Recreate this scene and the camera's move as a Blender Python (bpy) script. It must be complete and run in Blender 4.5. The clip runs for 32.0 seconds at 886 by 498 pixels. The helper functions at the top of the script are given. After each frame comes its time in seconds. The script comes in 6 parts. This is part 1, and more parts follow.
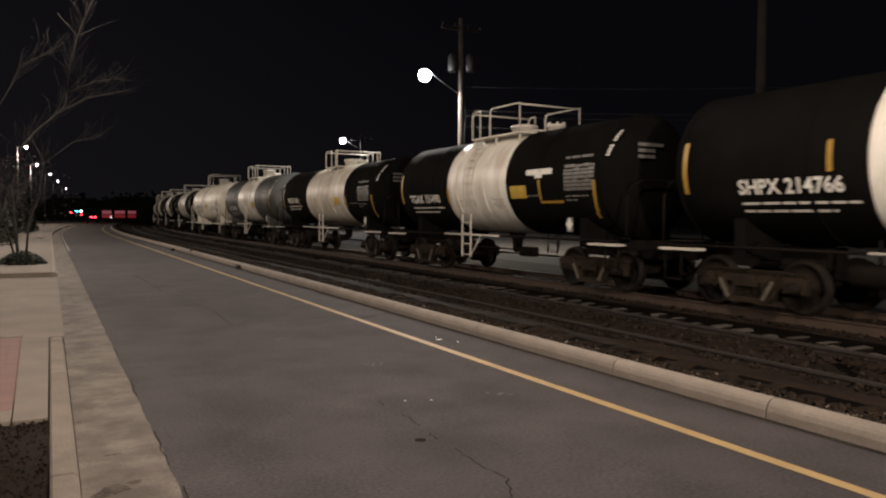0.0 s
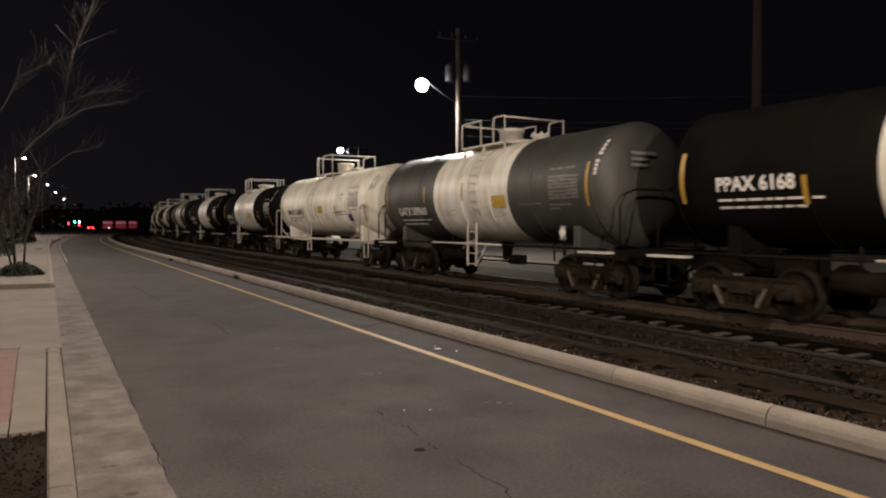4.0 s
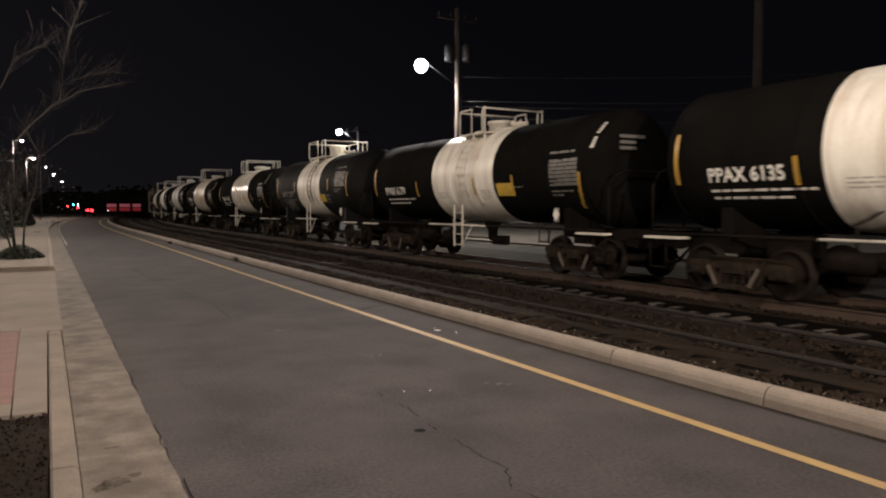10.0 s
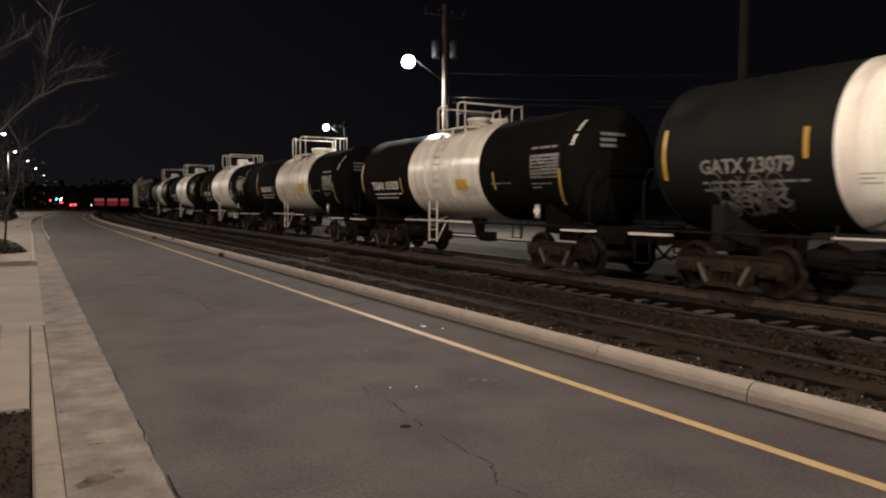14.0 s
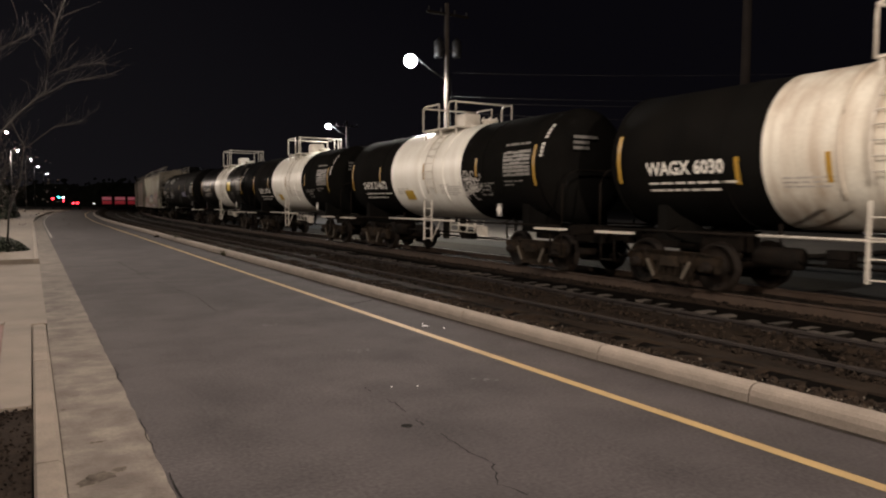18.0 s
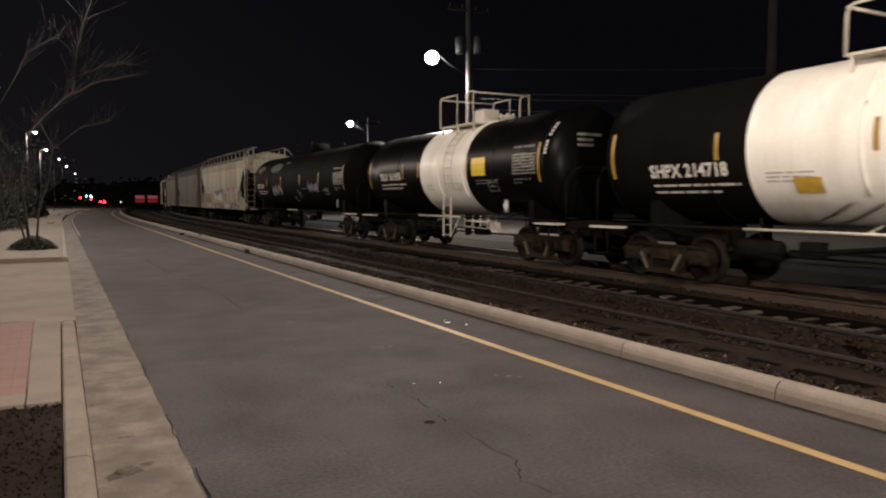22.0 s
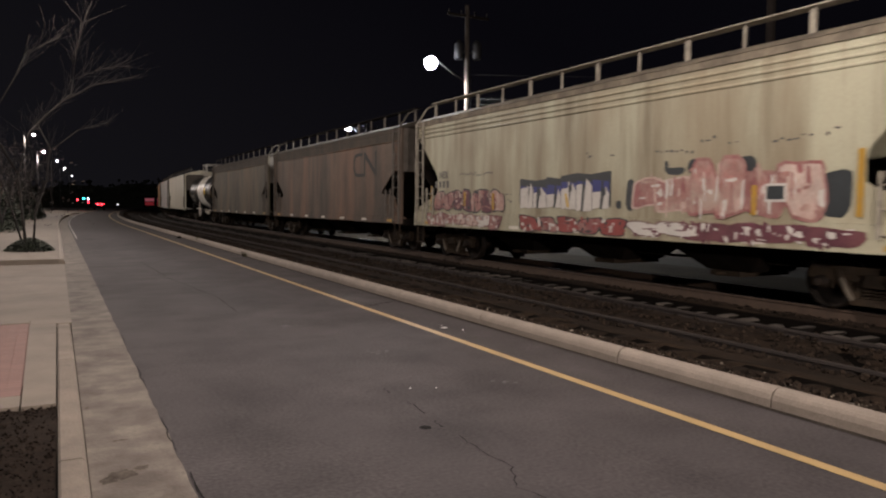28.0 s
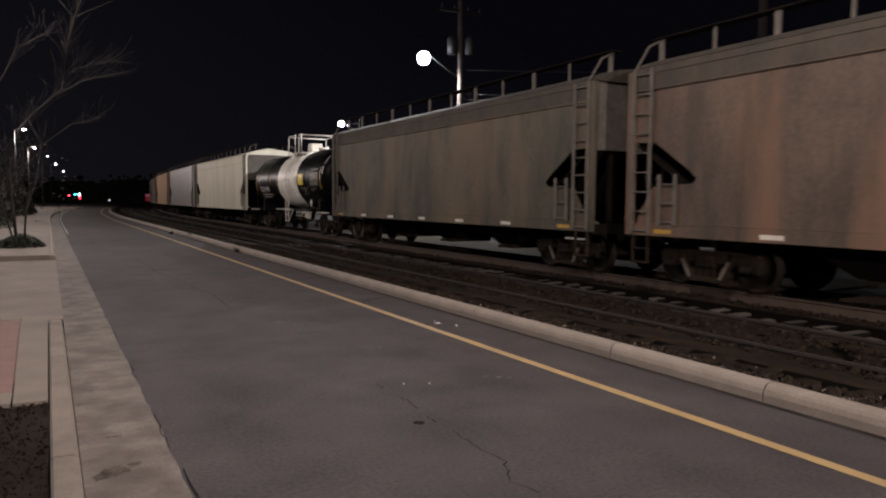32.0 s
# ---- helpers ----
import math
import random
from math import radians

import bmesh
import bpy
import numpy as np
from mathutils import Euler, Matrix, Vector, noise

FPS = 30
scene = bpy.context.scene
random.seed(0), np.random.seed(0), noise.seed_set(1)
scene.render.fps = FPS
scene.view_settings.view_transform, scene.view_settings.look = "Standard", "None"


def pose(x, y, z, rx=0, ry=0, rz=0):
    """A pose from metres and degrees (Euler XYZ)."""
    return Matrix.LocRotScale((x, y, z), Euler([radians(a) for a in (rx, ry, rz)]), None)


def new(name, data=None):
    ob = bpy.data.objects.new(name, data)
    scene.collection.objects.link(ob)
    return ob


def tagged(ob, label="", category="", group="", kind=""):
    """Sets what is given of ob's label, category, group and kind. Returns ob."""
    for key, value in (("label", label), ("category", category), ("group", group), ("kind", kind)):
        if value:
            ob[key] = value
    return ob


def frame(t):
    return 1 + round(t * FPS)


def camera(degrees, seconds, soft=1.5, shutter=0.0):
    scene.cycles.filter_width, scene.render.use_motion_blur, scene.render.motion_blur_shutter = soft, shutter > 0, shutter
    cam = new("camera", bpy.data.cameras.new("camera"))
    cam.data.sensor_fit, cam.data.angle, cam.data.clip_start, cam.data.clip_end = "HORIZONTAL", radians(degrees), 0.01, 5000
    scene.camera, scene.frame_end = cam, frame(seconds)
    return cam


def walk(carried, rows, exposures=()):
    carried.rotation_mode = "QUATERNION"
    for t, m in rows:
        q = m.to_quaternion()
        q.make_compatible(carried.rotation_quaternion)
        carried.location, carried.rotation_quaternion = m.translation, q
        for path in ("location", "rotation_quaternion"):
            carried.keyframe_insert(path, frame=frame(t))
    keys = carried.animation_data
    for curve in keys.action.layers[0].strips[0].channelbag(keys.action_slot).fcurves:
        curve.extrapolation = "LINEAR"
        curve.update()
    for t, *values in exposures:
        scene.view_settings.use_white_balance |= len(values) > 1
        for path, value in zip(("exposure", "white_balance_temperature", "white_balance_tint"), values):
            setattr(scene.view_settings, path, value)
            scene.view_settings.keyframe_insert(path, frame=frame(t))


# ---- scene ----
cam = camera(63.58, 32.0, soft=2.1, shutter=0.35)
# seconds, heading, downward tilt and roll in degrees; the camera is held by hand at one spot
PATH = [(0.0, 28.82, 2.585, -0.354), (0.5, 29.059, 2.434, -0.317), (1.0, 29.943, 2.576, -0.502), (1.5, 30.638, 2.742, -0.512),
        (2.0, 30.432, 2.661, -0.487), (2.5, 29.419, 2.284, -0.317), (3.0, 28.778, 1.982, -0.135), (3.5, 28.898, 1.868, -0.044),
        (5.5, 29.131, 2.058, -0.277), (6.0, 28.878, 2.502, -0.234), (6.5, 28.648, 2.8, -0.139), (7.0, 28.539, 2.878, -0.152),
        (7.5, 28.584, 3.01, -0.15), (8.0, 28.795, 3.2, -0.167), (8.5, 28.964, 3.216, -0.056), (9.0, 28.958, 3.212, 0.0),
        (9.5, 28.957, 3.269, 0.05), (10.0, 29.006, 3.319, 0.071), (10.5, 29.072, 3.304, 0.065), (11.0, 29.133, 3.205, 0.051),
        (11.5, 29.331, 3.098, 0.085), (12.0, 29.386, 3.18, 0.175), (12.5, 29.467, 3.317, 0.086), (13.0, 29.609, 3.569, 0.115),
        (13.5, 29.838, 3.656, -0.01), (14.0, 30.086, 3.623, -0.216), (14.5, 30.283, 3.605, -0.263), (16.5, 29.839, 3.443, -0.406),
        (17.0, 29.812, 3.541, -0.459), (17.5, 29.887, 3.627, -0.425), (18.0, 29.943, 3.663, -0.395), (18.5, 29.926, 3.66, -0.455),
        (19.0, 29.891, 3.776, -0.427), (19.5, 29.88, 3.806, -0.43), (20.0, 29.592, 3.868, -0.322), (20.5, 28.944, 3.876, -0.17),
        (21.0, 28.486, 3.934, -0.083), (21.5, 28.301, 3.97, -0.089), (22.0, 28.174, 3.936, -0.064), (22.5, 28.106, 3.831, -0.132),
        (23.0, 28.076, 3.634, -0.235), (23.5, 28.039, 3.438, -0.368), (24.0, 27.981, 3.322, -0.513), (24.5, 28.147, 3.268, -0.662),
        (25.0, 28.388, 3.332, -0.66), (25.5, 28.355, 3.476, -0.576), (27.5, 28.231, 3.447, -0.625), (28.0, 28.386, 3.523, -0.53),
        (28.5, 28.492, 3.714, -0.515), (29.0, 28.427, 3.785, -0.534), (29.5, 28.361, 3.858, -0.553), (30.0, 28.503, 3.856, -0.579),
        (30.5, 28.68, 3.869, -0.56), (31.0, 28.701, 3.852, -0.504), (31.5, 28.733, 3.787, -0.482), (32.0, 28.929, 3.88, -0.483)]
walk(cam, [(t, pose(0, 0, 1.55, 90 - p, 0, -h) @ pose(0, 0, 0, 0, 0, -r)) for t, h, p, r in PATH],
     exposures=[(0.0, 0.08, 6500, 10), (9.0, 0.1, 6500, 10), (13.5, 0.22, 6500, 10), (19.0, 0.22, 6500, 10), (23.5, 0.18, 6400, 10.5), (25.2, 0.05, 6350, 11),
                (28.0, 0.16, 6150, 12), (29.5, 0.08, 6000, 13), (31.0, -0.06, 6000, 14), (32.0, -0.08, 5950, 14)])

# ---- night sky and street light ----
world = bpy.data.worlds.new("night")
world.use_nodes = True
scene.world = world
sky, wires = world.node_tree.nodes, world.node_tree.links
sky["Background"].inputs[1].default_value = 0.0062
way = sky.new("ShaderNodeTexCoord")
apart = sky.new("ShaderNodeSeparateXYZ")
wires.new(way.outputs["Generated"], apart.inputs[0])
town = sky.new("ShaderNodeMath")
town.operation = "MULTIPLY_ADD"
town.inputs[1].default_value, town.inputs[2].default_value = 0.6, 0.0
wires.new(apart.outputs["X"], town.inputs[0])
lift = sky.new("ShaderNodeMath")
lift.operation = "ADD"
wires.new(apart.outputs["Z"], lift.inputs[0])
wires.new(town.outputs[0], lift.inputs[1])
haze = sky.new("ShaderNodeValToRGB")
haze.color_ramp.elements[0].position, haze.color_ramp.elements[0].color = 0.0, (0.95, 0.86, 1.02, 1)
haze.color_ramp.elements[1].position, haze.color_ramp.elements[1].color = 0.55, (0.33, 0.29, 0.43, 1)
wires.new(lift.outputs[0], haze.inputs[0])
wires.new(haze.outputs[0], sky["Background"].inputs[0])


def lamp_light(x, y, z, watts, color=(1.0, 0.9, 0.78), size=0.18, cone=0):
    data = bpy.data.lights.new("street_light", "SPOT" if cone else "POINT")
    if cone:
        data.spot_size, data.spot_blend = radians(cone), 0.4
    data.energy, data.color, data.shadow_soft_size = watts, color, size
    ob = new("street_light", data)
    ob.matrix_world = pose(x, y, z)
    return ob


def bend(y):
    """How far road and tracks have swung to the right at the distance y along them."""
    return max(0.0, min(y, 190) - 50) ** 2 / 1280 + max(0.0, y - 190) * 140 / 640


def heading(y):
    return math.degrees(math.atan(max(0.0, min(y, 190) - 50) / 640))


# lamp heads over walk and road; the first three, out of view, are added fill
WALK_LAMPS = [(2.0, -9.5), (3.0, 5.5), (-0.8, 21.5), (-2.3, 36.5), (-3.5, 56.7), (-2.1, 92), (-1.5, 124), (0.2, 150), (1.7, 182), (4.2, 230)]
LAMP_H, LOW_H = 9.0, 3.8
WARM = (1.0, 0.83, 0.7)
for (x, y), watts in zip(WALK_LAMPS, (9500, 3200, 2200, 2200, 2600, 3200, 3000)):
    lamp_light(x, y, (LAMP_H if y > 0 else LOW_H) - 0.2, watts, WARM)
lamp_light(16.75, 32.5, 8.45, 7000, (1.0, 0.94, 0.86), 0.3, 168)
lamp_light(26.3, 69.0, 8.9, 2500, (0.95, 0.95, 1.0), 0.3)


# ---- materials ----
def mat(name, color, rough=0.6, metal=0.0, spread=0.25, fine=60.0, coarse=3.0, bump=0.2, dirt=None, amount=0.0, streak=None, per_object=0.0,
        coat=0.0, island=0.0, spec=0.5, second=None):
    """A surface with grain and blotches at two scales, and dirt or streaks of its own colour."""
    m = bpy.data.materials.new(name)
    m.use_nodes = True
    nt = m.node_tree
    n, l = nt.nodes, nt.links
    bsdf = n["Principled BSDF"]
    bsdf.inputs["Roughness"].default_value, bsdf.inputs["Metallic"].default_value = rough, metal
    bsdf.inputs["Coat Weight"].default_value, bsdf.inputs["Specular IOR Level"].default_value = coat, spec
    co = n.new("ShaderNodeTexCoord")
    grain, blotch = n.new("ShaderNodeTexNoise"), n.new("ShaderNodeTexNoise")
    for tex, scale, detail in ((grain, fine, 4), (blotch, coarse, 5)):
        tex.inputs["Scale"].default_value, tex.inputs["Detail"].default_value = scale, detail
        l.new(co.outputs["Object"], tex.inputs["Vector"])
    mixed = n.new("ShaderNodeMath")
    mixed.operation = "ADD"
    l.new(grain.outputs["Fac"], mixed.inputs[0])
    l.new(blotch.outputs["Fac"], mixed.inputs[1])
    ramp = n.new("ShaderNodeMapRange")
    ramp.inputs["From Min"].default_value, ramp.inputs["From Max"].default_value = 0.7, 1.3
    ramp.inputs["To Min"].default_value, ramp.inputs["To Max"].default_value = 1 - spread, 1 + spread
    l.new(mixed.outputs[0], ramp.inputs["Value"])
    shade = n.new("ShaderNodeVectorMath")
    shade.operation = "SCALE"
    shade.inputs[0].default_value = color[:3]
    l.new(ramp.outputs["Result"], shade.inputs["Scale"])
    out = shade.outputs["Vector"]
    if per_object or island:
        src = n.new("ShaderNodeObjectInfo").outputs["Random"] if per_object else n.new("ShaderNodeNewGeometry").outputs["Random Per Island"]
        vary = n.new("ShaderNodeMapRange")
        k = per_object or island
        vary.inputs["To Min"].default_value, vary.inputs["To Max"].default_value = 1 - k, 1 + k
        l.new(src, vary.inputs["Value"])
        again = n.new("ShaderNodeVectorMath")
        again.operation = "SCALE"
        l.new(out, again.inputs[0])
        l.new(vary.outputs["Result"], again.inputs["Scale"])
        out = again.outputs["Vector"]
    if dirt:
        veil = n.new("ShaderNodeTexNoise")
        veil.inputs["Detail"].default_value, veil.inputs["Roughness"].default_value = 7, 0.65
        veil.inputs["Scale"].default_value = 1.0
        stretch = n.new("ShaderNodeMapping")
        stretch.inputs["Scale"].default_value = streak or (1.2, 1.2, 1.2)
        l.new(co.outputs["Object"], stretch.inputs["Vector"])
        l.new(stretch.outputs["Vector"], veil.inputs["Vector"])
        band = n.new("ShaderNodeMapRange")
        band.inputs["From Min"].default_value, band.inputs["From Max"].default_value = 0.42, 0.72
        band.inputs["To Max"].default_value = amount
        l.new(veil.outputs["Fac"], band.inputs["Value"])
        mix = n.new("ShaderNodeMix")
        mix.data_type = "RGBA"
        l.new(band.outputs["Result"], mix.inputs["Factor"])
        l.new(out, mix.inputs[6])
        mix.inputs[7].default_value = (*dirt, 1)
        out = mix.outputs[2]
    if second:
        tint, most, scale = second
        cloud = n.new("ShaderNodeTexNoise")
        cloud.inputs["Detail"].default_value, cloud.inputs["Scale"].default_value = 5, 1.0
        shift = n.new("ShaderNodeMapping")
        shift.inputs["Location"].default_value, shift.inputs["Scale"].default_value = (7.3, 2.1, 4.7), scale
        l.new(co.outputs["Object"], shift.inputs["Vector"])
        l.new(shift.outputs["Vector"], cloud.inputs["Vector"])
        span = n.new("ShaderNodeMapRange")
        span.inputs["From Min"].default_value, span.inputs["From Max"].default_value, span.inputs["To Max"].default_value = 0.45, 0.68, most
        l.new(cloud.outputs["Fac"], span.inputs["Value"])
        over = n.new("ShaderNodeMix")
        over.data_type = "RGBA"
        l.new(span.outputs["Result"], over.inputs["Factor"])
        l.new(out, over.inputs[6])
        over.inputs[7].default_value = (*tint, 1)
        out = over.outputs[2]
    l.new(out, bsdf.inputs["Base Color"])
    if bump:
        b = n.new("ShaderNodeBump")
        b.inputs["Strength"].default_value, b.inputs["Distance"].default_value = bump, 0.01
        l.new(grain.outputs["Fac"], b.inputs["Height"])
        l.new(b.outputs["Normal"], bsdf.inputs["Normal"])
    return m


def glow(name, color, strength):
    m = bpy.data.materials.new(name)
    m.use_nodes = True
    bsdf = m.node_tree.nodes["Principled BSDF"]
    bsdf.inputs["Base Color"].default_value = (*color, 1)
    bsdf.inputs["Emission Color"].default_value = (*color, 1)
    bsdf.inputs["Emission Strength"].default_value = strength
    return m


M = {
    "asphalt": mat("asphalt", (0.0465, 0.041, 0.0415), 0.85, 0, 0.46, 36, 1.3, 0.35, (0.026, 0.0225, 0.0245), 0.42, (0.9, 0.4, 1), spec=0.2, second=((0.052, 0.0465, 0.0475), 0.5, (1.8, 0.8, 1))),
    "concrete": mat("concrete", (0.16, 0.134, 0.107), 0.85, 0, 0.14, 70, 1.5, 0.25, (0.085, 0.073, 0.06), 0.55, (1.6, 1.6, 1.6), per_object=0.06),
    "curb": mat("curb_concrete", (0.212, 0.18, 0.15), 0.85, 0, 0.18, 60, 2.0, 0.35, (0.13, 0.11, 0.09), 0.6, (2.5, 2.5, 5), per_object=0.07),
    "near_curb": mat("near_curb_concrete", (0.175, 0.146, 0.117), 0.9, 0, 0.2, 60, 2.0, 0.35, (0.09, 0.076, 0.063), 0.7, (2.5, 2.5, 5), per_object=0.05),
    "gutter": mat("gutter_concrete", (0.14, 0.12, 0.1), 0.9, 0, 0.25, 45, 2.2, 0.5, (0.055, 0.045, 0.037), 0.85, (2.2, 3.4, 2), second=((0.065, 0.052, 0.043), 0.9, (4, 3, 1))),
    "pebble": mat("gravel_stone", (0.1, 0.085, 0.068), 0.85, 0, 0.25, 30, 6, 0.2, island=0.5),
    # glowing colours for the red signal light that falls on far train cars
    "window_lit": glow("pink_wash_glow", (1.0, 0.25, 0.33), 0.075),
    "red_body": glow("red_wash_glow", (0.8, 0.04, 0.07), 0.05),
    "yellow_line": mat("yellow_paint", (0.34, 0.235, 0.1), 0.6, 0, 0.15, 80, 4, 0.2, (0.2, 0.14, 0.07), 0.55, (6, 3, 6)),
    "white_line": mat("white_paint", (0.24, 0.225, 0.2), 0.7, 0, 0.2, 80, 4, 0.2, (0.08, 0.075, 0.07), 0.9, (6, 3, 6)),
    "scuff": mat("scuffed_asphalt", (0.06, 0.055, 0.056), 0.85, 0, 0.5, 50, 6, 0.3),
    "stain": mat("dark_stain", (0.078, 0.066, 0.055), 0.95, 0, 0.4, 40, 6, 0.3, (0.045, 0.037, 0.03), 0.8, (9, 9, 2), spec=0.1),
    "grass": mat("roadside_grass", (0.04, 0.038, 0.02), 0.9, 0, 0.3, 30, 4, 0.1, island=0.4),
    "panelgrey": mat("grey_panel_print", (0.115, 0.11, 0.1), 0.5, 0, 0.25, 30, 5, 0.03),
    "crack": mat("crack", (0.013, 0.012, 0.012), 0.95, 0, 0.3, spec=0.05),
    "paver": mat("brick_paver", (0.17, 0.093, 0.078), 0.85, 0, 0.2, 60, 5, 0.3, (0.13, 0.085, 0.075), 0.6, (3, 3, 3), per_object=0.1),
    "joint_sand": mat("joint_sand", (0.12, 0.068, 0.058), 0.95, 0, 0.25, 60, 5, 0.3),
    # near-black colour for the shade down in the track bed's hollows
    "cinder": mat("hollow_shade_black", (0.0024, 0.0019, 0.0015), 0.95, 0, 0.4, 40, 5, 0.5, spec=0.03),
    "old_rail": mat("old_rail_rust", (0.018, 0.013, 0.011), 0.85, 0.1, 0.3, 60, 6, 0.2),
    "mulch": mat("mulch", (0.011, 0.008, 0.0062), 0.95, 0, 0.5, 40, 6, 0.8, spec=0.05, island=0.6),
    "soil": mat("track_soil", (0.0112, 0.0076, 0.005), 0.95, 0, 0.55, 22, 1.6, 1.0, (0.0042, 0.003, 0.0023), 0.95, (3.5, 2.2, 1), spec=0.1, second=((0.021, 0.014, 0.009), 0.8, (2.2, 1.3, 1))),
    "verge": mat("verge", (0.013, 0.0118, 0.008), 0.95, 0, 0.4, 20, 1.2, 0.8, (0.023, 0.0185, 0.012), 0.8, (0.5, 0.5, 1)),
    "path": mat("worn_gravel", (0.032, 0.027, 0.0195), 0.95, 0, 0.4, 25, 1.2, 0.8, (0.016, 0.0135, 0.0095), 0.85, (1.2, 0.5, 1), spec=0.1),
    "wire": mat("overhead_wire", (0.022, 0.021, 0.02), 0.6, 0, 0.2),
    "lot": mat("parking_lot", (0.12, 0.103, 0.084), 0.9, 0, 0.25, 50, 0.5, 0.3, (0.08, 0.069, 0.056), 0.6, (0.3, 0.3, 1)),
    "stone": mat("ballast_stone", (0.0155, 0.011, 0.0078), 0.9, 0, 0.25, 30, 6, 0.2, island=0.65, spec=0.1),
    # carries the shade between ties on their sides; plain dark timber on crossarms
    "creosote": mat("tie_shade_dark_timber", (0.007, 0.0056, 0.0045), 0.9, 0, 0.4, 40, 5, 0.4, per_object=0.3, spec=0.1),
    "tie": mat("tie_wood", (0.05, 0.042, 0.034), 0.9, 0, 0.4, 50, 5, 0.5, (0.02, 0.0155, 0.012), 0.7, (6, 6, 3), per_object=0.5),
    "rail": mat("rail_rust", (0.04, 0.025, 0.016), 0.75, 0.2, 0.3, 60, 6, 0.2),
    "railhead": mat("rail_head", (0.42, 0.4, 0.38), 0.28, 1.0, 0.15, 60, 3, 0.05),
    "steel": mat("dark_steel", (0.006, 0.005, 0.0042), 0.85, 0.0, 0.35, 40, 4, 0.3, (0.014, 0.0095, 0.0065), 0.6, (2, 2, 2), spec=0.06),
    "wornlever": mat("worn_strut_highlight", (0.09, 0.078, 0.062), 0.7, 0, 0.3, 40, 4, 0.2, spec=0.2),
    "curbdirt": mat("curb_dirt", (0.024, 0.02, 0.0165), 0.95, 0, 0.5, 30, 3, 0.4, spec=0.1),
    "truck": mat("truck_casting", (0.018, 0.0142, 0.0106), 0.85, 0.0, 0.45, 40, 4, 0.35, (0.038, 0.026, 0.0165), 0.8, (3, 3, 3), per_object=0.3, spec=0.06),
    "wheel": mat("wheel_steel", (0.0085, 0.0068, 0.0056), 0.7, 0.0, 0.3, 50, 5, 0.15, (0.02, 0.0125, 0.0078), 0.6, (3, 3, 3), spec=0.1),
    "black": mat("black_tank_paint", (0.005, 0.0048, 0.0044), 0.85, 0, 0.35, 30, 1.2, 0.05, (0.0078, 0.0068, 0.0056), 0.5, (1.2, 1.6, 0.35), spec=0.02),
    "gloss": mat("glossy_black_paint", (0.003, 0.003, 0.0031), 0.34, 0, 0.2, 30, 1.2, 0.015, (0.006, 0.0053, 0.0046), 0.4, (1.2, 1.6, 0.35), spec=0.06),
    "dullblack": mat("weathered_black_paint", (0.0031, 0.0029, 0.0026), 0.7, 0, 0.35, 30, 1.0, 0.08, (0.0048, 0.004, 0.0032), 0.6, (1.2, 1.6, 0.35), spec=0.04),
    "faded": mat("faded_grey_black_paint", (0.0066, 0.0069, 0.0067), 0.65, 0, 0.35, 30, 1.0, 0.08, (0.0105, 0.0096, 0.0084), 0.6, (1.2, 1.6, 0.35), spec=0.1),
    "grey": mat("grey_tank_paint", (0.031, 0.033, 0.031), 0.55, 0, 0.3, 30, 1.0, 0.08, (0.075, 0.066, 0.055), 0.5, (1.2, 1.6, 0.35)),
    "white": mat("white_tank_paint", (0.75, 0.735, 0.665), 0.4, 0, 0.08, 20, 1.0, 0.05, (0.42, 0.36, 0.29), 0.6, (1.6, 2.2, 0.3), second=((0.36, 0.27, 0.19), 0.5, (1.5, 3.2, 0.22))),
    "dirtywhite": mat("rust_streaked_white_paint", (0.6, 0.575, 0.5), 0.42, 0, 0.1, 20, 1.0, 0.05, (0.36, 0.3, 0.23), 0.7, (1.6, 2.2, 0.3), second=((0.28, 0.19, 0.12), 0.6, (1.5, 3.6, 0.2))),
    "sheenwhite": mat("glossy_white_paint", (0.7, 0.675, 0.6), 0.27, 0, 0.07, 20, 1.0, 0.03, (0.46, 0.4, 0.33), 0.5, (1.6, 2.2, 0.3), second=((0.4, 0.3, 0.21), 0.4, (1.5, 3.2, 0.22))),
    "cleanwhite": mat("clean_white_paint", (0.84, 0.83, 0.77), 0.4, 0, 0.05, 20, 1.0, 0.05, (0.48, 0.42, 0.33), 0.4, (1.6, 2.2, 0.3)),
    "cream": mat("cream_tank_paint", (0.85, 0.825, 0.71), 0.45, 0, 0.08, 20, 0.9, 0.06, (0.5, 0.43, 0.34), 0.55, (1.4, 1.8, 0.3), second=((0.4, 0.29, 0.19), 0.4, (1.5, 2.2, 0.2))),
    "railpaint": mat("white_rail_paint", (0.55, 0.52, 0.46), 0.5, 0, 0.12, 30, 5, 0.05, (0.25, 0.2, 0.15), 0.5, (3, 3, 3)),
    "letter": mat("white_stencil", (0.62, 0.6, 0.55), 0.5, 0, 0.12, 30, 5, 0.03),
    "greyprint": mat("faded_grey_print", (0.36, 0.34, 0.31), 0.5, 0, 0.2, 30, 5, 0.03),
    "hopper_grime": mat("grimy_cream", (0.17, 0.145, 0.105), 0.8, 0, 0.3, 15, 1.2, 0.1, (0.04, 0.033, 0.026), 0.95, (1.2, 1.6, 0.5)),
    "hopper_rail": mat("worn_cream_rail", (0.26, 0.24, 0.195), 0.7, 0, 0.25, 20, 4, 0.05, (0.09, 0.075, 0.058), 0.8, (3, 3, 3)),
    "hopper_steel": mat("dusty_steel", (0.085, 0.074, 0.062), 0.8, 0, 0.3, 30, 5, 0.1),
    "twig": mat("twig_bark", (0.0125, 0.0095, 0.0082), 0.9, 0, 0.3, 40, 6, 0.3),
    "panelprint": mat("white_panel_print", (0.17, 0.163, 0.15), 0.5, 0, 0.25, 30, 5, 0.03),
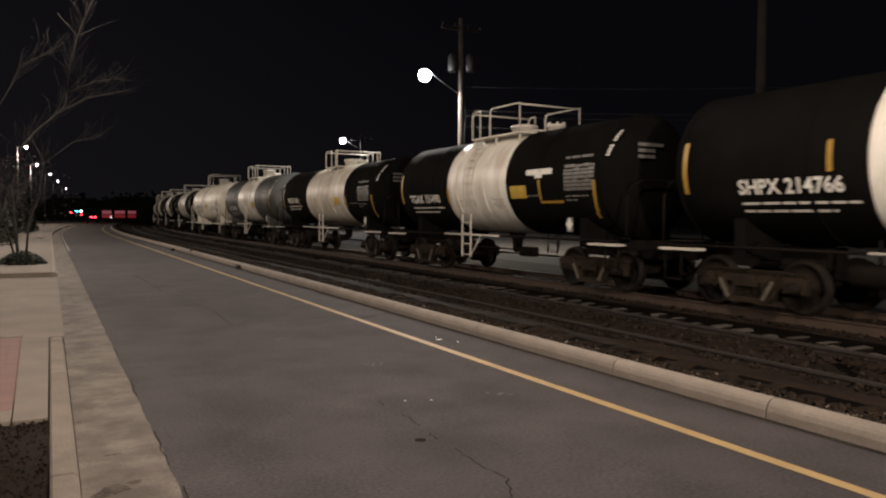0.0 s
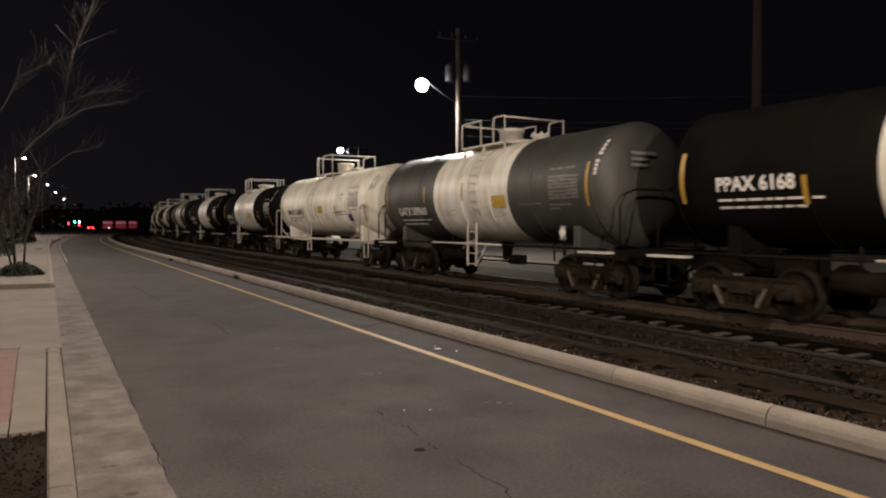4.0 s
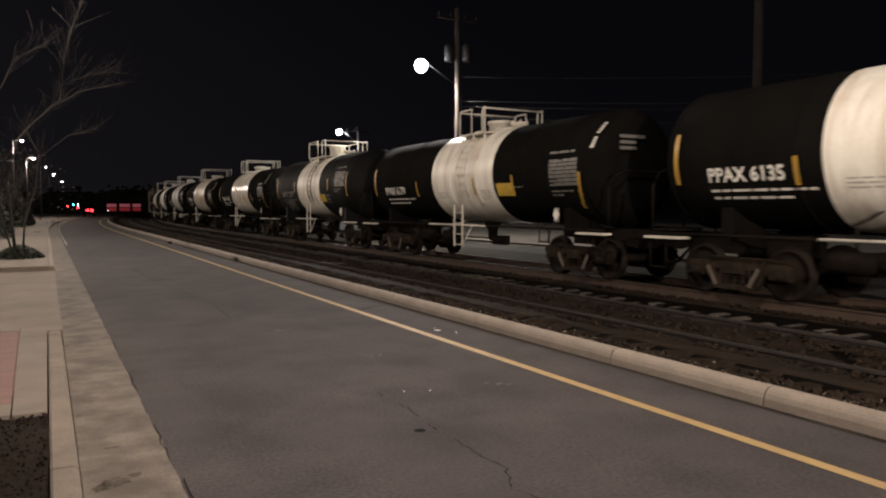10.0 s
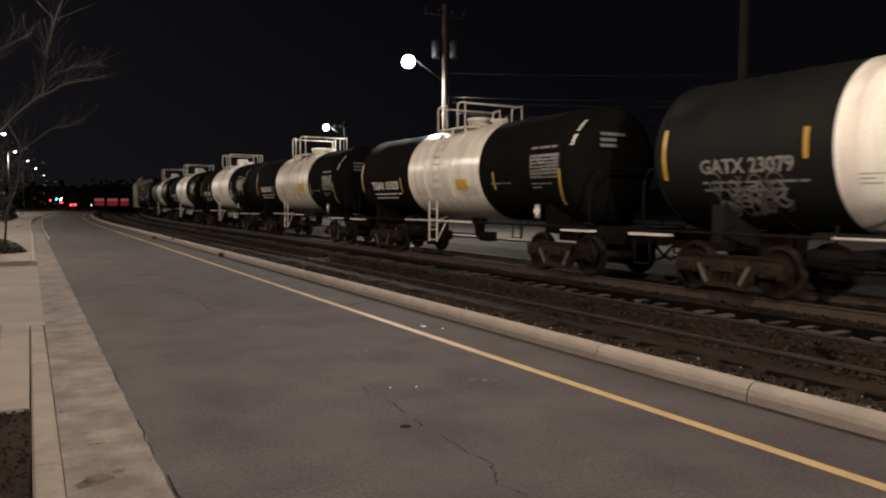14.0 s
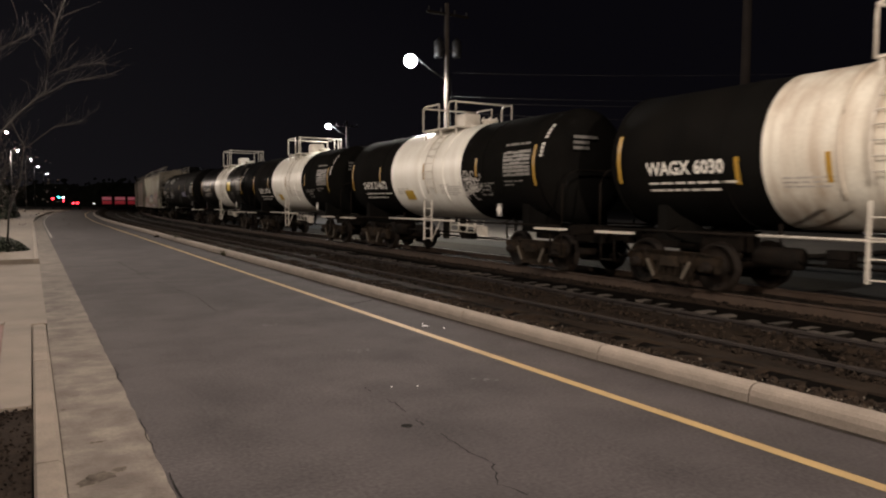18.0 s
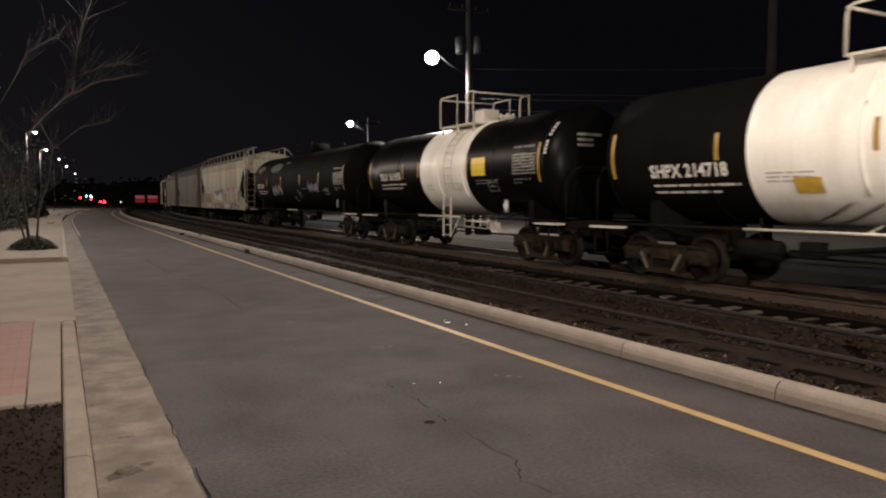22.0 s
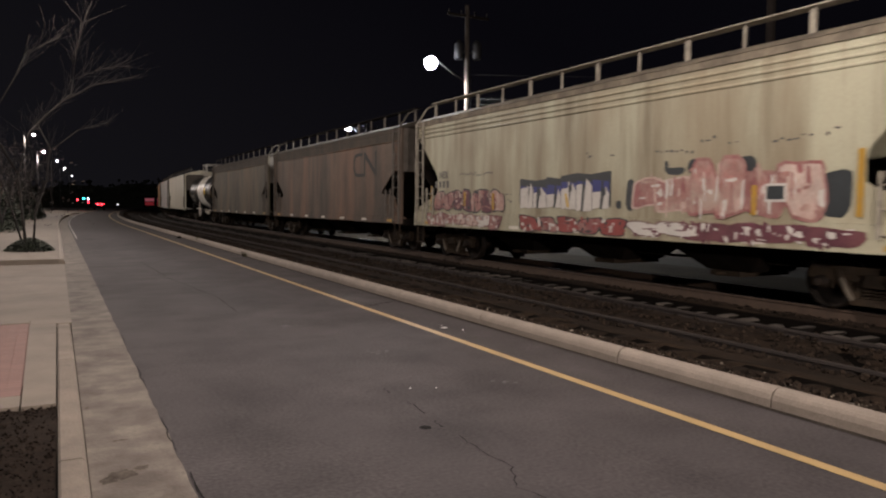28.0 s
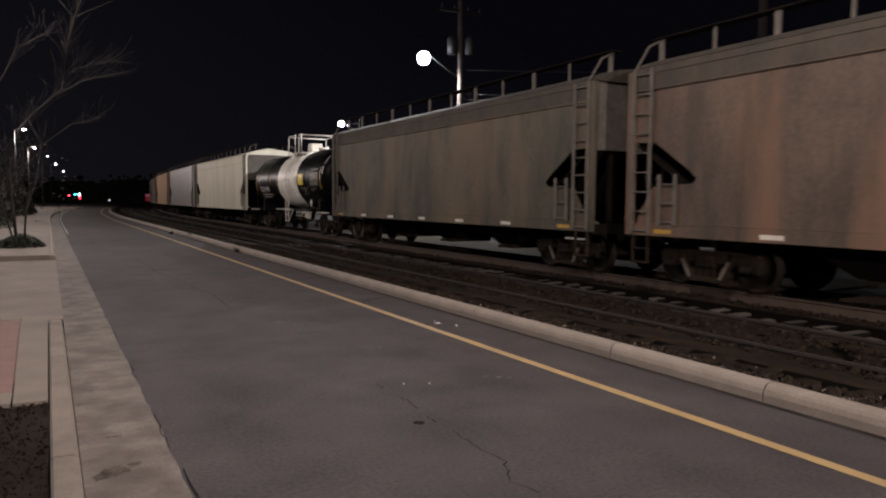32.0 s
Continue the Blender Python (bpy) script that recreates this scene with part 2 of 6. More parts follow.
    "warning": mat("warning_yellow", (0.5, 0.33, 0.045), 0.45, 0, 0.2, 30, 6, 0.03, (0.25, 0.18, 0.06), 0.5, (5, 5, 5)),
    "darkletter": mat("dark_stencil", (0.07, 0.065, 0.06), 0.5, 0, 0.12, 30, 5, 0.03),
    "panel": mat("data_panel", (0.15, 0.145, 0.135), 0.5, 0, 0.15, 30, 5, 0.03),
    "ochre": mat("yellow_reflective", (0.36, 0.21, 0.025), 0.4, 0, 0.2, 30, 6, 0.03, (0.16, 0.11, 0.05), 0.6, (6, 6, 6)),
    "brightyellow": mat("bright_yellow", (0.72, 0.52, 0.03), 0.4, 0, 0.08, 30, 6, 0.03),
    "blue": mat("blue_paint", (0.025, 0.032, 0.14), 0.45, 0, 0.15, 30, 5, 0.03),
    "hopper_cream": mat("hopper_cream", (0.345, 0.338, 0.247), 0.6, 0, 0.1, 20, 0.8, 0.08, (0.13, 0.1, 0.06), 0.95, (1.5, 1.3, 0.13), second=((0.2, 0.155, 0.095), 0.55, (1, 0.7, 0.35))),
    "hopper_brown": mat("hopper_brown", (0.078, 0.053, 0.036), 0.7, 0, 0.32, 14, 0.9, 0.1, (0.014, 0.0135, 0.0105), 1.0, (1.5, 1.1, 0.22), second=((0.15, 0.078, 0.046), 0.85, (1, 0.9, 0.16))),
    "hopper_tan": mat("hopper_tan", (0.07, 0.058, 0.037), 0.7, 0, 0.32, 14, 0.9, 0.1, (0.013, 0.0145, 0.01), 1.0, (1.5, 0.9, 0.28), second=((0.12, 0.078, 0.042), 0.75, (1, 0.9, 0.2))),
    "roof_grime": mat("grimy_roof_steel", (0.036, 0.031, 0.024), 0.85, 0, 0.35, 15, 1.2, 0.1, (0.075, 0.052, 0.034), 0.7, (1.2, 1.6, 0.5)),
    "hopper_white": mat("hopper_white", (0.6, 0.57, 0.45), 0.55, 0, 0.08, 20, 0.8, 0.08, (0.38, 0.32, 0.22), 0.55, (1.5, 1.4, 0.15)),
    "hopper_grey": mat("hopper_grey", (0.36, 0.35, 0.33), 0.4, 0.1, 0.1, 20, 0.8, 0.08, (0.2, 0.17, 0.14), 0.5, (1.5, 1.4, 0.15)),
    "hopper_orange": mat("hopper_orange", (0.36, 0.2, 0.09), 0.6, 0, 0.12, 20, 0.8, 0.08, (0.18, 0.11, 0.06), 0.6, (1.5, 1.4, 0.15)),
    "pole_wood": mat("pole_wood", (0.045, 0.036, 0.029), 0.9, 0, 0.3, 30, 3, 0.5, (0.028, 0.022, 0.018), 0.5, (9, 9, 0.4)),
    "dark_pole": mat("dark_pole_wood", (0.016, 0.0135, 0.0125), 0.95, 0, 0.3, 30, 3, 0.5, spec=0.05),
    "grey_metal": mat("galvanised", (0.014, 0.014, 0.015), 0.6, 0.3, 0.15, 40, 4, 0.1),
    "lamp_pole": mat("lamp_pole_paint", (0.05, 0.05, 0.05), 0.5, 0.3, 0.2, 40, 4, 0.1),
    "bark": mat("bark", (0.016, 0.013, 0.0115), 0.9, 0, 0.35, 40, 6, 0.6),
    "leaf": mat("dry_leaf", (0.026, 0.0155, 0.011), 0.8, 0, 0.3, 30, 4, 0.1, island=0.4),
    "shrub": mat("shrub_leaf", (0.013, 0.018, 0.008), 0.8, 0, 0.3, 30, 4, 0.1, island=0.5),
    "woods": mat("far_woods", (0.02, 0.022, 0.014), 0.95, 0, 0.4, 1, 0.2, 0.0, island=0.4),
    "paper": mat("litter_paper", (0.6, 0.6, 0.58), 0.3, 0, 0.05),
    "lamp": glow("lamp_glass", (1.0, 0.97, 0.9), 60),
    "lamp_cold": glow("lamp_glass_cold", (0.95, 0.98, 1.0), 60),
    "dim_lamp": glow("dim_lamp_glass", (1.0, 0.95, 0.9), 1.5),
    "red_light": glow("red_lens", (1.0, 0.02, 0.03), 18),
    "green_light": glow("green_lens", (0.05, 0.8, 0.75), 14),
    "head_light": glow("headlight_lens", (0.6, 0.9, 1.0), 25),
    "pink": mat("graffiti_pink", (0.27, 0.135, 0.12), 0.5, 0, 0.3, 15, 2.5, 0.0, (0.36, 0.3, 0.25), 0.9, (2, 2.5, 2.5)),
    "maroon": mat("graffiti_maroon", (0.09, 0.03, 0.042), 0.5, 0, 0.3, 15, 2.5, 0.0, (0.15, 0.06, 0.06), 0.6, (2, 2.5, 2.5)),
    "palepink": mat("graffiti_pale_pink", (0.4, 0.32, 0.28), 0.5, 0, 0.25, 15, 2.5, 0.0, (0.36, 0.2, 0.17), 0.6, (2, 2.5, 2.5)),
    "graf_rose": mat("graffiti_rose", (0.2, 0.075, 0.075), 0.5, 0, 0.3, 15, 2.5, 0.0, (0.3, 0.2, 0.17), 0.8, (2, 2.5, 2.5)),
    "red": mat("graffiti_red", (0.2, 0.045, 0.04), 0.5, 0, 0.2, 15, 2.5, 0.0),
    "graf_black": mat("graffiti_black", (0.02, 0.025, 0.028), 0.5, 0, 0.2, 15, 2.5, 0.0),
    "graf_white": mat("graffiti_white", (0.45, 0.43, 0.4), 0.5, 0, 0.12, 15, 2.5, 0.0),
    "graf_silver": mat("graffiti_silver", (0.3, 0.3, 0.3), 0.4, 0.2, 0.25, 15, 2.5, 0.0),
    "worn_silver": mat("worn_silver_paint", (0.11, 0.11, 0.1), 0.5, 0.1, 0.4, 15, 3.5, 0.0, (0.02, 0.02, 0.02), 0.9, (3, 4, 1.2)),
    "lavender": mat("graffiti_lavender", (0.16, 0.155, 0.25), 0.5, 0, 0.3, 15, 2.5, 0.0, (0.3, 0.29, 0.34), 0.6, (3, 4, 3)),
    "palepatch": mat("pale_yellow_paint", (0.13, 0.115, 0.06), 0.5, 0, 0.25, 15, 2.5, 0.0),
    "ghost": mat("faded_emblem", (0.011, 0.0105, 0.01), 0.7, 0, 0.3, 15, 2.0, 0.05, (0.022, 0.018, 0.016), 0.6, (2, 2.5, 2.5)),
}


# ---- mesh helpers ----
def finish(bm, name, mats, smooth=False):
    me = bpy.data.meshes.new(name)
    bm.normal_update()
    bm.to_mesh(me)
    bm.free()
    for k in (mats if isinstance(mats, (list, tuple)) else [mats]):
        me.materials.append(M[k])
    if smooth:
        for p in me.polygons:
            p.use_smooth = True
    return me


def put(name, me, parent=None, m=None, label=""):
    ob = new(name, me)
    if parent:
        ob.parent = parent
    if m is not None:
        ob.matrix_basis = m
    return tagged(ob, label) if label else ob


def part(name, bm, material, parent, label="", m=None, smooth=False):
    return put(name, finish(bm, name, material, smooth), parent, m, label)


def thing(name, m, label, category, group="", kind=""):
    ob = new(name)
    ob.matrix_basis = m
    return tagged(ob, label, category, group, kind)


def box(bm, x0, x1, y0, y1, z0, z1, m=None, mi=0):
    vs = [bm.verts.new((x, y, z)) for z in (z0, z1) for x, y in ((x0, y0), (x1, y0), (x1, y1), (x0, y1))]
    if m is not None:
        for v in vs:
            v.co = m @ v.co
    for f in ((3, 2, 1, 0), (4, 5, 6, 7), (0, 1, 5, 4), (1, 2, 6, 5), (2, 3, 7, 6), (3, 0, 4, 7)):
        bm.faces.new([vs[i] for i in f]).material_index = mi
    return bm


def prism(bm, outline, d0, d1, axis="x", mi=0):
    """An outline (counterclockwise seen from the far end of the axis) swept along an axis from d0 to d1."""
    at = {"x": lambda d, a, b: (d, a, b), "y": lambda d, a, b: (b, d, a), "z": lambda d, a, b: (a, b, d)}[axis]
    lo, hi = [bm.verts.new(at(d0, a, b)) for a, b in outline], [bm.verts.new(at(d1, a, b)) for a, b in outline]
    n = len(outline)
    bm.faces.new(hi).material_index = mi
    bm.faces.new(lo[::-1]).material_index = mi
    for i in range(n):
        bm.faces.new((lo[i], lo[(i + 1) % n], hi[(i + 1) % n], hi[i])).material_index = mi
    return bm


def tube(bm, points, r, sides=8, closed=False, mi=0, r_end=None):
    """A round bar along a line of points."""
    pts = [Vector(p) for p in points]
    rings = []
    n = len(pts)
    for i, p in enumerate(pts):
        a = pts[i] - pts[i - 1] if i else pts[1] - pts[0]
        b = pts[i + 1] - pts[i] if i < n - 1 else a
        d = (a.normalized() + b.normalized())
        d = d.normalized() if d.length > 1e-6 else a.normalized()
        u = d.cross(Vector((0, 0, 1)) if abs(d.z) < 0.9 else Vector((1, 0, 0))).normalized()
        v = d.cross(u)
        k = r if r_end is None else r + (r_end - r) * i / (n - 1)
        rings.append([bm.verts.new(p + (u * math.cos(t) + v * math.sin(t)) * k) for t in (2 * math.pi * j / sides for j in range(sides))])
    for a, b in zip(rings, rings[1:]):
        for j in range(sides):
            f = bm.faces.new((a[j], b[j], b[(j + 1) % sides], a[(j + 1) % sides]))
            f.material_index, f.smooth = mi, True
    bm.faces.new(rings[0]).material_index = mi
    bm.faces.new(rings[-1][::-1]).material_index = mi
    return bm


def lathe(bm, profile, axis="y", sides=32, centre=(0, 0, 0), mi=None):
    """A turned shape: profile of (distance along the axis, radius)."""
    c = Vector(centre)
    rings = []
    for d, r in profile:
        ring = []
        for j in range(sides):
            t = 2 * math.pi * j / sides
            a, b = r * math.cos(t), r * math.sin(t)
            ring.append(bm.verts.new(c + Vector({"y": (a, d, b), "x": (d, a, b), "z": (a, b, d)}[axis])))
        rings.append(ring)
    for i, (a, b) in enumerate(zip(rings, rings[1:])):
        for j in range(sides):
            q = (a[j], b[j], b[(j + 1) % sides], a[(j + 1) % sides])
            f = bm.faces.new(q if axis == "y" else q[::-1])
            f.smooth = True
            if mi:
                f.material_index = mi[i]
    e0 = bm.faces.new(rings[0] if axis == "y" else rings[0][::-1])
    e1 = bm.faces.new(rings[-1][::-1] if axis == "y" else rings[-1])
    if mi:
        e0.material_index, e1.material_index = mi[0], mi[-1]
    return bm


def arc(y0, y1, r, a0, a1, n=8):
    """Points on the tank's near side: angle from the horizontal up, in degrees."""
    return [(-r * math.cos(radians(a0 + (a1 - a0) * i / n)), y0 + (y1 - y0) * i / n, r * math.sin(radians(a0 + (a1 - a0) * i / n))) for i in range(n + 1)]


def decal(bm, r, y0, y1, z0, z1, n=4, lift=0.006, mi=0):
    """A patch that lies on the tank's near side between two heights over its axis, or flat where r is 0."""
    rows = []
    for i in range(n + 1):
        z = z0 + (z1 - z0) * i / n
        x = -math.sqrt(max(r * r - z * z, 0.01)) - lift
        rows.append([bm.verts.new((x, y, z)) for y in (y1, y0)])
    for a, b in zip(rows, rows[1:]):
        bm.faces.new((a[0], a[1], b[1], b[0])).material_index = mi
    return bm


def lettering(name, text, size, material, parent, y, z, r=0.0, x=0.0, wide=1.0, bold=0.012, m=None, label=""):
    """Words on a car's near side: y is where they begin (the far end), z their foot; wrapped on a tank of radius r."""
    cu = bpy.data.curves.new("words", "FONT")
    cu.body, cu.size, cu.offset, cu.resolution_u = text, size, bold, 2
    tmp = bpy.data.objects.new("words", cu)
    me = bpy.data.meshes.new_from_object(tmp)
    bpy.data.objects.remove(tmp)
    bpy.data.curves.remove(cu)
    for v in me.vertices:
        h = z + v.co.y
        v.co = (-(math.sqrt(max(r * r - h * h, 0.01)) if r else x) - 0.026, y - v.co.x * wide, h)
    me.materials.clear()
    me.materials.append(M[material])
    return put(name, me, parent, m, label)


def bars(bm, r, y, z, widths, h=0.05, gap=0.07, mi=0):
    """Rows of small unreadable print."""
    for i, w in enumerate(widths):
        a = y
        while a > y - w:
            k = min(random.uniform(0.12, 0.4), a - (y - w))
            if k > 0.05:
                decal(bm, r, a - k, a, z - i * (h + gap), z - i * (h + gap) + h, 1, 0.008, mi)
            a -= k + 0.05
    return bm


# ---- the train: shared parts ----
RAIL_TOP = -0.07
TRACK_X = 11.9
WHEEL_R = 0.457
AXLES = 0.889


def make_side_frame():
    """One cast truck side frame, with its window for the springs, along y; built about x = 0."""
    bm = bmesh.new()
    prism(bm, [(-1.12, 0.5), (1.12, 0.5), (1.16, 0.62), (0.62, 0.72), (-0.62, 0.72), (-1.16, 0.62)], -0.07, 0.07)
    for s in (-1, 1):
        box(bm, -0.08, 0.08, s * 0.889 - 0.2, s * 0.889 + 0.2, 0.56, 0.68)
        for e in (-1, 1):
            box(bm, -0.06, 0.06, s * 0.889 + e * 0.17 - 0.04, s * 0.889 + e * 0.17 + 0.04, 0.36, 0.58)
        diag = [(s * 0.72, 0.5), (s * 0.72, 0.62), (s * 0.56, 0.62), (s * 0.3, 0.2), (s * 0.42, 0.16)]
        prism(bm, diag if s < 0 else diag[::-1], -0.065, 0.065)
        col = [(s * 0.3, 0.2), (s * 0.38, 0.2), (s * 0.34, 0.56), (s * 0.24, 0.56)]
        prism(bm, col if s > 0 else col[::-1], -0.06, 0.06)
    prism(bm, [(-0.42, 0.14), (0.42, 0.14), (0.42, 0.24), (-0.42, 0.24)], -0.11, 0.11)
    for s in (-1, 1):
        # flanges along the slanted members
        box(bm, -0.115, 0.115, -0.032, 0.032, -0.29, 0.27, pose(0, s * 0.51, 0.44, -s * 27, 0, 0))
        box(bm, -0.1, 0.1, s * 0.62 - 0.14, s * 0.62 + 0.14, 0.66, 0.7)
    return finish(bm, "side_frame", "truck")


def make_springs():
    bm = bmesh.new()
    for y in (0.0,):
        for x in (0.0,):
            pts = [(x + 0.055 * math.cos(a), y + 0.055 * math.sin(a), 0.24 + 0.2 * a / (2 * math.pi * 4)) for a in (i * 2 * math.pi / 8 for i in range(33))]
            tube(bm, pts, 0.014, 5)
    return finish(bm, "coil_spring", "truck")


def make_bolster():
    bm = bmesh.new()
    prism(bm, [(-0.2, 0.43), (0.2, 0.43), (0.17, 0.62), (-0.17, 0.62)], -1.14, 1.14)
    lathe(bm, [(0.6, 0.2), (0.7, 0.2), (0.72, 0.17)], "z", 16)
    for s in (-1, 1):
        box(bm, s * 0.62 - 0.09, s * 0.62 + 0.09, -0.12, 0.12, 0.61, 0.68)
        tube(bm, [(-1.0, s * 0.36, 0.3), (1.0, s * 0.36, 0.3)], 0.035, 6)
        box(bm, -0.78, -0.68, s * 0.38 - 0.04, s * 0.38 + 0.04, 0.28, 0.52)
        box(bm, 0.68, 0.78, s * 0.38 - 0.04, s * 0.38 + 0.04, 0.28, 0.52)
    return finish(bm, "truck", "truck")


def make_wheelset():
    bm = bmesh.new()
    lathe(bm, [(-1.2, 0.065), (-1.18, 0.08), (-0.95, 0.08), (-0.9, 0.095), (0.9, 0.095), (0.95, 0.08), (1.18, 0.08), (1.2, 0.065)], "x", 12)
    for s in (-1, 1):
        out = [(0.715, 0.12), (0.715, 0.4), (0.70, 0.48), (0.725, 0.482), (0.74, 0.46), (0.84, 0.453), (0.845, 0.40), (0.80, 0.38), (0.775, 0.17), (0.86, 0.15), (0.86, 0.1)]
        prof = [(s * d, r) for d, r in out]
        lathe(bm, prof if s > 0 else prof[::-1], "x", 28)
    return finish(bm, "wheelset", "wheel")


def make_bearing():
    bm = bmesh.new()
    lathe(bm, [(-0.13, 0.06), (-0.12, 0.1), (0.06, 0.115), (0.1, 0.115), (0.1, 0.04)], "x", 14)
    for k in range(3):
        a = 2 * math.pi * k / 3
        lathe(bm, [(-0.155, 0.014), (-0.12, 0.018)], "x", 6, (0, 0.055 * math.cos(a), 0.055 * math.sin(a)))
    return finish(bm, "bearing_cap", "wheel")


def make_coupler():
    bm = bmesh.new()
    box(bm, -0.09, 0.09, -0.55, 0.0, 0.78, 0.97)
    prism(bm, [(-0.14, 0.0), (0.15, 0.0), (0.2, 0.16), (0.1, 0.28), (0.02, 0.14), (-0.12, 0.12)], 0.74, 1.0, "z")
    tube(bm, [(-0.25, -0.5, 0.82), (-0.27, -0.2, 0.5), (-0.25, 0.05, 0.42), (-0.22, 0.2, 0.5)], 0.03, 6)
    return finish(bm, "coupler", "steel")


SIDE_FRAME, SPRINGS, BOLSTER, WHEELSET, BEARING, COUPLER = make_side_frame(), make_springs(), make_bolster(), make_wheelset(), make_bearing(), make_coupler()
# pale strips: wear and painted highlight on the side frames' slanted struts
STRUT_EDGES = [finish(box(bmesh.new(), -1.15, -1.12, -0.028, 0.028, -0.22, 0.16, pose(0, q * 0.46, 0.4, -q * 30, 0, 0)), "strut_highlight", "wornlever") for q in (-1, 1)]
ROLLING = []


def truck(car, y):
    t = put("truck", BOLSTER, car, pose(0, y, 0), "rusty brown cast-steel truck")
    for s in (-1, 1):
        put("side_frame", SIDE_FRAME, t, pose(s * 1.0, 0, 0))
        for dy in (-0.17, 0.0, 0.17):
            for dx in (-0.05, 0.06):
                put("coil_spring", SPRINGS, t, pose(s * 1.0 + dx, dy, 0))
        w = put("wheelset", WHEELSET, t, pose(0, s * AXLES, WHEEL_R), "steel wheelset with worn bright treads")
        ROLLING.append((w, s * AXLES))
        put("bearing_cap", BEARING, t, pose(-1.02, s * AXLES, WHEEL_R))
    for strut_edge in STRUT_EDGES:
        put("strut_highlight", strut_edge, t)
    return t


def running_gear(car, half, trucks):
    for s, y in zip((-1, 1), trucks):
        truck(car, y)
        put("coupler", COUPLER, car, pose(0, s * (half - 0.05), 0, 0, 0, 0 if s > 0 else 180))


def ladder_mesh(bm, x, y, z0, z1, w=0.42, step=0.33, r=0.022, stile=0.03):
    for s in (-1, 1):
        box(bm, x - 0.02, x + 0.02, y + s * w / 2 - stile, y + s * w / 2 + stile, z0, z1)
    z = z0 + 0.06
    while z < z1:
        tube(bm, [(x, y - w / 2, z), (x, y + w / 2, z)], r, 6)
        z += step
    return bm


def hoop(bm, x, y0, y1, z0, z1, r=0.03, mid=True, rise=0.16):
    """A rail of two posts and a rounded top between them."""
    tube(bm, [(x, y0, z0), (x, y0, z1 - rise), (x, y0 + math.copysign(rise * 0.3, y1 - y0), z1 - rise * 0.3), (x, y0 + math.copysign(rise, y1 - y0), z1), (x, y1, z1), (x, y1, z0)], r, 8)
    if mid:
        tube(bm, [(x, y0, (z0 + z1) / 2), (x, y1, (z0 + z1) / 2)], r * 0.7, 6)
    return bm


def tank_car(mark, length, ends, middle, band, r=1.42, label="", number_y=None, letter="letter", ladder=-0.3, patch="warning", full_deck=False, tall_dome=False,
             warn=None, box_dome=False, long_car=False, span=None, deck_y=(1.1, -1.2), gate=(0.0, -0.55), rail_z=4.62, number_z=-0.53, inner=(), low=False, panel=None):
    """A tank car: jacketed tank with painted ends and a band, platform, ladder, walkways and running gear. The near end is at -y."""
    half = length / 2
    tl = half - (1.65 if long_car else 1.1)
    span = span or (-tl + 0.2, tl - 0.2)
    t0, t1 = span[0] - 0.2, span[1] + 0.2
    trucks = (span[0] + 0.45, span[1] - 1.15)
    car = thing("tank_car", pose(0, 0, 0), label, "tank car", "cars of the freight train")
    az = 2.57 - 0.3 * max(0.0, 1.42 - r)
    b0, b1 = band
    bm = bmesh.new()
    prof, mi = [], []
    dome = [(0.0, 0.0), (0.05, 0.06), (0.14, 0.1), (0.3, 0.45), (0.4, 0.8), (0.45, r - 0.05)] if not long_car else [(0.0, 0.0), (0.08, 0.03), (0.3, 0.18), (0.5, 0.45), (0.64, 0.85), (0.7, r - 0.05)]
    seams = [b0, b0 + 0.012, (b0 + b1) / 2 - 0.6, (b0 + b1) / 2 + 0.6, b1 - 0.012, b1]
    ys = sorted({t0, t1, *seams, *[q * k for q in (t0, t1) for k in (0.55, 0.8)]})
    for d, dr in dome[::-1]:
        prof.append((t0 - d, r - dr))
    prof += [(y, r + (0.012 if abs(y - (b0 + b1) / 2) < 0.61 else 0.0)) for y in ys if t0 < y < t1]
    for d, dr in dome:
        prof.append((t1 + d, r - dr))
    for (d0, _), (d1, _) in zip(prof, prof[1:]):
        mi.append(1 if b0 - 0.001 <= (d0 + d1) / 2 <= b1 + 0.001 else 0)
    lathe(bm, prof, "y", 48, (0, 0, 0), mi)
    tank = part("tank", bm, [ends, middle], car, "", pose(0, 0, az))
    # jacket seams and rims
    for y in (t0 + 0.03, t1 - 0.03, t0 * 0.55, t1 * 0.55):
        bm = bmesh.new()
        lathe(bm, [(y - 0.03, r - 0.01), (y - 0.025, r + 0.014), (y + 0.025, r + 0.014), (y + 0.03, r - 0.01)], "y", 48)
        part("jacket_hoop", bm, middle if b0 < y < b1 else ends, tank)
    # frame
    for s in (-1, 1):
        bm = bmesh.new()
        box(bm, -0.3, 0.3, s * (half - 0.55) - (2.6 if s > 0 else 0), s * (half - 0.55) + (2.6 if s < 0 else 0), 0.72, 1.12)
        box(bm, -1.3, 1.3, s * (half - 0.6) - 0.05, s * (half - 0.6) + 0.05, 0.92, 1.1)
        part("stub_sill", bm, "steel", car)
    for s in (-1, 1):
        bm = bmesh.new()
        y = trucks[0] if s < 0 else trucks[1]
        for x in (-1, 1):
            vs = [(x * 0.25, 0.85), (x * 1.3, 0.95), (x * 1.3, 1.62), (x * 0.95, 1.42), (x * 0.25, 1.15)]
            lo = [bm.verts.new((a, y - 0.12, b)) for a, b in vs]
            hi = [bm.verts.new((a, y + 0.12, b)) for a, b in vs]
            bm.faces.new(lo), bm.faces.new(hi[::-1])
            for i in range(5):
                bm.faces.new((lo[i], hi[i], hi[(i + 1) % 5], lo[(i + 1) % 5]))
        bmesh.ops.recalc_face_normals(bm, faces=bm.faces)
        part("bolster_saddle", bm, ends, car)
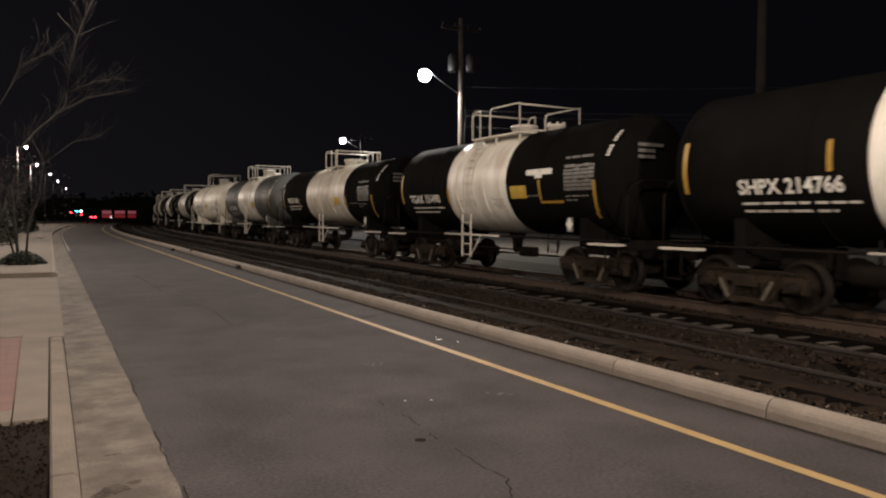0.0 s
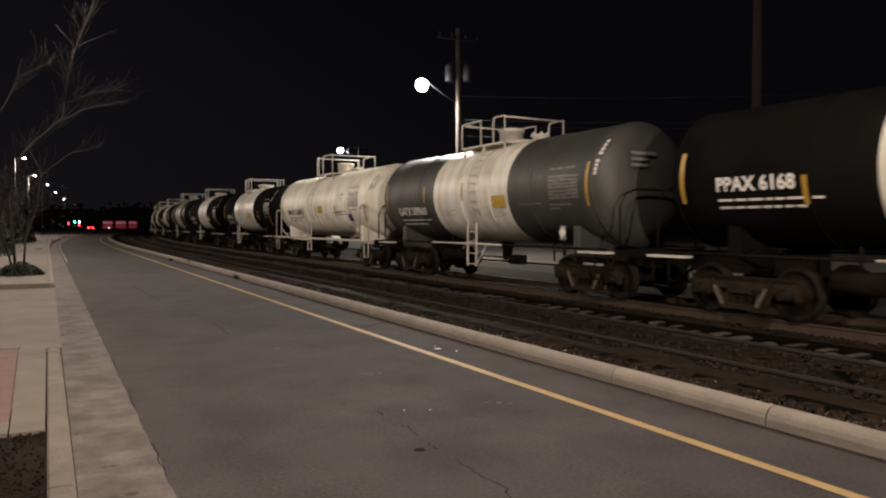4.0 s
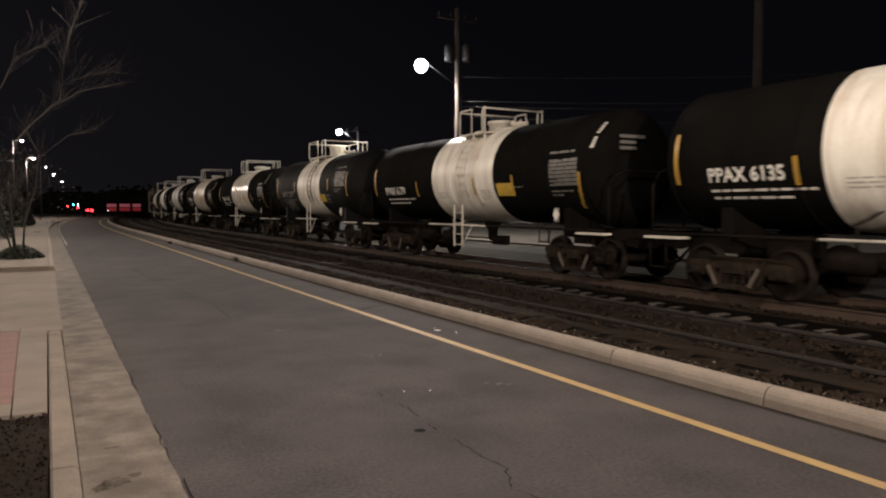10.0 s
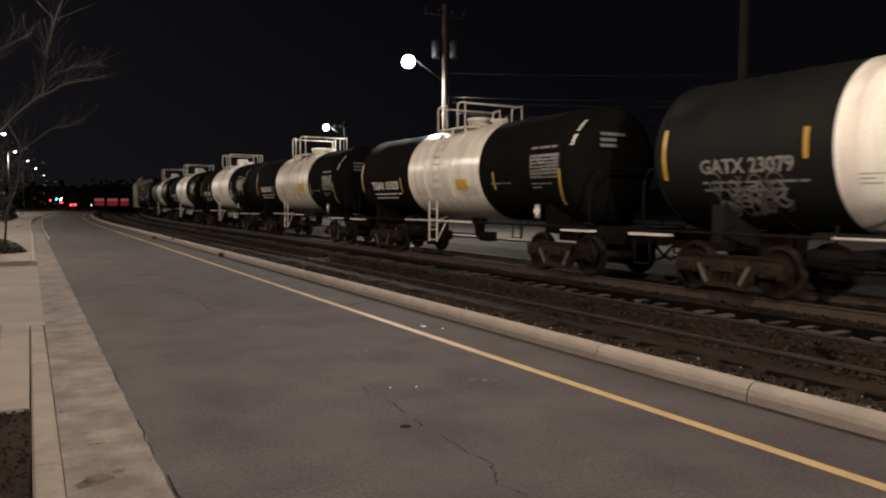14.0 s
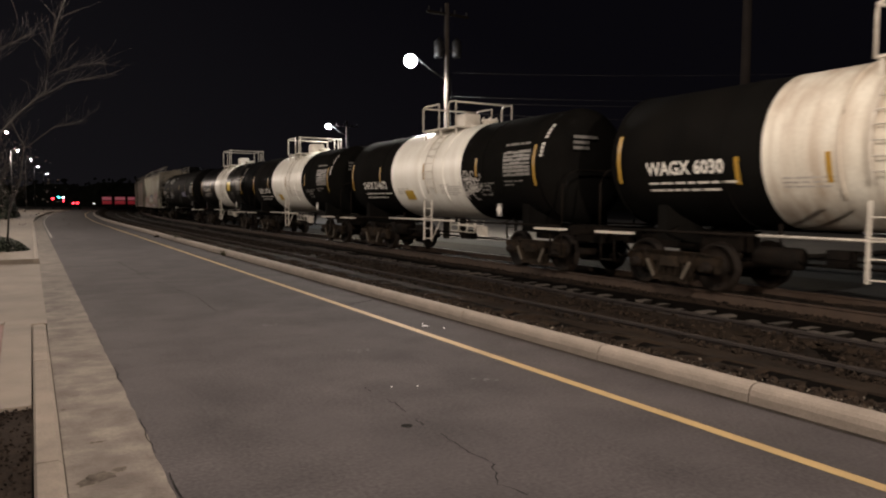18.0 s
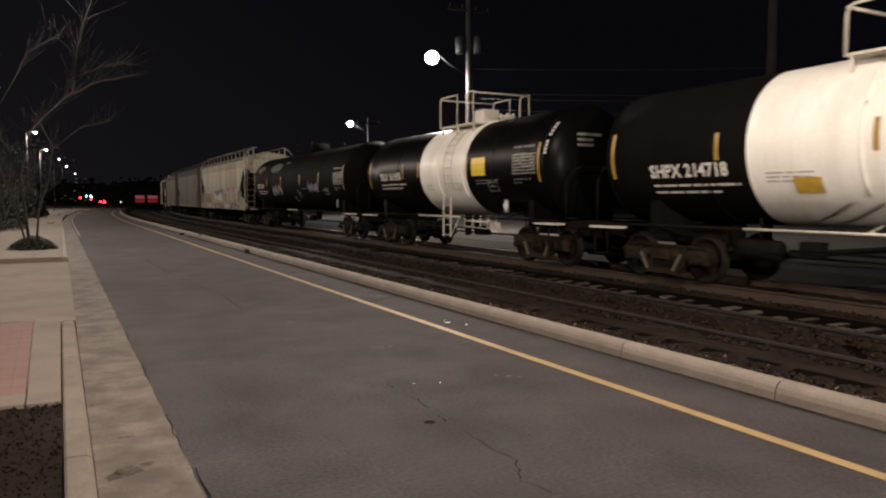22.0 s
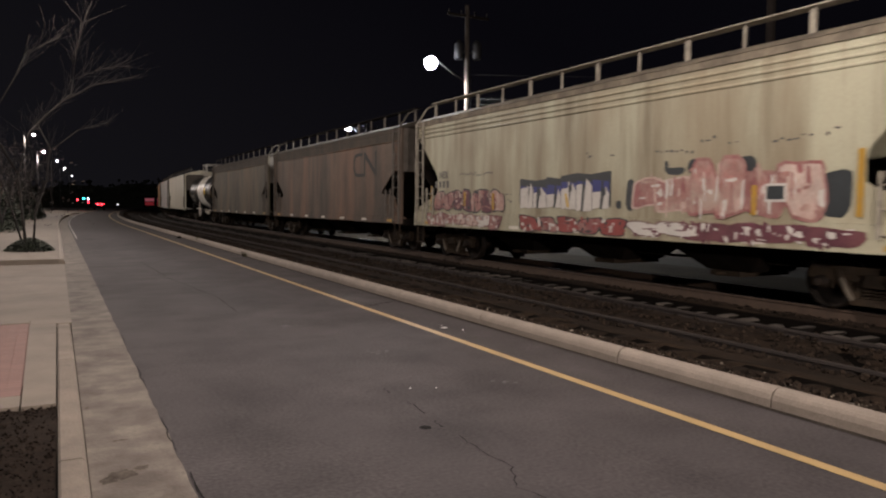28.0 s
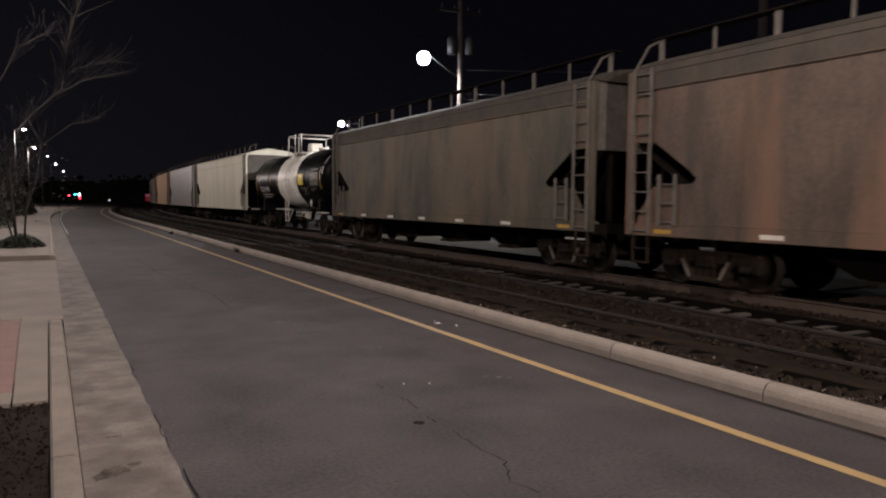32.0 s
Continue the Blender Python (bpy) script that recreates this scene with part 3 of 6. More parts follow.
    # walkways along both sides, white where the band is
    for x in (-1.5, 1.5):
        if full_deck:
            bm = bmesh.new()
            box(bm, x - 0.12, x + 0.12, -half + 0.6, half - 0.6, 1.02, 1.09)
            part("walkway", bm, "railpaint", car)
            for s in (-1, 1):
                bm = bmesh.new()
                tube(bm, [(x, s * (half - 0.65), 1.05), (x, s * (half - 0.65), 2.25), (x, s * (half - 0.8), 2.4), (x, s * (half - 1.35), 2.4), (x, s * (half - 1.5), 2.25), (x, s * (half - 1.5), 1.05)], 0.03, 8)
                part("end_railing", bm, "railpaint", car)
                bm = bmesh.new()
                for k in (0, 1):
                    tube(bm, [(x, s * (half - 0.7 - 0.4 * k), 1.05), (x, s * (half - 0.7 - 0.4 * k), 0.42)], 0.022, 6)
                tube(bm, [(x, s * (half - 0.7), 0.45), (x, s * (half - 1.1), 0.45)], 0.022, 6)
                part("sill_step", bm, "railpaint", car)
                bm = bmesh.new()
                tube(bm, [(x, s * (half - 0.62), 1.05), (x * 0.2, s * (half - 0.62), 1.05)], 0.03, 6)
                tube(bm, [(x, s * (half - 1.5), 1.5), (x * 0.96, s * (half - 2.4), 1.1)], 0.03, 6)
                part("end_beam", bm, "railpaint", car)
        else:
            for y0, y1, k in ((b0 + 0.1, b1 - 0.1, "railpaint"), (-half + 0.7, b0 + 0.08, "steel"), (b1 - 0.08, half - 0.7, "steel")):
                bm = bmesh.new()
                tube(bm, [(x, y0, 1.12), (x, y1, 1.12)], 0.026, 8)
                n = max(1, int((y1 - y0) / 1.6))
                for i in range(1, n):
                    y = y0 + 0.1 + (y1 - y0 - 0.2) * i / n
                    tube(bm, [(x, y, 1.12), (x * 0.74, y, 1.24)], 0.014, 6)
                part("walkway_rail", bm, k, car)
            for s in (-1, 1):
                bm = bmesh.new()
                box(bm, x - 0.13, x + 0.13, s * (half - 1.05) - 0.45, s * (half - 1.05) + 0.45, 1.025, 1.07)
                part("corner_step", bm, "railpaint" if x < 0 else "steel", car)
                bm = bmesh.new()
                for k in (-0.2, 0.2):
                    tube(bm, [(x, s * (half - 0.85) + k, 1.0), (x, s * (half - 0.85) + k, 0.45)], 0.02, 6)
                tube(bm, [(x, s * (half - 0.85) - 0.2, 0.47), (x, s * (half - 0.85) + 0.2, 0.47)], 0.02, 6)
                part("sill_step", bm, "steel", car)
    # handrail bowed over each head
    for s in (-1, 1):
        bm = bmesh.new()
        y = t1 + 0.58 if s > 0 else t0 - 0.58
        tube(bm, [(-1.15, y, 1.15), (-1.15, y, 2.05), (-1.0, y, 2.32), (-0.7, y, 2.42), (0.7, y, 2.42), (1.0, y, 2.32), (1.15, y, 2.05), (1.15, y, 1.15)], 0.024, 7)
        part("end_handrail", bm, "steel" if ends != "cream" else "truck", car)
    # platform, its rails, ladder and valves
    if not long_car:
        ly = ladder
        top = az + r
        deck = min(rail_z - 0.73, top - 0.1)
        far, near = deck_y
        g1, g0 = gate
        bm = bmesh.new()
        for x0, x1 in ((-1.0, -0.45), (0.45, 1.0)):
            box(bm, x0, x1, near, far, deck, deck + 0.04)
        for y0, y1 in ((near, near + 0.3), (far - 0.3, far)):
            box(bm, -0.45, 0.45, y0, y1, top - 0.028, top + 0.012)
        for y in (near + 0.1, (near + far) / 2, far - 0.1):
            for x in (-1, 1):
                tube(bm, [(x * 0.95, y, deck + 0.02), (x * 0.93, y, deck - 0.3)], 0.03, 6)
        part("platform", bm, "railpaint", car)
        for x, y0, y1 in ((-1.0, far - 0.03, max(g1, near + 0.3)), (-1.0, max(g0, near + 0.15), near + 0.03), (1.0, far - 0.03, max(g1, near + 0.3) + 0.1), (1.0, max(g0, near + 0.15) + 0.1, near + 0.03)):
            bm = bmesh.new()
            hoop(bm, x, y0, y1, deck, rail_z, 0.026, False, 0.12)
            part("platform_rail", bm, "railpaint", car)
        for y in (far - 0.03, near + 0.03):
            bm = bmesh.new()
            tube(bm, [(-1.0, y, rail_z - 0.03), (1.0, y, rail_z - 0.03)], 0.024, 7)
            part("platform_rail", bm, "railpaint", car)
        bm = bmesh.new()
        if box_dome:
            box(bm, -0.28, 0.28, ly - 0.15, ly + 0.45, top - 0.1, top + 0.42)
            bmesh.ops.bevel(bm, geom=bm.edges[:], offset=0.03, segments=2, affect="EDGES")
        else:
            h = 0.45 if tall_dome else 0.28
            lathe(bm, [(top - 0.15, 0.34), (top + h - 0.1, 0.34), (top + h - 0.1, 0.38), (top + h - 0.02, 0.38), (top + h, 0.3)], "z", 24, (0, (near + far) / 2, 0))
        part("valve_housing", bm, "railpaint", car)
        bm = bmesh.new()
        lathe(bm, [(top - 0.12, 0.22), (top + 0.08, 0.22), (top + 0.1, 0.26), (top + 0.16, 0.26), (top + 0.18, 0.1)], "z", 18, (0.1, near - 0.1, 0))
        for k in range(6):
            a = k * math.pi / 3
            lathe(bm, [(top + 0.1, 0.03), (top + 0.22, 0.03)], "z", 6, (0.1 + 0.22 * math.cos(a), near - 0.1 + 0.22 * math.sin(a), 0))
        part("manway", bm, "railpaint", car)
        for s in (-1, 1):
            bm = bmesh.new()
            w = 0.24
            side = [Vector((s * (x * 1.02 - 0.05), y, z + az)) for x, y, z in arc(0, 0, r, -28, 58, 9)]
            for e in (-w, w):
                tube(bm, [p + Vector((0, ly + e, 0)) for p in side], 0.017, 6)
            rung_paint = "hopper_steel" if ends == "faded" else "railpaint"
            ladder_part = part("ladder", bm, rung_paint, car)
            for p in side[1:-1]:
                part("rung", tube(bmesh.new(), [p + Vector((0, ly - w, 0)), p + Vector((0, ly + w, 0))], 0.012, 6), rung_paint, ladder_part)
            bm = bmesh.new()
            ladder_mesh(bm, s * 1.53, ly - 0.08, 0.5, 1.7, 0.46, 0.3, 0.016, 0.02)
            if not full_deck:
                tube(bm, [(s * 1.53, ly - 0.31, 0.52), (s * 1.4, ly - 0.62, 1.1)], 0.018, 6)
            part("step_ladder", bm, "railpaint", car)
        for y in (ly - 0.75, ly + 0.75):
            bm = bmesh.new()
            tube(bm, [(x, y, z + az) for x, _, z in arc(0, 0, r + 0.015, -38, 90, 16)], 0.026, 6)
            part("platform_strap", bm, middle, car)
    else:
        bm = bmesh.new()
        lathe(bm, [(az + r - 0.1, 0.5), (az + r + 0.35, 0.5), (az + r + 0.42, 0.42)], "z", 28)
        part("valve_housing", bm, ends, car)
        for x in (-0.85, 0.85):
            part("platform_rail", hoop(bmesh.new(), x, 1.3, -1.3, az + r - 0.25, az + r + 0.38), ends, car)
    # under the tank: outlet valve, brake gear
    bm = bmesh.new()
    lathe(bm, [(0.62, 0.1), (0.7, 0.14), (0.95, 0.16), (1.2, 0.28)], "z", 16, (0, 0.2, 0))
    part("outlet_valve", bm, "steel", car)
    bm = bmesh.new()
    lathe(bm, [(-0.45, 0.12), (-0.4, 0.19), (0.4, 0.19), (0.45, 0.12)], "y", 16, (-0.75, half - 4.3, 0.72))
    tube(bm, [(-0.75, half - 4.3, 0.9), (-0.75, half - 4.3, 1.3)], 0.03, 6)
    part("air_reservoir", bm, "steel", car)
    bm = bmesh.new()
    tube(bm, [(-0.5, -half + 2.9, 0.62), (-0.5, half - 2.9, 0.62)], 0.028, 6)
    tube(bm, [(-1.2, -2.4, 0.78), (-1.2, 1.6, 0.78)], 0.022, 6)
    box(bm, -1.05, -0.8, -1.9, -1.4, 0.6, 0.85)
    box(bm, -0.95, -0.75, 1.2, 1.6, 0.66, 0.92)
    part("brake_rigging", bm, "steel", car)
    # brake wheel at the far end
    bm = bmesh.new()
    pts = [(0.55 + 0.26 * math.cos(a), half - 0.35, 1.75 + 0.26 * math.sin(a)) for a in (i * math.pi / 8 for i in range(17))]
    tube(bm, pts, 0.018, 6)
    for a in (0, 2.1, 4.2):
        tube(bm, [(0.55, half - 0.35, 1.75), (0.55 + 0.26 * math.cos(a), half - 0.35, 1.75 + 0.26 * math.sin(a))], 0.014, 5)
    tube(bm, [(0.55, half - 0.35, 1.75), (0.55, half - 0.5, 1.1)], 0.02, 6)
    part("brake_wheel", bm, "steel", car)
    # print and markings on the near side
    if mark:
        ny = number_y if number_y is not None else t1 - 0.95
        lettering("lettering", mark, 0.345, letter, tank, ny, -0.3 if long_car else number_z, r, wide=0.97, bold=0.01)
        bm = bmesh.new()
        bars(bm, r, ny, -0.5 if long_car else number_z - 0.18, (2.1, 1.7), 0.04, 0.09)
        part("small_print", bm, letter, tank)
    # data panel: close rows of print under a header line
    p0, p1, q0, q1 = panel or (t0 + 0.5, t0 + 1.6, -0.32, 0.26)
    ink = "greyprint" if ends == "cream" else "panel" if ends == "faded" else "panelprint" if box_dome or long_car else "panelgrey"
    bm = bmesh.new()
    bars(bm, r, p1, q1 + 0.12, (p1 - p0 - 0.1,), 0.055)
    rows = 7
    for row in range(rows):
        z = q0 + (q1 - q0) * row / rows
        h = (q1 - q0) / rows - 0.017
        y = p0
        while y < p1 - 0.02:
            w = random.uniform(0.1, 0.32)
            decal(bm, r, y, min(y + w, p1), z, z + (h if random.random() < 0.75 else h * 0.7), 1, 0.012)
            y += w + 0.014
    part("data_panel", bm, ink, tank)
    # reflective strips at the tank's ends and along its flank
    for y, z0, z1, lean in ((span[0], -0.95 if low else -0.5, -0.12 if low else 0.48, 0.16 if low else 0.0), (span[1], -0.5, 0.45, 0.0)):
        bm = bmesh.new()
        for i in range(6):
            k = i / 6
            decal(bm, r, y - 0.05 + lean * (1 - k) ** 2, y + 0.05 + lean * (1 - k) ** 2, z0 + (z1 - z0) * k, z0 + (z1 - z0) * (i + 1) / 6, 1, 0.02)
        part("reflector", bm, "ochre", tank)
    for y in inner:
        bm = bmesh.new()
        decal(bm, r, y - 0.045, y + 0.045, -0.57 if low else -0.22, -0.1 if low else 0.27, 4, 0.02)
        part("reflector", bm, "ochre", tank)
    if patch:
        y0, y1, z0, z1 = warn or (b0 + 0.1, b0 + 0.75, -0.46, -0.14)
        bm = bmesh.new()
        decal(bm, r, y0, y1, z0, z1, 3, 0.02)
        bars(bm, r, y1 - 0.06, z1 - 0.11, (y1 - y0 - 0.12,) * 2, 0.04, 0.05, 1)
        part("warning_panel", bm, [patch, "darkletter"], tank)
    bm = bmesh.new()
    bars(bm, r, b1 - 0.35, -0.5, (0.9, 1.0, 0.8), 0.025, 0.045)
    bars(bm, r, b0 + 1.3, -0.42, (0.6, 1.1, 1.1, 1.0, 1.1, 0.9), 0.022, 0.035)
    part("small_print", bm, "greyprint", tank)
    bm = bmesh.new()
    bars(bm, r, b0 - 0.5, -0.42, (1.2, 0.9) if box_dome else (0.9,), 0.03, 0.05)
    bars(bm, r, p1, q0 - 0.14, (0.8, 0.4), 0.03, 0.06)
    part("small_print", bm, "panel" if ends != "cream" else "darkletter", tank)
    # placard holder near the near end: a white diamond on a plate
    bm = bmesh.new()
    yq = t0 + (1.9 if box_dome else 1.25)
    x = -math.sqrt(r * r - 0.9 * 0.9) - 0.1
    prism(bm, [(yq, -1.25), (yq + 0.13, -1.1), (yq, -0.95), (yq - 0.13, -1.1)], x - 0.06, x - 0.05)
    placard = part("placard", bm, "panel" if long_car else "letter", tank)
    bm = bmesh.new()
    box(bm, x - 0.048, x - 0.03, yq - 0.1, yq + 0.1, -1.28, -0.94)
    part("placard_holder", bm, "panel", placard)
    # number bars high on the shoulder and on the head, a stencilled box low on the flank
    if mark and not long_car and ends != "faded":
        bm = bmesh.new()
        foot = 0.4 if low else 0.18
        for k in range(9):
            z = foot + (0.98 - foot) * k / 9
            if k != 4:
                decal(bm, r - (0.035 if low else 0.02), t0 - (0.2 if low else 0.09) - 0.01 * k, t0 - (0.08 if low else -0.03) - 0.01 * k, z, z + (0.98 - foot) / 9 * 0.72, 1, 0.02)
        part("shoulder_number", bm, "letter" if ends != "cream" else "darkletter", tank)
        bm = bmesh.new()
        for i, w in enumerate((0.75, 0.5, 0.5)):
            z = 0.62 - 0.13 * i
            q = [bm.verts.new((-0.75 + a, t0 - 0.47, z + b)) for a, b in ((0, 0), (w, 0), (w, 0.07), (0, 0.07))]
            bm.faces.new(q)
        part("head_print", bm, "panel" if ends != "cream" else "darkletter", tank)
    if box_dome or ends in ("faded", "dullblack"):
        bm = bmesh.new()
        y0 = t0 + 2.2
        for a, b, c, d in ((0, 0.5, -0.72, -0.69), (0, 0.5, -0.47, -0.44), (0, 0.03, -0.69, -0.47), (0.47, 0.5, -0.69, -0.47), (0.1, 0.4, -0.6, -0.55)):
            decal(bm, r, y0 + a, y0 + b, c, d, 1, 0.01)
        part("stencil_box", bm, "panel" if ends != "cream" else "darkletter", tank)
    if box_dome:
        # lever guard and capped drain under the belly
        bm = bmesh.new()
        for x in (-1.2, -0.9):
            tube(bm, [(x, -1.05, 1.0), (x, -2.35, 0.98)], 0.02, 6)
            tube(bm, [(x, -1.05, 0.82), (x, -2.35, 0.8)], 0.016, 6)
            for y in (-1.05, -1.5, -1.95, -2.35):
                tube(bm, [(x, y, 1.15), (x, y, 0.78)], 0.016, 6)
        for y in (-1.05, -2.35):
            tube(bm, [(-1.2, y, 0.82), (-0.9, y, 0.82)], 0.016, 6)
        part("lever_guard", bm, "railpaint", car)
        bm = bmesh.new()
        prism(bm, [(-2.9, 0.72), (-2.62, 0.78), (-2.58, 0.98), (-2.86, 1.0)], -1.28, -1.1)
        part("drain_cap", bm, "railpaint", car)
    running_gear(car, half, trucks)
    return car, tank


def scrawl(parent, r, colour, y, z, w=1.5, h=0.7):
    """A loose sprayed tag of looping strokes."""
    bm = bmesh.new()
    for k in range(26):
        a, c = y + random.uniform(-w / 2, w / 2), z + random.uniform(-h / 2, h / 2)
        ang = random.uniform(0, 6.28)
        n, rad = 7, random.uniform(0.05, 0.15)
        for i in range(n):
            t0, t1 = ang + 4.2 * i / n, ang + 4.2 * (i + 1) / n
            pts = []
            for t, q in ((t0, rad), (t1, rad), (t1, rad + 0.03), (t0, rad + 0.03)):
                yy, zz = a + q * math.cos(t), c + q * math.sin(t)
                pts.append(bm.verts.new((-(math.sqrt(max(r * r - zz * zz, 0.01)) if r else 1.6) - 0.018 - 0.0006 * k, yy, zz)))
            bm.faces.new(pts)
    return part("graffiti_tag", bm, colour, parent)


def blob(cy, cz, w, h, n=18, wob=0.16, sq=0.65, rnd=random):
    """A swollen letter-like outline."""
    ph = [rnd.uniform(0, 6.28) for _ in range(3)]
    pts = []
    for i in range(n):
        t = 2 * math.pi * i / n
        k = 1 + wob * (math.sin(2 * t + ph[0]) + 0.6 * math.sin(3 * t + ph[1]) + 0.4 * math.sin(5 * t + ph[2]))
        c, s = math.cos(t), math.sin(t)
        pts.append((cy + math.copysign(abs(c) ** sq, c) * w / 2 * k, cz + math.copysign(abs(s) ** sq, s) * h / 2 * k))
    return pts


def flat_shape(bm, pts, x, mi):
    f = bm.faces.new([bm.verts.new((x, a, b)) for a, b in pts])
    f.normal_update()
    if f.normal.x > 0:
        f.normal_flip()
    f.material_index = mi


def mural(parent, x, y0, y1, z0, z1, letters, fills, outline, light, seed):
    """Painted letters without a reading: swollen shapes with outlines and light inner strokes."""
    rnd = random.Random(seed)
    bm = bmesh.new()
    step = (y1 - y0) / letters
    for i in range(letters):
        cy, cz = y0 + step * (i + 0.5), (z0 + z1) / 2 + rnd.uniform(-0.05, 0.05) * (z1 - z0)
        h = (z1 - z0) * rnd.uniform(0.85, 1.1)
        d = x - 0.0012 * i
        pts = blob(cy, cz, step * 1.25, h, rnd=rnd)
        flat_shape(bm, pts, d - 0.004, 0)
        flat_shape(bm, [(cy + (a - cy) * 0.88, cz + (b - cz) * 0.88) for a, b in pts], d - 0.008, 1 + rnd.randrange(len(fills)))
        for k in range(16):
            a, b = cy + rnd.uniform(-0.46, 0.46) * step, cz + rnd.uniform(-0.42, 0.42) * h
            tall = rnd.random() < 0.6
            w, t = step * rnd.uniform(0.06, 0.16 if tall else 0.4), h * rnd.uniform(0.2, 0.5) * (1 if tall else 0.3)
            q = rnd.random()
            flat_shape(bm, blob(a, b, w, t, 9, 0.25, 0.8, rnd), d - 0.0085 - 0.0002 * k, len(fills) + 1 if q < 0.3 else 0 if q < 0.45 else 1 + rnd.randrange(len(fills)))
    return part("graffiti_mural", bm, [outline, *fills, light], parent)


def hopper_car(length, side, label, ribs=False, top_dark=None):
    """A covered hopper: bulging sides cut away at the ends, roof with a running board, slope sheets, bays, ladders."""
    half = length / 2
    car = thing("hopper_car", pose(0, 0, 0), label, "hopper car", "cars of the freight train")
    h = half - 0.5
    W = 1.6
    # body: sides with cut-away ends
    top, sill = 4.1, (1.4 if ribs else 1.2)
    cut = ([(1.5, 2.5), (1.35, 2.68), (0.43, 3.55), (0.2, 3.75)] if ribs else [(1.75, 2.06), (1.6, 2.2), (0.75, 2.76), (0.2, 2.8)])
    low = [(0.25, sill), (0.28, 1.55), (1.4, 1.93), (1.55, 2.02), (1.55, 2.35)] if ribs else [(0.3, sill), (0.35, 1.4), (0.7, 1.92), (1.68, 1.97)]
    right = [(h - a, b) for a, b in low + cut]
    outline = right + [(h - 0.2, top), (-h + 0.2, top)] + [(-a, b) for a, b in right[::-1]]
    for s in (-1, 1):
        bm = bmesh.new()
        prism(bm, outline, s * (W - 0.03) if s > 0 else -W, W if s > 0 else -W + 0.03)
        part("side_sheet", bm, side, car)
        bm = bmesh.new()
        box(bm, min(s * (W + 0.03), s * (W - 0.14)), max(s * (W + 0.03), s * (W - 0.14)), -h, h, 0.97, sill - 0.004)
        part("side_sill", bm, side, car)
        bm = bmesh.new()
        box(bm, min(s * (W + 0.035), s * (W - 0.12)), max(s * (W + 0.035), s * (W - 0.12)), -h + 0.12, h - 0.12, top + 0.003, top + 0.13)
        part("top_chord", bm, top_dark or side, car)
        if not ribs:
            bm = bmesh.new()
            box(bm, min(s * (W + 0.018), s * W), max(s * (W + 0.018), s * W), -h + 0.22, h - 0.22, top - 0.3, top - 0.003)
            part("upper_side_plate", bm, top_dark or side, car)
            bm = bmesh.new()
            tube(bm, [(s * (W + 0.02), -h + 0.22, top - 0.31), (s * (W + 0.02), h - 0.22, top - 0.31)], 0.018, 6)
            part("side_rib", bm, side, car)
        if ribs:
            for k in range(3):
                bm = bmesh.new()
                tube(bm, [(s * (W + 0.004), -h + 0.2, top - 0.12 - 0.13 * k), (s * (W + 0.004), h - 0.2, top - 0.12 - 0.13 * k)], 0.03, 6)
                part("side_rib", bm, side, car)
    bm = bmesh.new()
    curve = [(-W - 0.05, top + 0.134), (-1.35, top + 0.27), (-0.95, top + 0.39), (-0.4, top + 0.46), (0.4, top + 0.46), (0.95, top + 0.39), (1.35, top + 0.27), (W + 0.05, top + 0.134)]
    for y0, y1 in ((-h + 0.1, h - 0.1),):
        lo = [bm.verts.new((x, y0, z)) for x, z in curve]
        hi = [bm.verts.new((x, y1, z)) for x, z in curve]
        for i in range(len(curve) - 1):
            bm.faces.new((lo[i], lo[i + 1], hi[i + 1], hi[i]))
        bm.faces.new(lo), bm.faces.new(hi[::-1])
        bm.faces.new((lo[0], hi[0], hi[-1], lo[-1]))
    bmesh.ops.recalc_face_normals(bm, faces=bm.faces)
    part("roof", bm, top_dark or side, car)
    for k in range(8):
        bm = bmesh.new()
        y = -h + 1.2 + (2 * h - 2.4) * k / 7
        box(bm, -0.28, 0.28, y - 0.5, y + 0.5, top + 0.455, top + 0.56)
        part("hatch", bm, top_dark or side, car)
    # roof running boards on posts
    for s in (-1, 1):
        bm = bmesh.new()
        z = top + 0.78
        box(bm, s * 0.95 - 0.14, s * 0.95 + 0.14, -h + 0.1, h - 0.1, z + 0.005, z + 0.03)
        part("running_board", bm, "hopper_rail" if ribs else "steel", car)
        n = int(2 * h / 1.35)
        for i in range(n + 1):
            bm = bmesh.new()
            y = -h + 0.25 + (2 * h - 0.5) * i / n
            wide = 0.055 if i % 2 == 0 else 0.025
            box(bm, s * 1.0 - 0.02, s * 1.0 + 0.02, y - wide, y + wide, top + 0.35, z)
            part("board_bracket", bm, "hopper_rail" if ribs else "hopper_steel", car)
    for s in (-1, 1):
        # end wall and slope sheet
        bm = bmesh.new()
        if ribs:
            foot = 1.0
            prism(bm, [(3.2, -foot), (3.2, foot), (3.7, W - 0.04), (top + 0.12, W - 0.04), (top + 0.12, -W + 0.04), (3.7, -W + 0.04)], s * (h - 0.2) - 0.03, s * (h - 0.2) + 0.03, "y")
            bmesh.ops.recalc_face_normals(bm, faces=bm.faces)
        else:
            box(bm, -W + 0.04, W - 0.04, s * (h - 0.2) - 0.03, s * (h - 0.2) + 0.03, 2.75, top + 0.12)
        part("end_sheet", bm, "hopper_grime" if ribs else "hopper_steel", car)
        bm = bmesh.new()
        y0, y1 = s * (h - 0.22), s * (h - 2.9)
        vs = [bm.verts.new(p) for p in ((-W + 0.05, y0, 2.77), (W - 0.05, y0, 2.77), (W - 0.05, y1, 1.0), (-W + 0.05, y1, 1.0), (-W + 0.05, y0, 2.72), (W - 0.05, y0, 2.72), (W - 0.05, y1, 0.95), (-W + 0.05, y1, 0.95))]
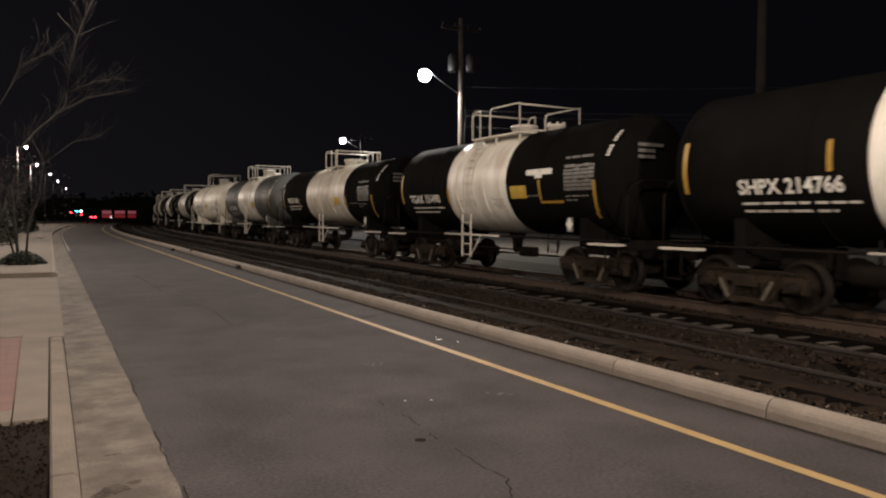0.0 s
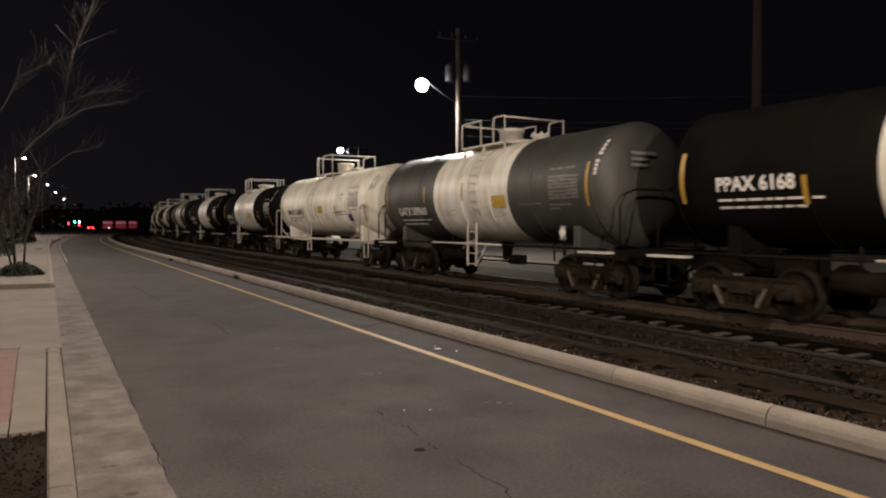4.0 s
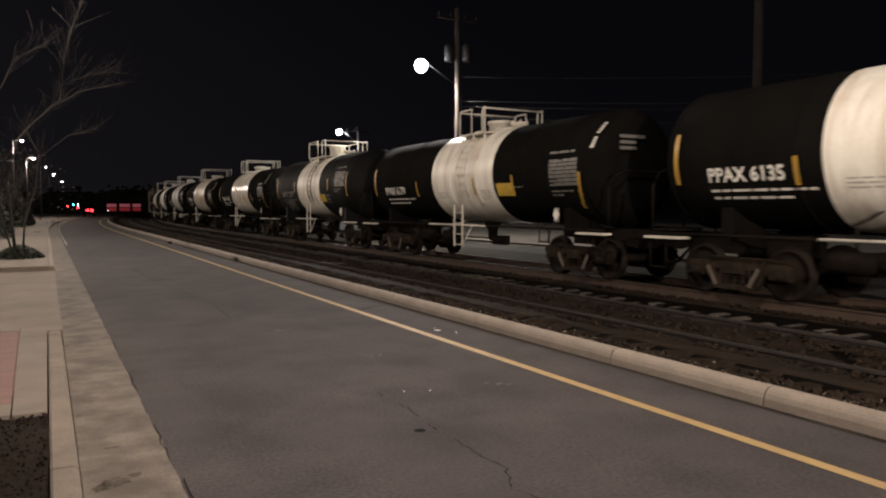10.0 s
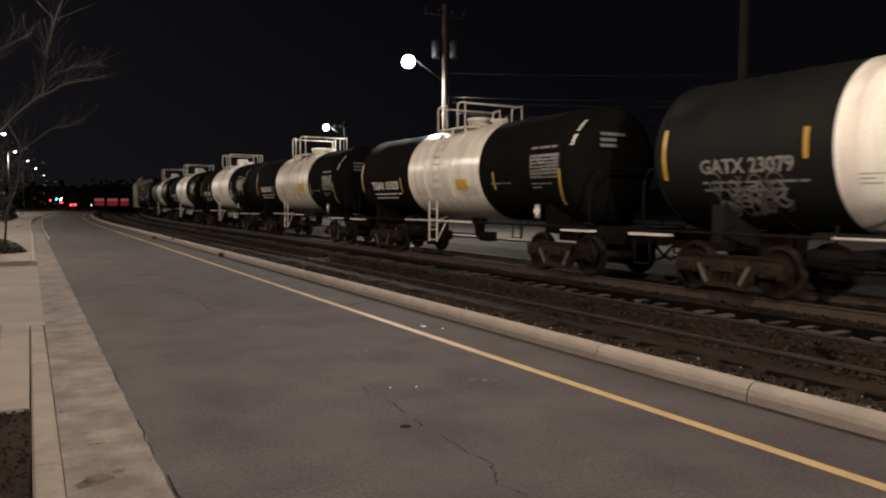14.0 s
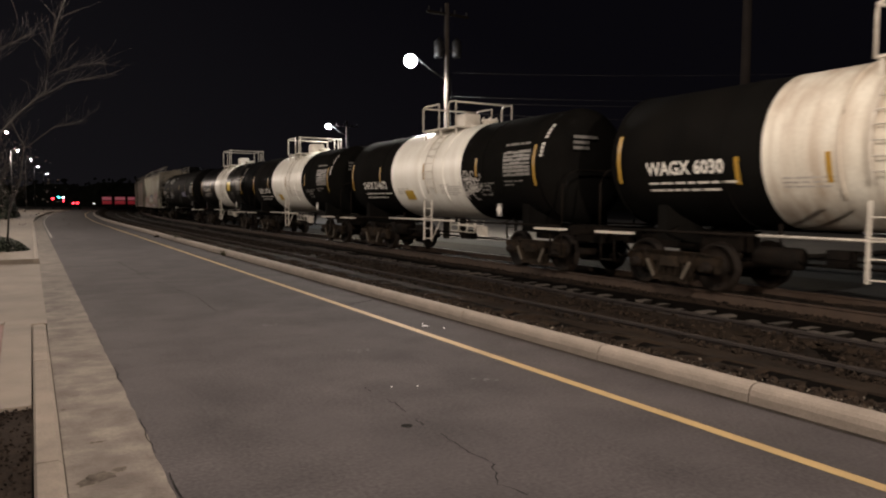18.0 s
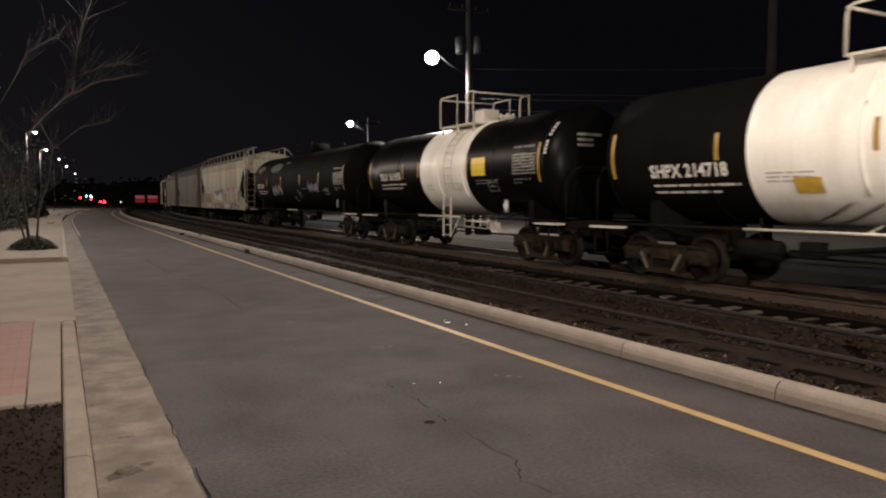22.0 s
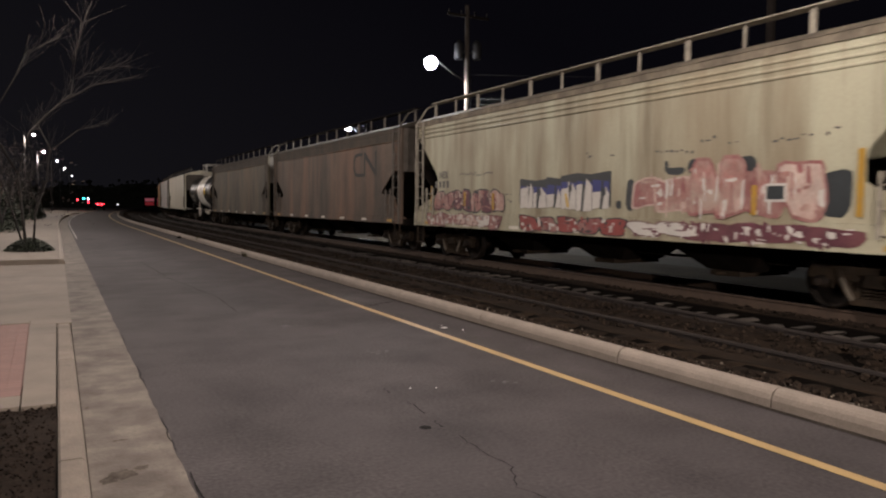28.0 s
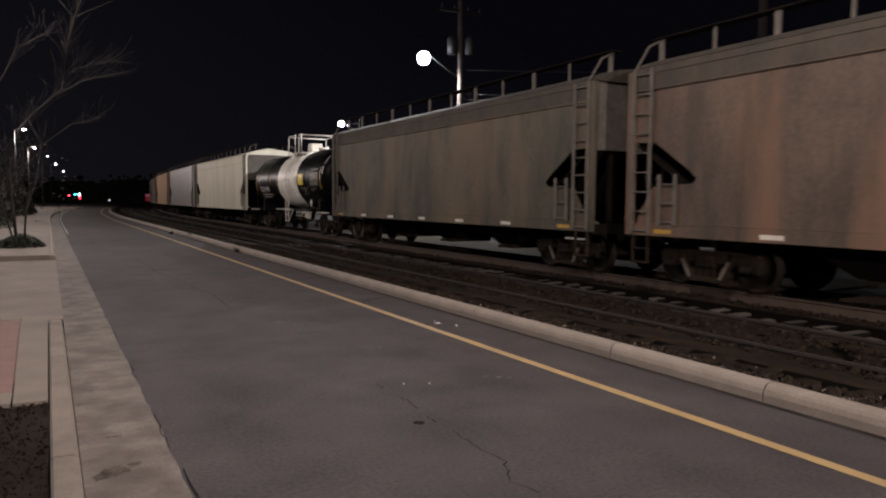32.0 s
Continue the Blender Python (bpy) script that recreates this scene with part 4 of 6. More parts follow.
        for f in ((0, 1, 2, 3), (7, 6, 5, 4), (0, 4, 5, 1), (1, 5, 6, 2), (2, 6, 7, 3), (3, 7, 4, 0)):
            bm.faces.new([vs[i] for i in f])
        bmesh.ops.recalc_face_normals(bm, faces=bm.faces)
        part("slope_sheet", bm, "steel", car)
        # corner posts, end posts, platform, ladders, steps
        for x in (-1, 1):
            bm = bmesh.new()
            wide = 0.045 if ribs else 0.09
            box(bm, x * W - 0.04, x * W + 0.04, s * (h - 0.1) - wide, s * (h - 0.1) + wide, sill, top + 0.1)
            part("corner_post", bm, "hopper_rail" if ribs else side, car)
        bm = bmesh.new()
        for x in (-0.9, 0.9):
            box(bm, x - 0.06, x + 0.06, s * (h - 0.3) - 0.06, s * (h - 0.3) + 0.06, 1.0, 2.76)
        box(bm, -0.3, 0.3, s * h - (2.8 if s > 0 else 0.0), s * h + (2.8 if s < 0 else 0.0), 0.72, 1.1)
        box(bm, -W + 0.02, W - 0.02, s * (h - 0.06) - 0.08, s * (h - 0.06) + 0.08, 0.92, 1.14)
        part("end_frame", bm, "steel", car)
        for x in (-1, 1):
            bm = bmesh.new()
            if ribs and s < 0:
                for q in (0.12, 0.56):
                    tube(bm, [(x * (W - q), s * (h + 0.02), 1.0), (x * (W - q), s * (h + 0.02), top + 0.1)], 0.025, 6)
                for k in range(9):
                    tube(bm, [(x * (W - 0.12), s * (h + 0.02), 1.15 + 0.36 * k), (x * (W - 0.56), s * (h + 0.02), 1.15 + 0.36 * k)], 0.016, 6)
            else:
                ladder_mesh(bm, x * (W + 0.06), s * (h - 0.42), 1.0, top + 0.1, 0.46, 0.38, 0.016)
            tube(bm, [(x * (W + 0.06), s * (h - 0.2), top + 0.08), (x * 1.3, s * (h - 0.2), top + 0.62), (x * 0.95, s * (h - 0.2), top + 0.78)], 0.025, 6)
            part("side_ladder", bm, "hopper_rail" if ribs else "hopper_steel", car)
            bm = bmesh.new()
            ladder_mesh(bm, x * (W + 0.05), s * (h - 1.1), 1.18, 2.15, 0.4, 0.36, 0.016)
            part("grab_iron", bm, "hopper_rail" if ribs else "hopper_steel", car)
            bm = bmesh.new()
            y = s * (h - 0.4)
            for e in (-0.2, 0.2):
                box(bm, x * W - 0.02, x * W + 0.02, y + e - 0.025, y + e + 0.025, 0.42, 1.0)
            box(bm, x * W - 0.08, x * W + 0.08, y - 0.2, y + 0.2, 0.42, 0.45)
            box(bm, x * W - 0.06, x * W + 0.06, y - 0.2, y + 0.2, 0.7, 0.72)
            part("sill_step", bm, "truck", car)
    # discharge bays
    n = 3
    span = 2 * h - 6.0
    for i in range(n):
        yc = -span / 2 + span * (i + 0.5) / n
        bm = bmesh.new()
        a, b = span / n / 2 - 0.05, 0.5
        lo = [bm.verts.new(p) for p in ((-0.6, yc - b, 0.42), (0.6, yc - b, 0.42), (0.6, yc + b, 0.42), (-0.6, yc + b, 0.42))]
        hi = [bm.verts.new(p) for p in ((-W + 0.15, yc - a, 1.3), (W - 0.15, yc - a, 1.3), (W - 0.15, yc + a, 1.3), (-W + 0.15, yc + a, 1.3))]
        bm.faces.new(lo[::-1]), bm.faces.new(hi)
        for k in range(4):
            bm.faces.new((lo[k], lo[(k + 1) % 4], hi[(k + 1) % 4], hi[k]))
        bay = part("discharge_bay", bm, "steel", car)
        bm = bmesh.new()
        box(bm, -0.7, 0.7, yc - 0.34, yc + 0.34, 0.32, 0.415)
        tube(bm, [(-0.95, yc, 0.37), (0.95, yc, 0.37)], 0.04, 6)
        part("outlet_gate", bm, "truck", bay)
    bm = bmesh.new()
    tube(bm, [(-0.5, -h + 3, 0.62), (-0.5, h - 3, 0.62)], 0.028, 6)
    part("brake_rod", bm, "steel", car)
    bm = bmesh.new()
    pts = [(-0.75 + 0.26 * math.cos(a), h + 0.12, 2.1 + 0.26 * math.sin(a)) for a in (i * math.pi / 8 for i in range(17))]
    tube(bm, pts, 0.018, 6)
    tube(bm, [(-0.75, h + 0.12, 2.1), (-0.75, h - 0.3, 2.1)], 0.03, 6)
    part("brake_wheel", bm, "steel", car)
    # short reflective marks along the sill
    for k in range(7):
        bm = bmesh.new()
        y = -h + 1.0 + (2 * h - 2.0) * k / 6
        box(bm, -W - 0.036, -W - 0.031, y - 0.22, y + 0.22, 1.02, 1.1)
        part("reflector", bm, "ochre" if k in (0, 6) else "railpaint", car)
    running_gear(car, half, (-half + 2.1, half - 2.1))
    return car


# ---- the train: its cars in order, each with the place of its middle along the train ----
GAPS = [-2.95, 10.65, 23.2, 37.4, 50.3, 63.7, 77.4, 91.7, 104.2, 118.4, 132.1, 146.4, 160.0, 173.4, 191.9, 209.2, 226.4, 243.5, 257.0, 274.5, 292.0, 309.5, 327.0, 344.5]
CARS = []


def middle_of(k):
    return (GAPS[k] + GAPS[k + 1]) / 2, GAPS[k + 1] - GAPS[k]


def banded(k, mark, ends="black", middle="white", band=(-2.3, 2.3), **more):
    mid, length = middle_of(k)
    car, tank = tank_car(mark, length, ends, middle, band, **more)
    CARS.append((car, mid))
    return car, tank


banded(0, "SHPX 214766", band=(-2.3, 2.34), span=(-5.2, 5.77), number_y=4.62, inner=[2.93], label="sooty black tank car with a wide white band")
car, tank = banded(1, "TGAX 131490", r=1.39, band=(-1.21, 1.93), span=(-4.7, 5.06), number_y=4.47, number_z=-0.5, warn=(-2.12, -1.41, -0.46, -0.14), inner=[1.9], low=True, ladder=0.62, deck_y=(1.15, -1.3), gate=(0.7, 0.18), rail_z=4.64,
                   panel=(-4.7, -3.63, -0.32, 0.3), label="black tank car with a narrow dirty white band")
bm = bmesh.new()
decal(bm, 1.39, -2.72, -2.63, -0.52, -0.02, 4, 0.02)
decal(bm, 1.39, -3.53, -2.63, -0.6, -0.54, 1, 0.02)
part("reflector", bm, "ochre", tank)
bm = bmesh.new()
decal(bm, 1.39, -3.19, -2.14, 0.1, 0.24, 2, 0.014)
decal(bm, 1.39, -2.8, -2.5, 0.02, 0.1, 1, 0.014)
part("paint_patch", bm, "letter", tank, "white repaint patch")
banded(2, "PPAX 6168", r=1.33, middle="dirtywhite", band=(-2.63, 2.24), span=(-5.5, 5.9), number_y=5.12, number_z=-0.3, warn=(-2.09, -1.46, -0.46, -0.14), inner=[3.4, 1.02, -1.15, -2.8], low=True, ladder=-0.33, deck_y=(0.44, -1.03), gate=(-0.29, -0.82),
       rail_z=4.47, label="black tank car with a wide rust-streaked white band")
banded(3, "GATX 209860", ends="grey", band=(-1.85, 2.2), span=(-5.0, 5.62), number_y=4.78, number_z=-0.6, inner=[2.8, 0.44], ladder=-0.22, deck_y=(1.19, -1.15), gate=(0.1, -0.55), tall_dome=True, label="grey tank car with a rust-streaked white band")
car, tank = banded(4, "WACX 151069", ends="cream", middle="cream", band=(-1.4, 1.4), letter="darkletter", full_deck=True, tall_dome=True, number_y=4.37, number_z=-0.42, ladder=0.75, deck_y=(1.11, -0.92), gate=(0.89, 0.33), rail_z=4.72,
                   warn=(-0.66, 0.01, -0.41, -0.09), inner=[2.1, 0.24, -2.23], low=True, panel=(-4.8, -3.72, -0.2, 0.4), label="cream white acid tank car with full side deck and railings")
lettering("lettering", "PHOSPHORIC", 0.165, "darkletter", tank, -2.45, 0.25, 1.42, wide=0.88, bold=0.0)
lettering("lettering", "ACID", 0.165, "darkletter", tank, -2.76, 0.08, 1.42, wide=0.88, bold=0.0)
bm = bmesh.new()
decal(bm, 1.42, -3.98, -3.6, -0.76, -0.48, 3, 0.02)
bars(bm, 1.42, -3.66, -0.6, (0.26, 0.26), 0.03, 0.05, 1)
part("warning_panel", bm, ["blue", "letter"], tank, "dark blue notice panel")
bm = bmesh.new()
bars(bm, 1.42, -2.46, -0.4, (0.95, 0.95), 0.04, 0.07)
part("small_print", bm, "darkletter", tank)
banded(5, "PPAX 6135", r=1.34, band=(-1.97, 2.79), span=(-5.3, 5.72), number_y=5.0, number_z=-0.47, warn=(-1.38, -0.78, -0.5, -0.18), inner=[3.24, 1.65, -0.39, -3.0], low=True, ladder=0.86, deck_y=(1.14, -0.34), gate=(0.84, 0.33), rail_z=4.47,
       panel=(-5.4, -4.33, -0.3, 0.36), label="black tank car with a wide white band")
banded(6, "PPAX 6179", r=1.35, band=(-1.83, 1.63), span=(-5.42, 5.98), number_y=5.14, number_z=-0.48, warn=(-2.76, -1.97, -0.62, -0.29), inner=[2.7, -0.82, -2.75], low=True, ladder=-0.25, deck_y=(0.52, -0.93), gate=(-0.19, -0.78), rail_z=4.46,
       panel=(-5.35, -4.31, -0.42, 0.22), label="black tank car with a clean white band")
car, tank = banded(7, "GATX 23079", ends="faded", band=(-1.4, 1.66), span=(-4.65, 4.95), letter="panel", tall_dome=True, number_y=4.13, number_z=-0.4, warn=(-2.07, -1.37, -0.69, -0.36), inner=[2.09, -2.54], ladder=-0.24,
                   deck_y=(1.12, -1.15), gate=(-0.13, -0.7), panel=(-4.43, -3.29, -0.07, 0.55), label="weathered dark tank car with a white band and faded lettering")
scrawl(tank, 1.42, "worn_silver", 3.3, -0.78, 1.35, 0.5)
scrawl(tank, 1.42, "panel", 3.2, -0.8, 1.2, 0.42)
banded(8, "TGAX 131523", r=1.37, middle="sheenwhite", band=(-1.83, 2.32), span=(-5.22, 5.91), number_y=5.07, number_z=-0.45, warn=(-1.16, -0.56, -0.54, -0.24), inner=[2.87, -2.52], low=True, ladder=0.46, deck_y=(1.05, -0.56), gate=(0.52, -0.12),
       rail_z=4.54, panel=(-5.19, -4.11, -0.32, 0.26), label="black tank car with a white band and shiny flank")
banded(9, "WAGX 6030", r=1.36, middle="dirtywhite", band=(-2.09, 2.55), span=(-5.06, 5.85), number_y=5.1, number_z=-0.36, warn=(-1.58, -0.71, -0.41, -0.06), inner=[3.02, 1.38, -0.43, -2.39], low=True, ladder=0.47, deck_y=(0.97, -0.87), gate=(0.5, -0.1), rail_z=4.64,
       panel=(-4.92, -3.86, -0.39, 0.2), label="black tank car with a rust-streaked white band")
car, tank = banded(10, "SHPX 214672", r=1.4, middle="cleanwhite", band=(-1.92, 2.57), span=(-5.3, 5.84), number_y=4.86, number_z=-0.46, warn=(1.15, 1.72, -0.83, -0.54), inner=[3.42, 0.28, -2.73], ladder=-0.18, deck_y=(1.07, -1.0),
                   gate=(0.03, -0.53), rail_z=4.64, panel=(-5.13, -4.0, -0.25, 0.4), box_dome=True, label="black tank car with a clean white band and a sprayed tag")
scrawl(tank, 1.4, "graf_white", -2.38, -0.45, 0.9, 0.6)
banded(11, "SHPX 214718", r=1.4, middle="cleanwhite", band=(-2.13, 2.36), span=(-5.45, 5.72), number_y=4.66, number_z=-0.5, warn=(1.01, 1.51, -0.83, -0.57), inner=[2.98, 0.1, -2.64], ladder=-0.43, deck_y=(0.91, -0.94), gate=(-0.19, -0.68),
       rail_z=4.65, panel=(-5.25, -4.12, -0.23, 0.44), box_dome=True, label="black tank car with a clean white band")
banded(12, "TILX 161695", ends="gloss", middle="cleanwhite", band=(-1.47, 1.55), span=(-5.08, 5.78), number_y=4.8, number_z=-0.26, patch="brightyellow", warn=(-2.56, -1.82, -0.27, 0.24), inner=[2.86, 1.67, -1.54], ladder=-0.48,
       deck_y=(0.9, -1.23), gate=(-0.22, -0.8), rail_z=4.84, panel=(-4.95, -3.91, -0.29, 0.27), box_dome=True, label="new glossy black tank car with a narrow white band")
mid, length = middle_of(13)
car, tank = tank_car("CBTX 730", length, "dullblack", "dullblack", (-1.0, 1.0), r=1.5, number_y=7.08, long_car=True, patch="", span=(-7.32, 7.85), inner=[4.95, 2.1, -1.29, -4.2], panel=(-7.2, -6.15, -0.31, 0.24),
                     label="long plain black tank car with sprayed tags")
CARS.append((car, mid))


def ragged(parent, r, y0, y1, z0, z1, colour, seed, slant=0.0, bite=0.5, name="graffiti_tag"):
    """A patch of paint on the tank's flank with a torn outline."""
    bm = bmesh.new()
    n = 26
    for i in range(n):
        y = y0 + (y1 - y0) * i / n
        k = i / n
        fade = min(1.0, 4 * k, 4 * (1 - k)) * (1 - bite) + bite * (0.55 + noise.noise(Vector((k * 7, seed, 0.0))) + 0.4 * noise.noise(Vector((k * 19, seed, 3.0))))
        mid = (z0 + z1) / 2 + 0.25 * (z1 - z0) * noise.noise(Vector((k * 5, seed, 8.0))) + slant * (k - 0.5)
        half_h = max(0.03, (z1 - z0) / 2 * max(0.1, fade))
        decal(bm, r, min(y, y + (y1 - y0) / n), max(y, y + (y1 - y0) / n), mid - half_h, mid + half_h, 5, 0.012)
    return part(name, bm, colour, parent)


def drips(parent, r, y0, y1, z_top, longest, colour, seed):
    """Paint that has run down the flank in narrow tongues from an arched edge."""
    rnd = random.Random(seed)
    bm = bmesh.new()
    n = max(6, int(abs(y1 - y0) / 0.05))
    drop = 0.5
    for i in range(n):
        a, b = y0 + (y1 - y0) * i / n, y0 + (y1 - y0) * (i + 1) / n
        k = (i + 0.5) / n
        drop = 0.6 * drop + 0.4 * rnd.random()
        top = z_top + 0.12 * math.sin(math.pi * k)
        low = top - longest * (0.25 + 0.75 * math.sin(math.pi * k)) * (0.35 + 0.9 * drop)
        decal(bm, r, min(a, b), max(a, b), low, top, 6, 0.012)
    return part("worn_patch", bm, colour, parent)


drips(tank, 1.5, 7.6, 6.1, 0.86, 0.42, "worn_silver", 2)
drips(tank, 1.5, 4.7, 2.5, 0.9, 0.62, "worn_silver", 5)
ragged(tank, 1.5, 2.1, 1.3, 0.9, 1.05, "worn_silver", 7, name="worn_patch")
for k, (a, b) in enumerate(((3.95, 3.55), (3.5, 3.1), (3.0, 2.7), (2.6, 2.05))):
    ragged(tank, 1.5, a, b, -0.82 + 0.04 * k, -0.16 + 0.03 * (k % 2), "graf_silver", 11 + k, 0.2 - 0.13 * k, 0.75)
for k, (a, b) in enumerate(((-2.5, -2.95), (-3.0, -3.35), (-3.4, -4.05))):
    ragged(tank, 1.5, a, b, -0.62, -0.14, "lavender", 17 + k, -0.1 + 0.1 * k, 0.7)
bm = bmesh.new()
for i in range(6):
    y = 0.3 - 0.04 * i
    decal(bm, 1.5, y - 0.3 - 0.04 * i, y, -0.8 - 0.075 * i - 0.075, -0.8 - 0.075 * i, 1, 0.014)
part("paint_patch", bm, "palepatch", tank, "pale yellow painted patch")
bm = bmesh.new()
bars(bm, 1.5, -0.55, -0.62, (0.6, 0.5, 0.6), 0.05, 0.06)
bars(bm, 1.5, -4.5, -0.55, (0.9,), 0.06, 0.05)
part("small_print", bm, "panel", tank)


def hopper(k, side, label, **more):
    mid, length = middle_of(k)
    car = hopper_car(length, side, label, **more)
    CARS.append((car, mid))
    return car, length / 2


car, h = hopper(14, "hopper_cream", "cream covered hopper car covered in pink and blue graffiti", ribs=True, top_dark="hopper_grime")
mural(car, -1.604, -3.4, -1.95, 1.5, 2.24, 2, ["pink", "graf_rose", "pink"], "palepink", "graf_white", 3)
mural(car, -1.618, -4.55, -3.35, 1.5, 2.46, 2, ["palepink", "pink", "pink"], "graf_rose", "graf_white", 21)
mural(car, -1.61, -6.0, -4.5, 1.5, 2.3, 2, ["pink", "palepink", "graf_rose"], "graf_rose", "graf_white", 23)
bm = bmesh.new()
rnd = random.Random(6)
for k, (y, z, w, d) in enumerate(((-2.75, 2.4, 0.1, 0.2), (-2.98, 2.3, 0.42, 0.16), (-3.48, 2.38, 0.42, 0.26), (-4.5, 2.34, 0.6, 0.28), (-1.78, 1.85, 0.26, 0.6), (-6.15, 1.85, 0.62, 0.66), (-1.45, 1.66, 0.18, 0.16))):
    flat_shape(bm, blob(y, z, w, d, 14, 0.1, 0.7, rnd), -1.6025 - 0.0003 * k, 0)
part("graffiti_shadow", bm, "graf_black", car)
bm = bmesh.new()
flat_shape(bm, [(-4.95, 1.72), (-5.35, 1.72), (-5.35, 2.02), (-4.95, 2.02)], -1.628, 0)
flat_shape(bm, [(-4.99, 1.76), (-5.31, 1.76), (-5.31, 1.98), (-4.99, 1.98)], -1.631, 1)
part("stencil_panel", bm, ["graf_white", "graf_black"], car)


def block_letters(parent, x, y0, y1, z0, z1, n, seed):
    """Angular painted letters without a reading: blue above, white below, dark tops."""
    rnd = random.Random(seed)
    bm = bmesh.new()
    step = (y1 - y0) / n
    for i in range(n):
        a, b = y0 + step * i, y0 + step * (i + 1) - 0.02 * math.copysign(1, step)
        h0, h1 = z0 + rnd.uniform(0, 0.08), z1 - rnd.uniform(0, 0.14)
        m = a + (b - a) * rnd.uniform(0.35, 0.65)
        zc = h0 + (h1 - h0) * rnd.uniform(0.5, 0.85)
        d = x - 0.001 * i
        flat_shape(bm, [(a - step * 0.1, h0 + 0.12), (b + step * 0.1, h0 + 0.05), (b + step * 0.1, h1 + 0.06 + 0.06 * (i % 2)), (a - step * 0.06, h1 + 0.12 - 0.05 * (i % 2))], d, 0)
        flat_shape(bm, [(a, zc - 0.1), (m, zc), (b, zc - 0.14), (b, h1 - 0.03), (a, h1)], d - 0.004, 1)
        flat_shape(bm, [(a, h0), (m - step * 0.1, h0 + 0.04), (m - step * 0.05, zc), (a, zc - 0.02)], d - 0.006, 2)
        flat_shape(bm, [(a, h1 - 0.06), (b, h1 - 0.1), (b, h1 + 0.05), (a, h1 + 0.07)], d - 0.0065, 0)
        flat_shape(bm, [(m - step * 0.12, h0), (m + step * 0.02, h0 + 0.02), (m + step * 0.06, h1 - 0.08), (m - step * 0.04, h1 - 0.06)], d - 0.0075, 0 if i % 3 else 2)
        flat_shape(bm, [(m, h0), (b, h0 + 0.02), (b, zc - 0.06), (m + step * 0.2, zc + 0.12)], d - 0.007, 2)
        if i % 2:
            flat_shape(bm, [(m, zc - 0.1), (m + step * 0.22, zc - 0.08), (m + step * 0.2, zc + 0.08), (m, zc + 0.06)], d - 0.009, 0)
    flat_shape(bm, [(y0 + step * 3.4, z0 + 0.1), (y0 + step * 3.55, z0 + 0.08), (y0 + step * 3.4, z0 + 0.4), (y0 + step * 3.25, z0 + 0.42)], x - 0.02, 3)
    part("graffiti_mural", bm, ["graf_black", "blue", "graf_white", "warning"], parent)


block_letters(car, -1.604, 2.13, -1.18, 1.5, 2.28, 6, 5)
mural(car, -1.604, 2.95, 6.7, 1.45, 2.05, 7, ["pink", "maroon", "graf_rose"], "graf_black", "palepink", 8)
mural(car, -1.636, -6.5, -1.85, 1.02, 1.36, 6, ["maroon", "graf_white", "maroon"], "maroon", "graf_white", 9)
mural(car, -1.636, -1.7, 2.1, 1.02, 1.36, 5, ["red", "red", "graf_rose"], "graf_black", "graf_white", 12)
mural(car, -1.636, 3.0, 7.2, 1.02, 1.36, 7, ["palepink", "graf_rose", "graf_white"], "maroon", "graf_white", 14)
bm = bmesh.new()
for k, (a, b, z) in enumerate(((-2.5, -3.5, 2.68), (-3.6, -4.0, 2.83), (-4.2, -4.5, 2.72), (-5.1, -5.85, 2.73), (-6.0, -6.3, 2.8), (5.2, 3.4, 2.5), (2.75, 2.4, 1.9), (2.7, 2.45, 1.75), (-0.4, -0.6, 2.75), (-1.2, -1.3, 2.72))):
    n = max(2, int(abs(a - b) / 0.12))
    for i in range(n):
        y = a + (b - a) * i / n
        flat_shape(bm, blob(y, z + rnd.uniform(-0.05, 0.05), rnd.uniform(0.05, 0.16), rnd.uniform(0.02, 0.06), 8, 0.2, 0.9, rnd), -1.604 - 0.0002 * i, 0)
part("graffiti_scribble", bm, "darkletter", car)
lettering("lettering", "NEX", 0.3, "darkletter", car, 6.45, 2.42, x=1.6, wide=0.9, bold=0.004)
bm = bmesh.new()
for k in range(4):
    flat_shape(bm, [(6.75 - 0.24 * k, 2.14), (6.6 - 0.24 * k, 2.14), (6.6 - 0.24 * k, 2.34), (6.75 - 0.24 * k, 2.34)], -1.606, 0)
part("number_bars", bm, "darkletter", car)
for y, z0, z1 in ((-6.55, 1.5, 2.5), (6.95, 1.45, 2.2), (4.9, 1.6, 2.0), (3.4, 1.5, 1.95), (-4.75, 1.5, 2.0)):
    bm = bmesh.new()
    box(bm, -1.632, -1.626, y - 0.05, y + 0.05, z0, z1)
    part("reflector", bm, "ochre", car)
car, h = hopper(15, "hopper_brown", "brown weathered covered hopper car with a faded emblem", top_dark="roof_grime")
bm = bmesh.new()
ring = [(-4.05, 2.66), (-3.72, 2.72), (-3.58, 2.95), (-3.58, 3.3), (-3.72, 3.52), (-4.05, 3.58), (-4.55, 3.58)]
inner = [(-4.08, 2.79), (-3.82, 2.83), (-3.71, 3.0), (-3.71, 3.25), (-3.82, 3.41), (-4.08, 3.45), (-4.55, 3.45)]
for i in range(6):
    flat_shape(bm, [ring[i], ring[i + 1], inner[i + 1], inner[i]], -1.608, 0)
flat_shape(bm, [(-4.05, 2.66), (-4.08, 2.79), (-4.66, 2.79), (-4.66, 2.66)], -1.608, 0)
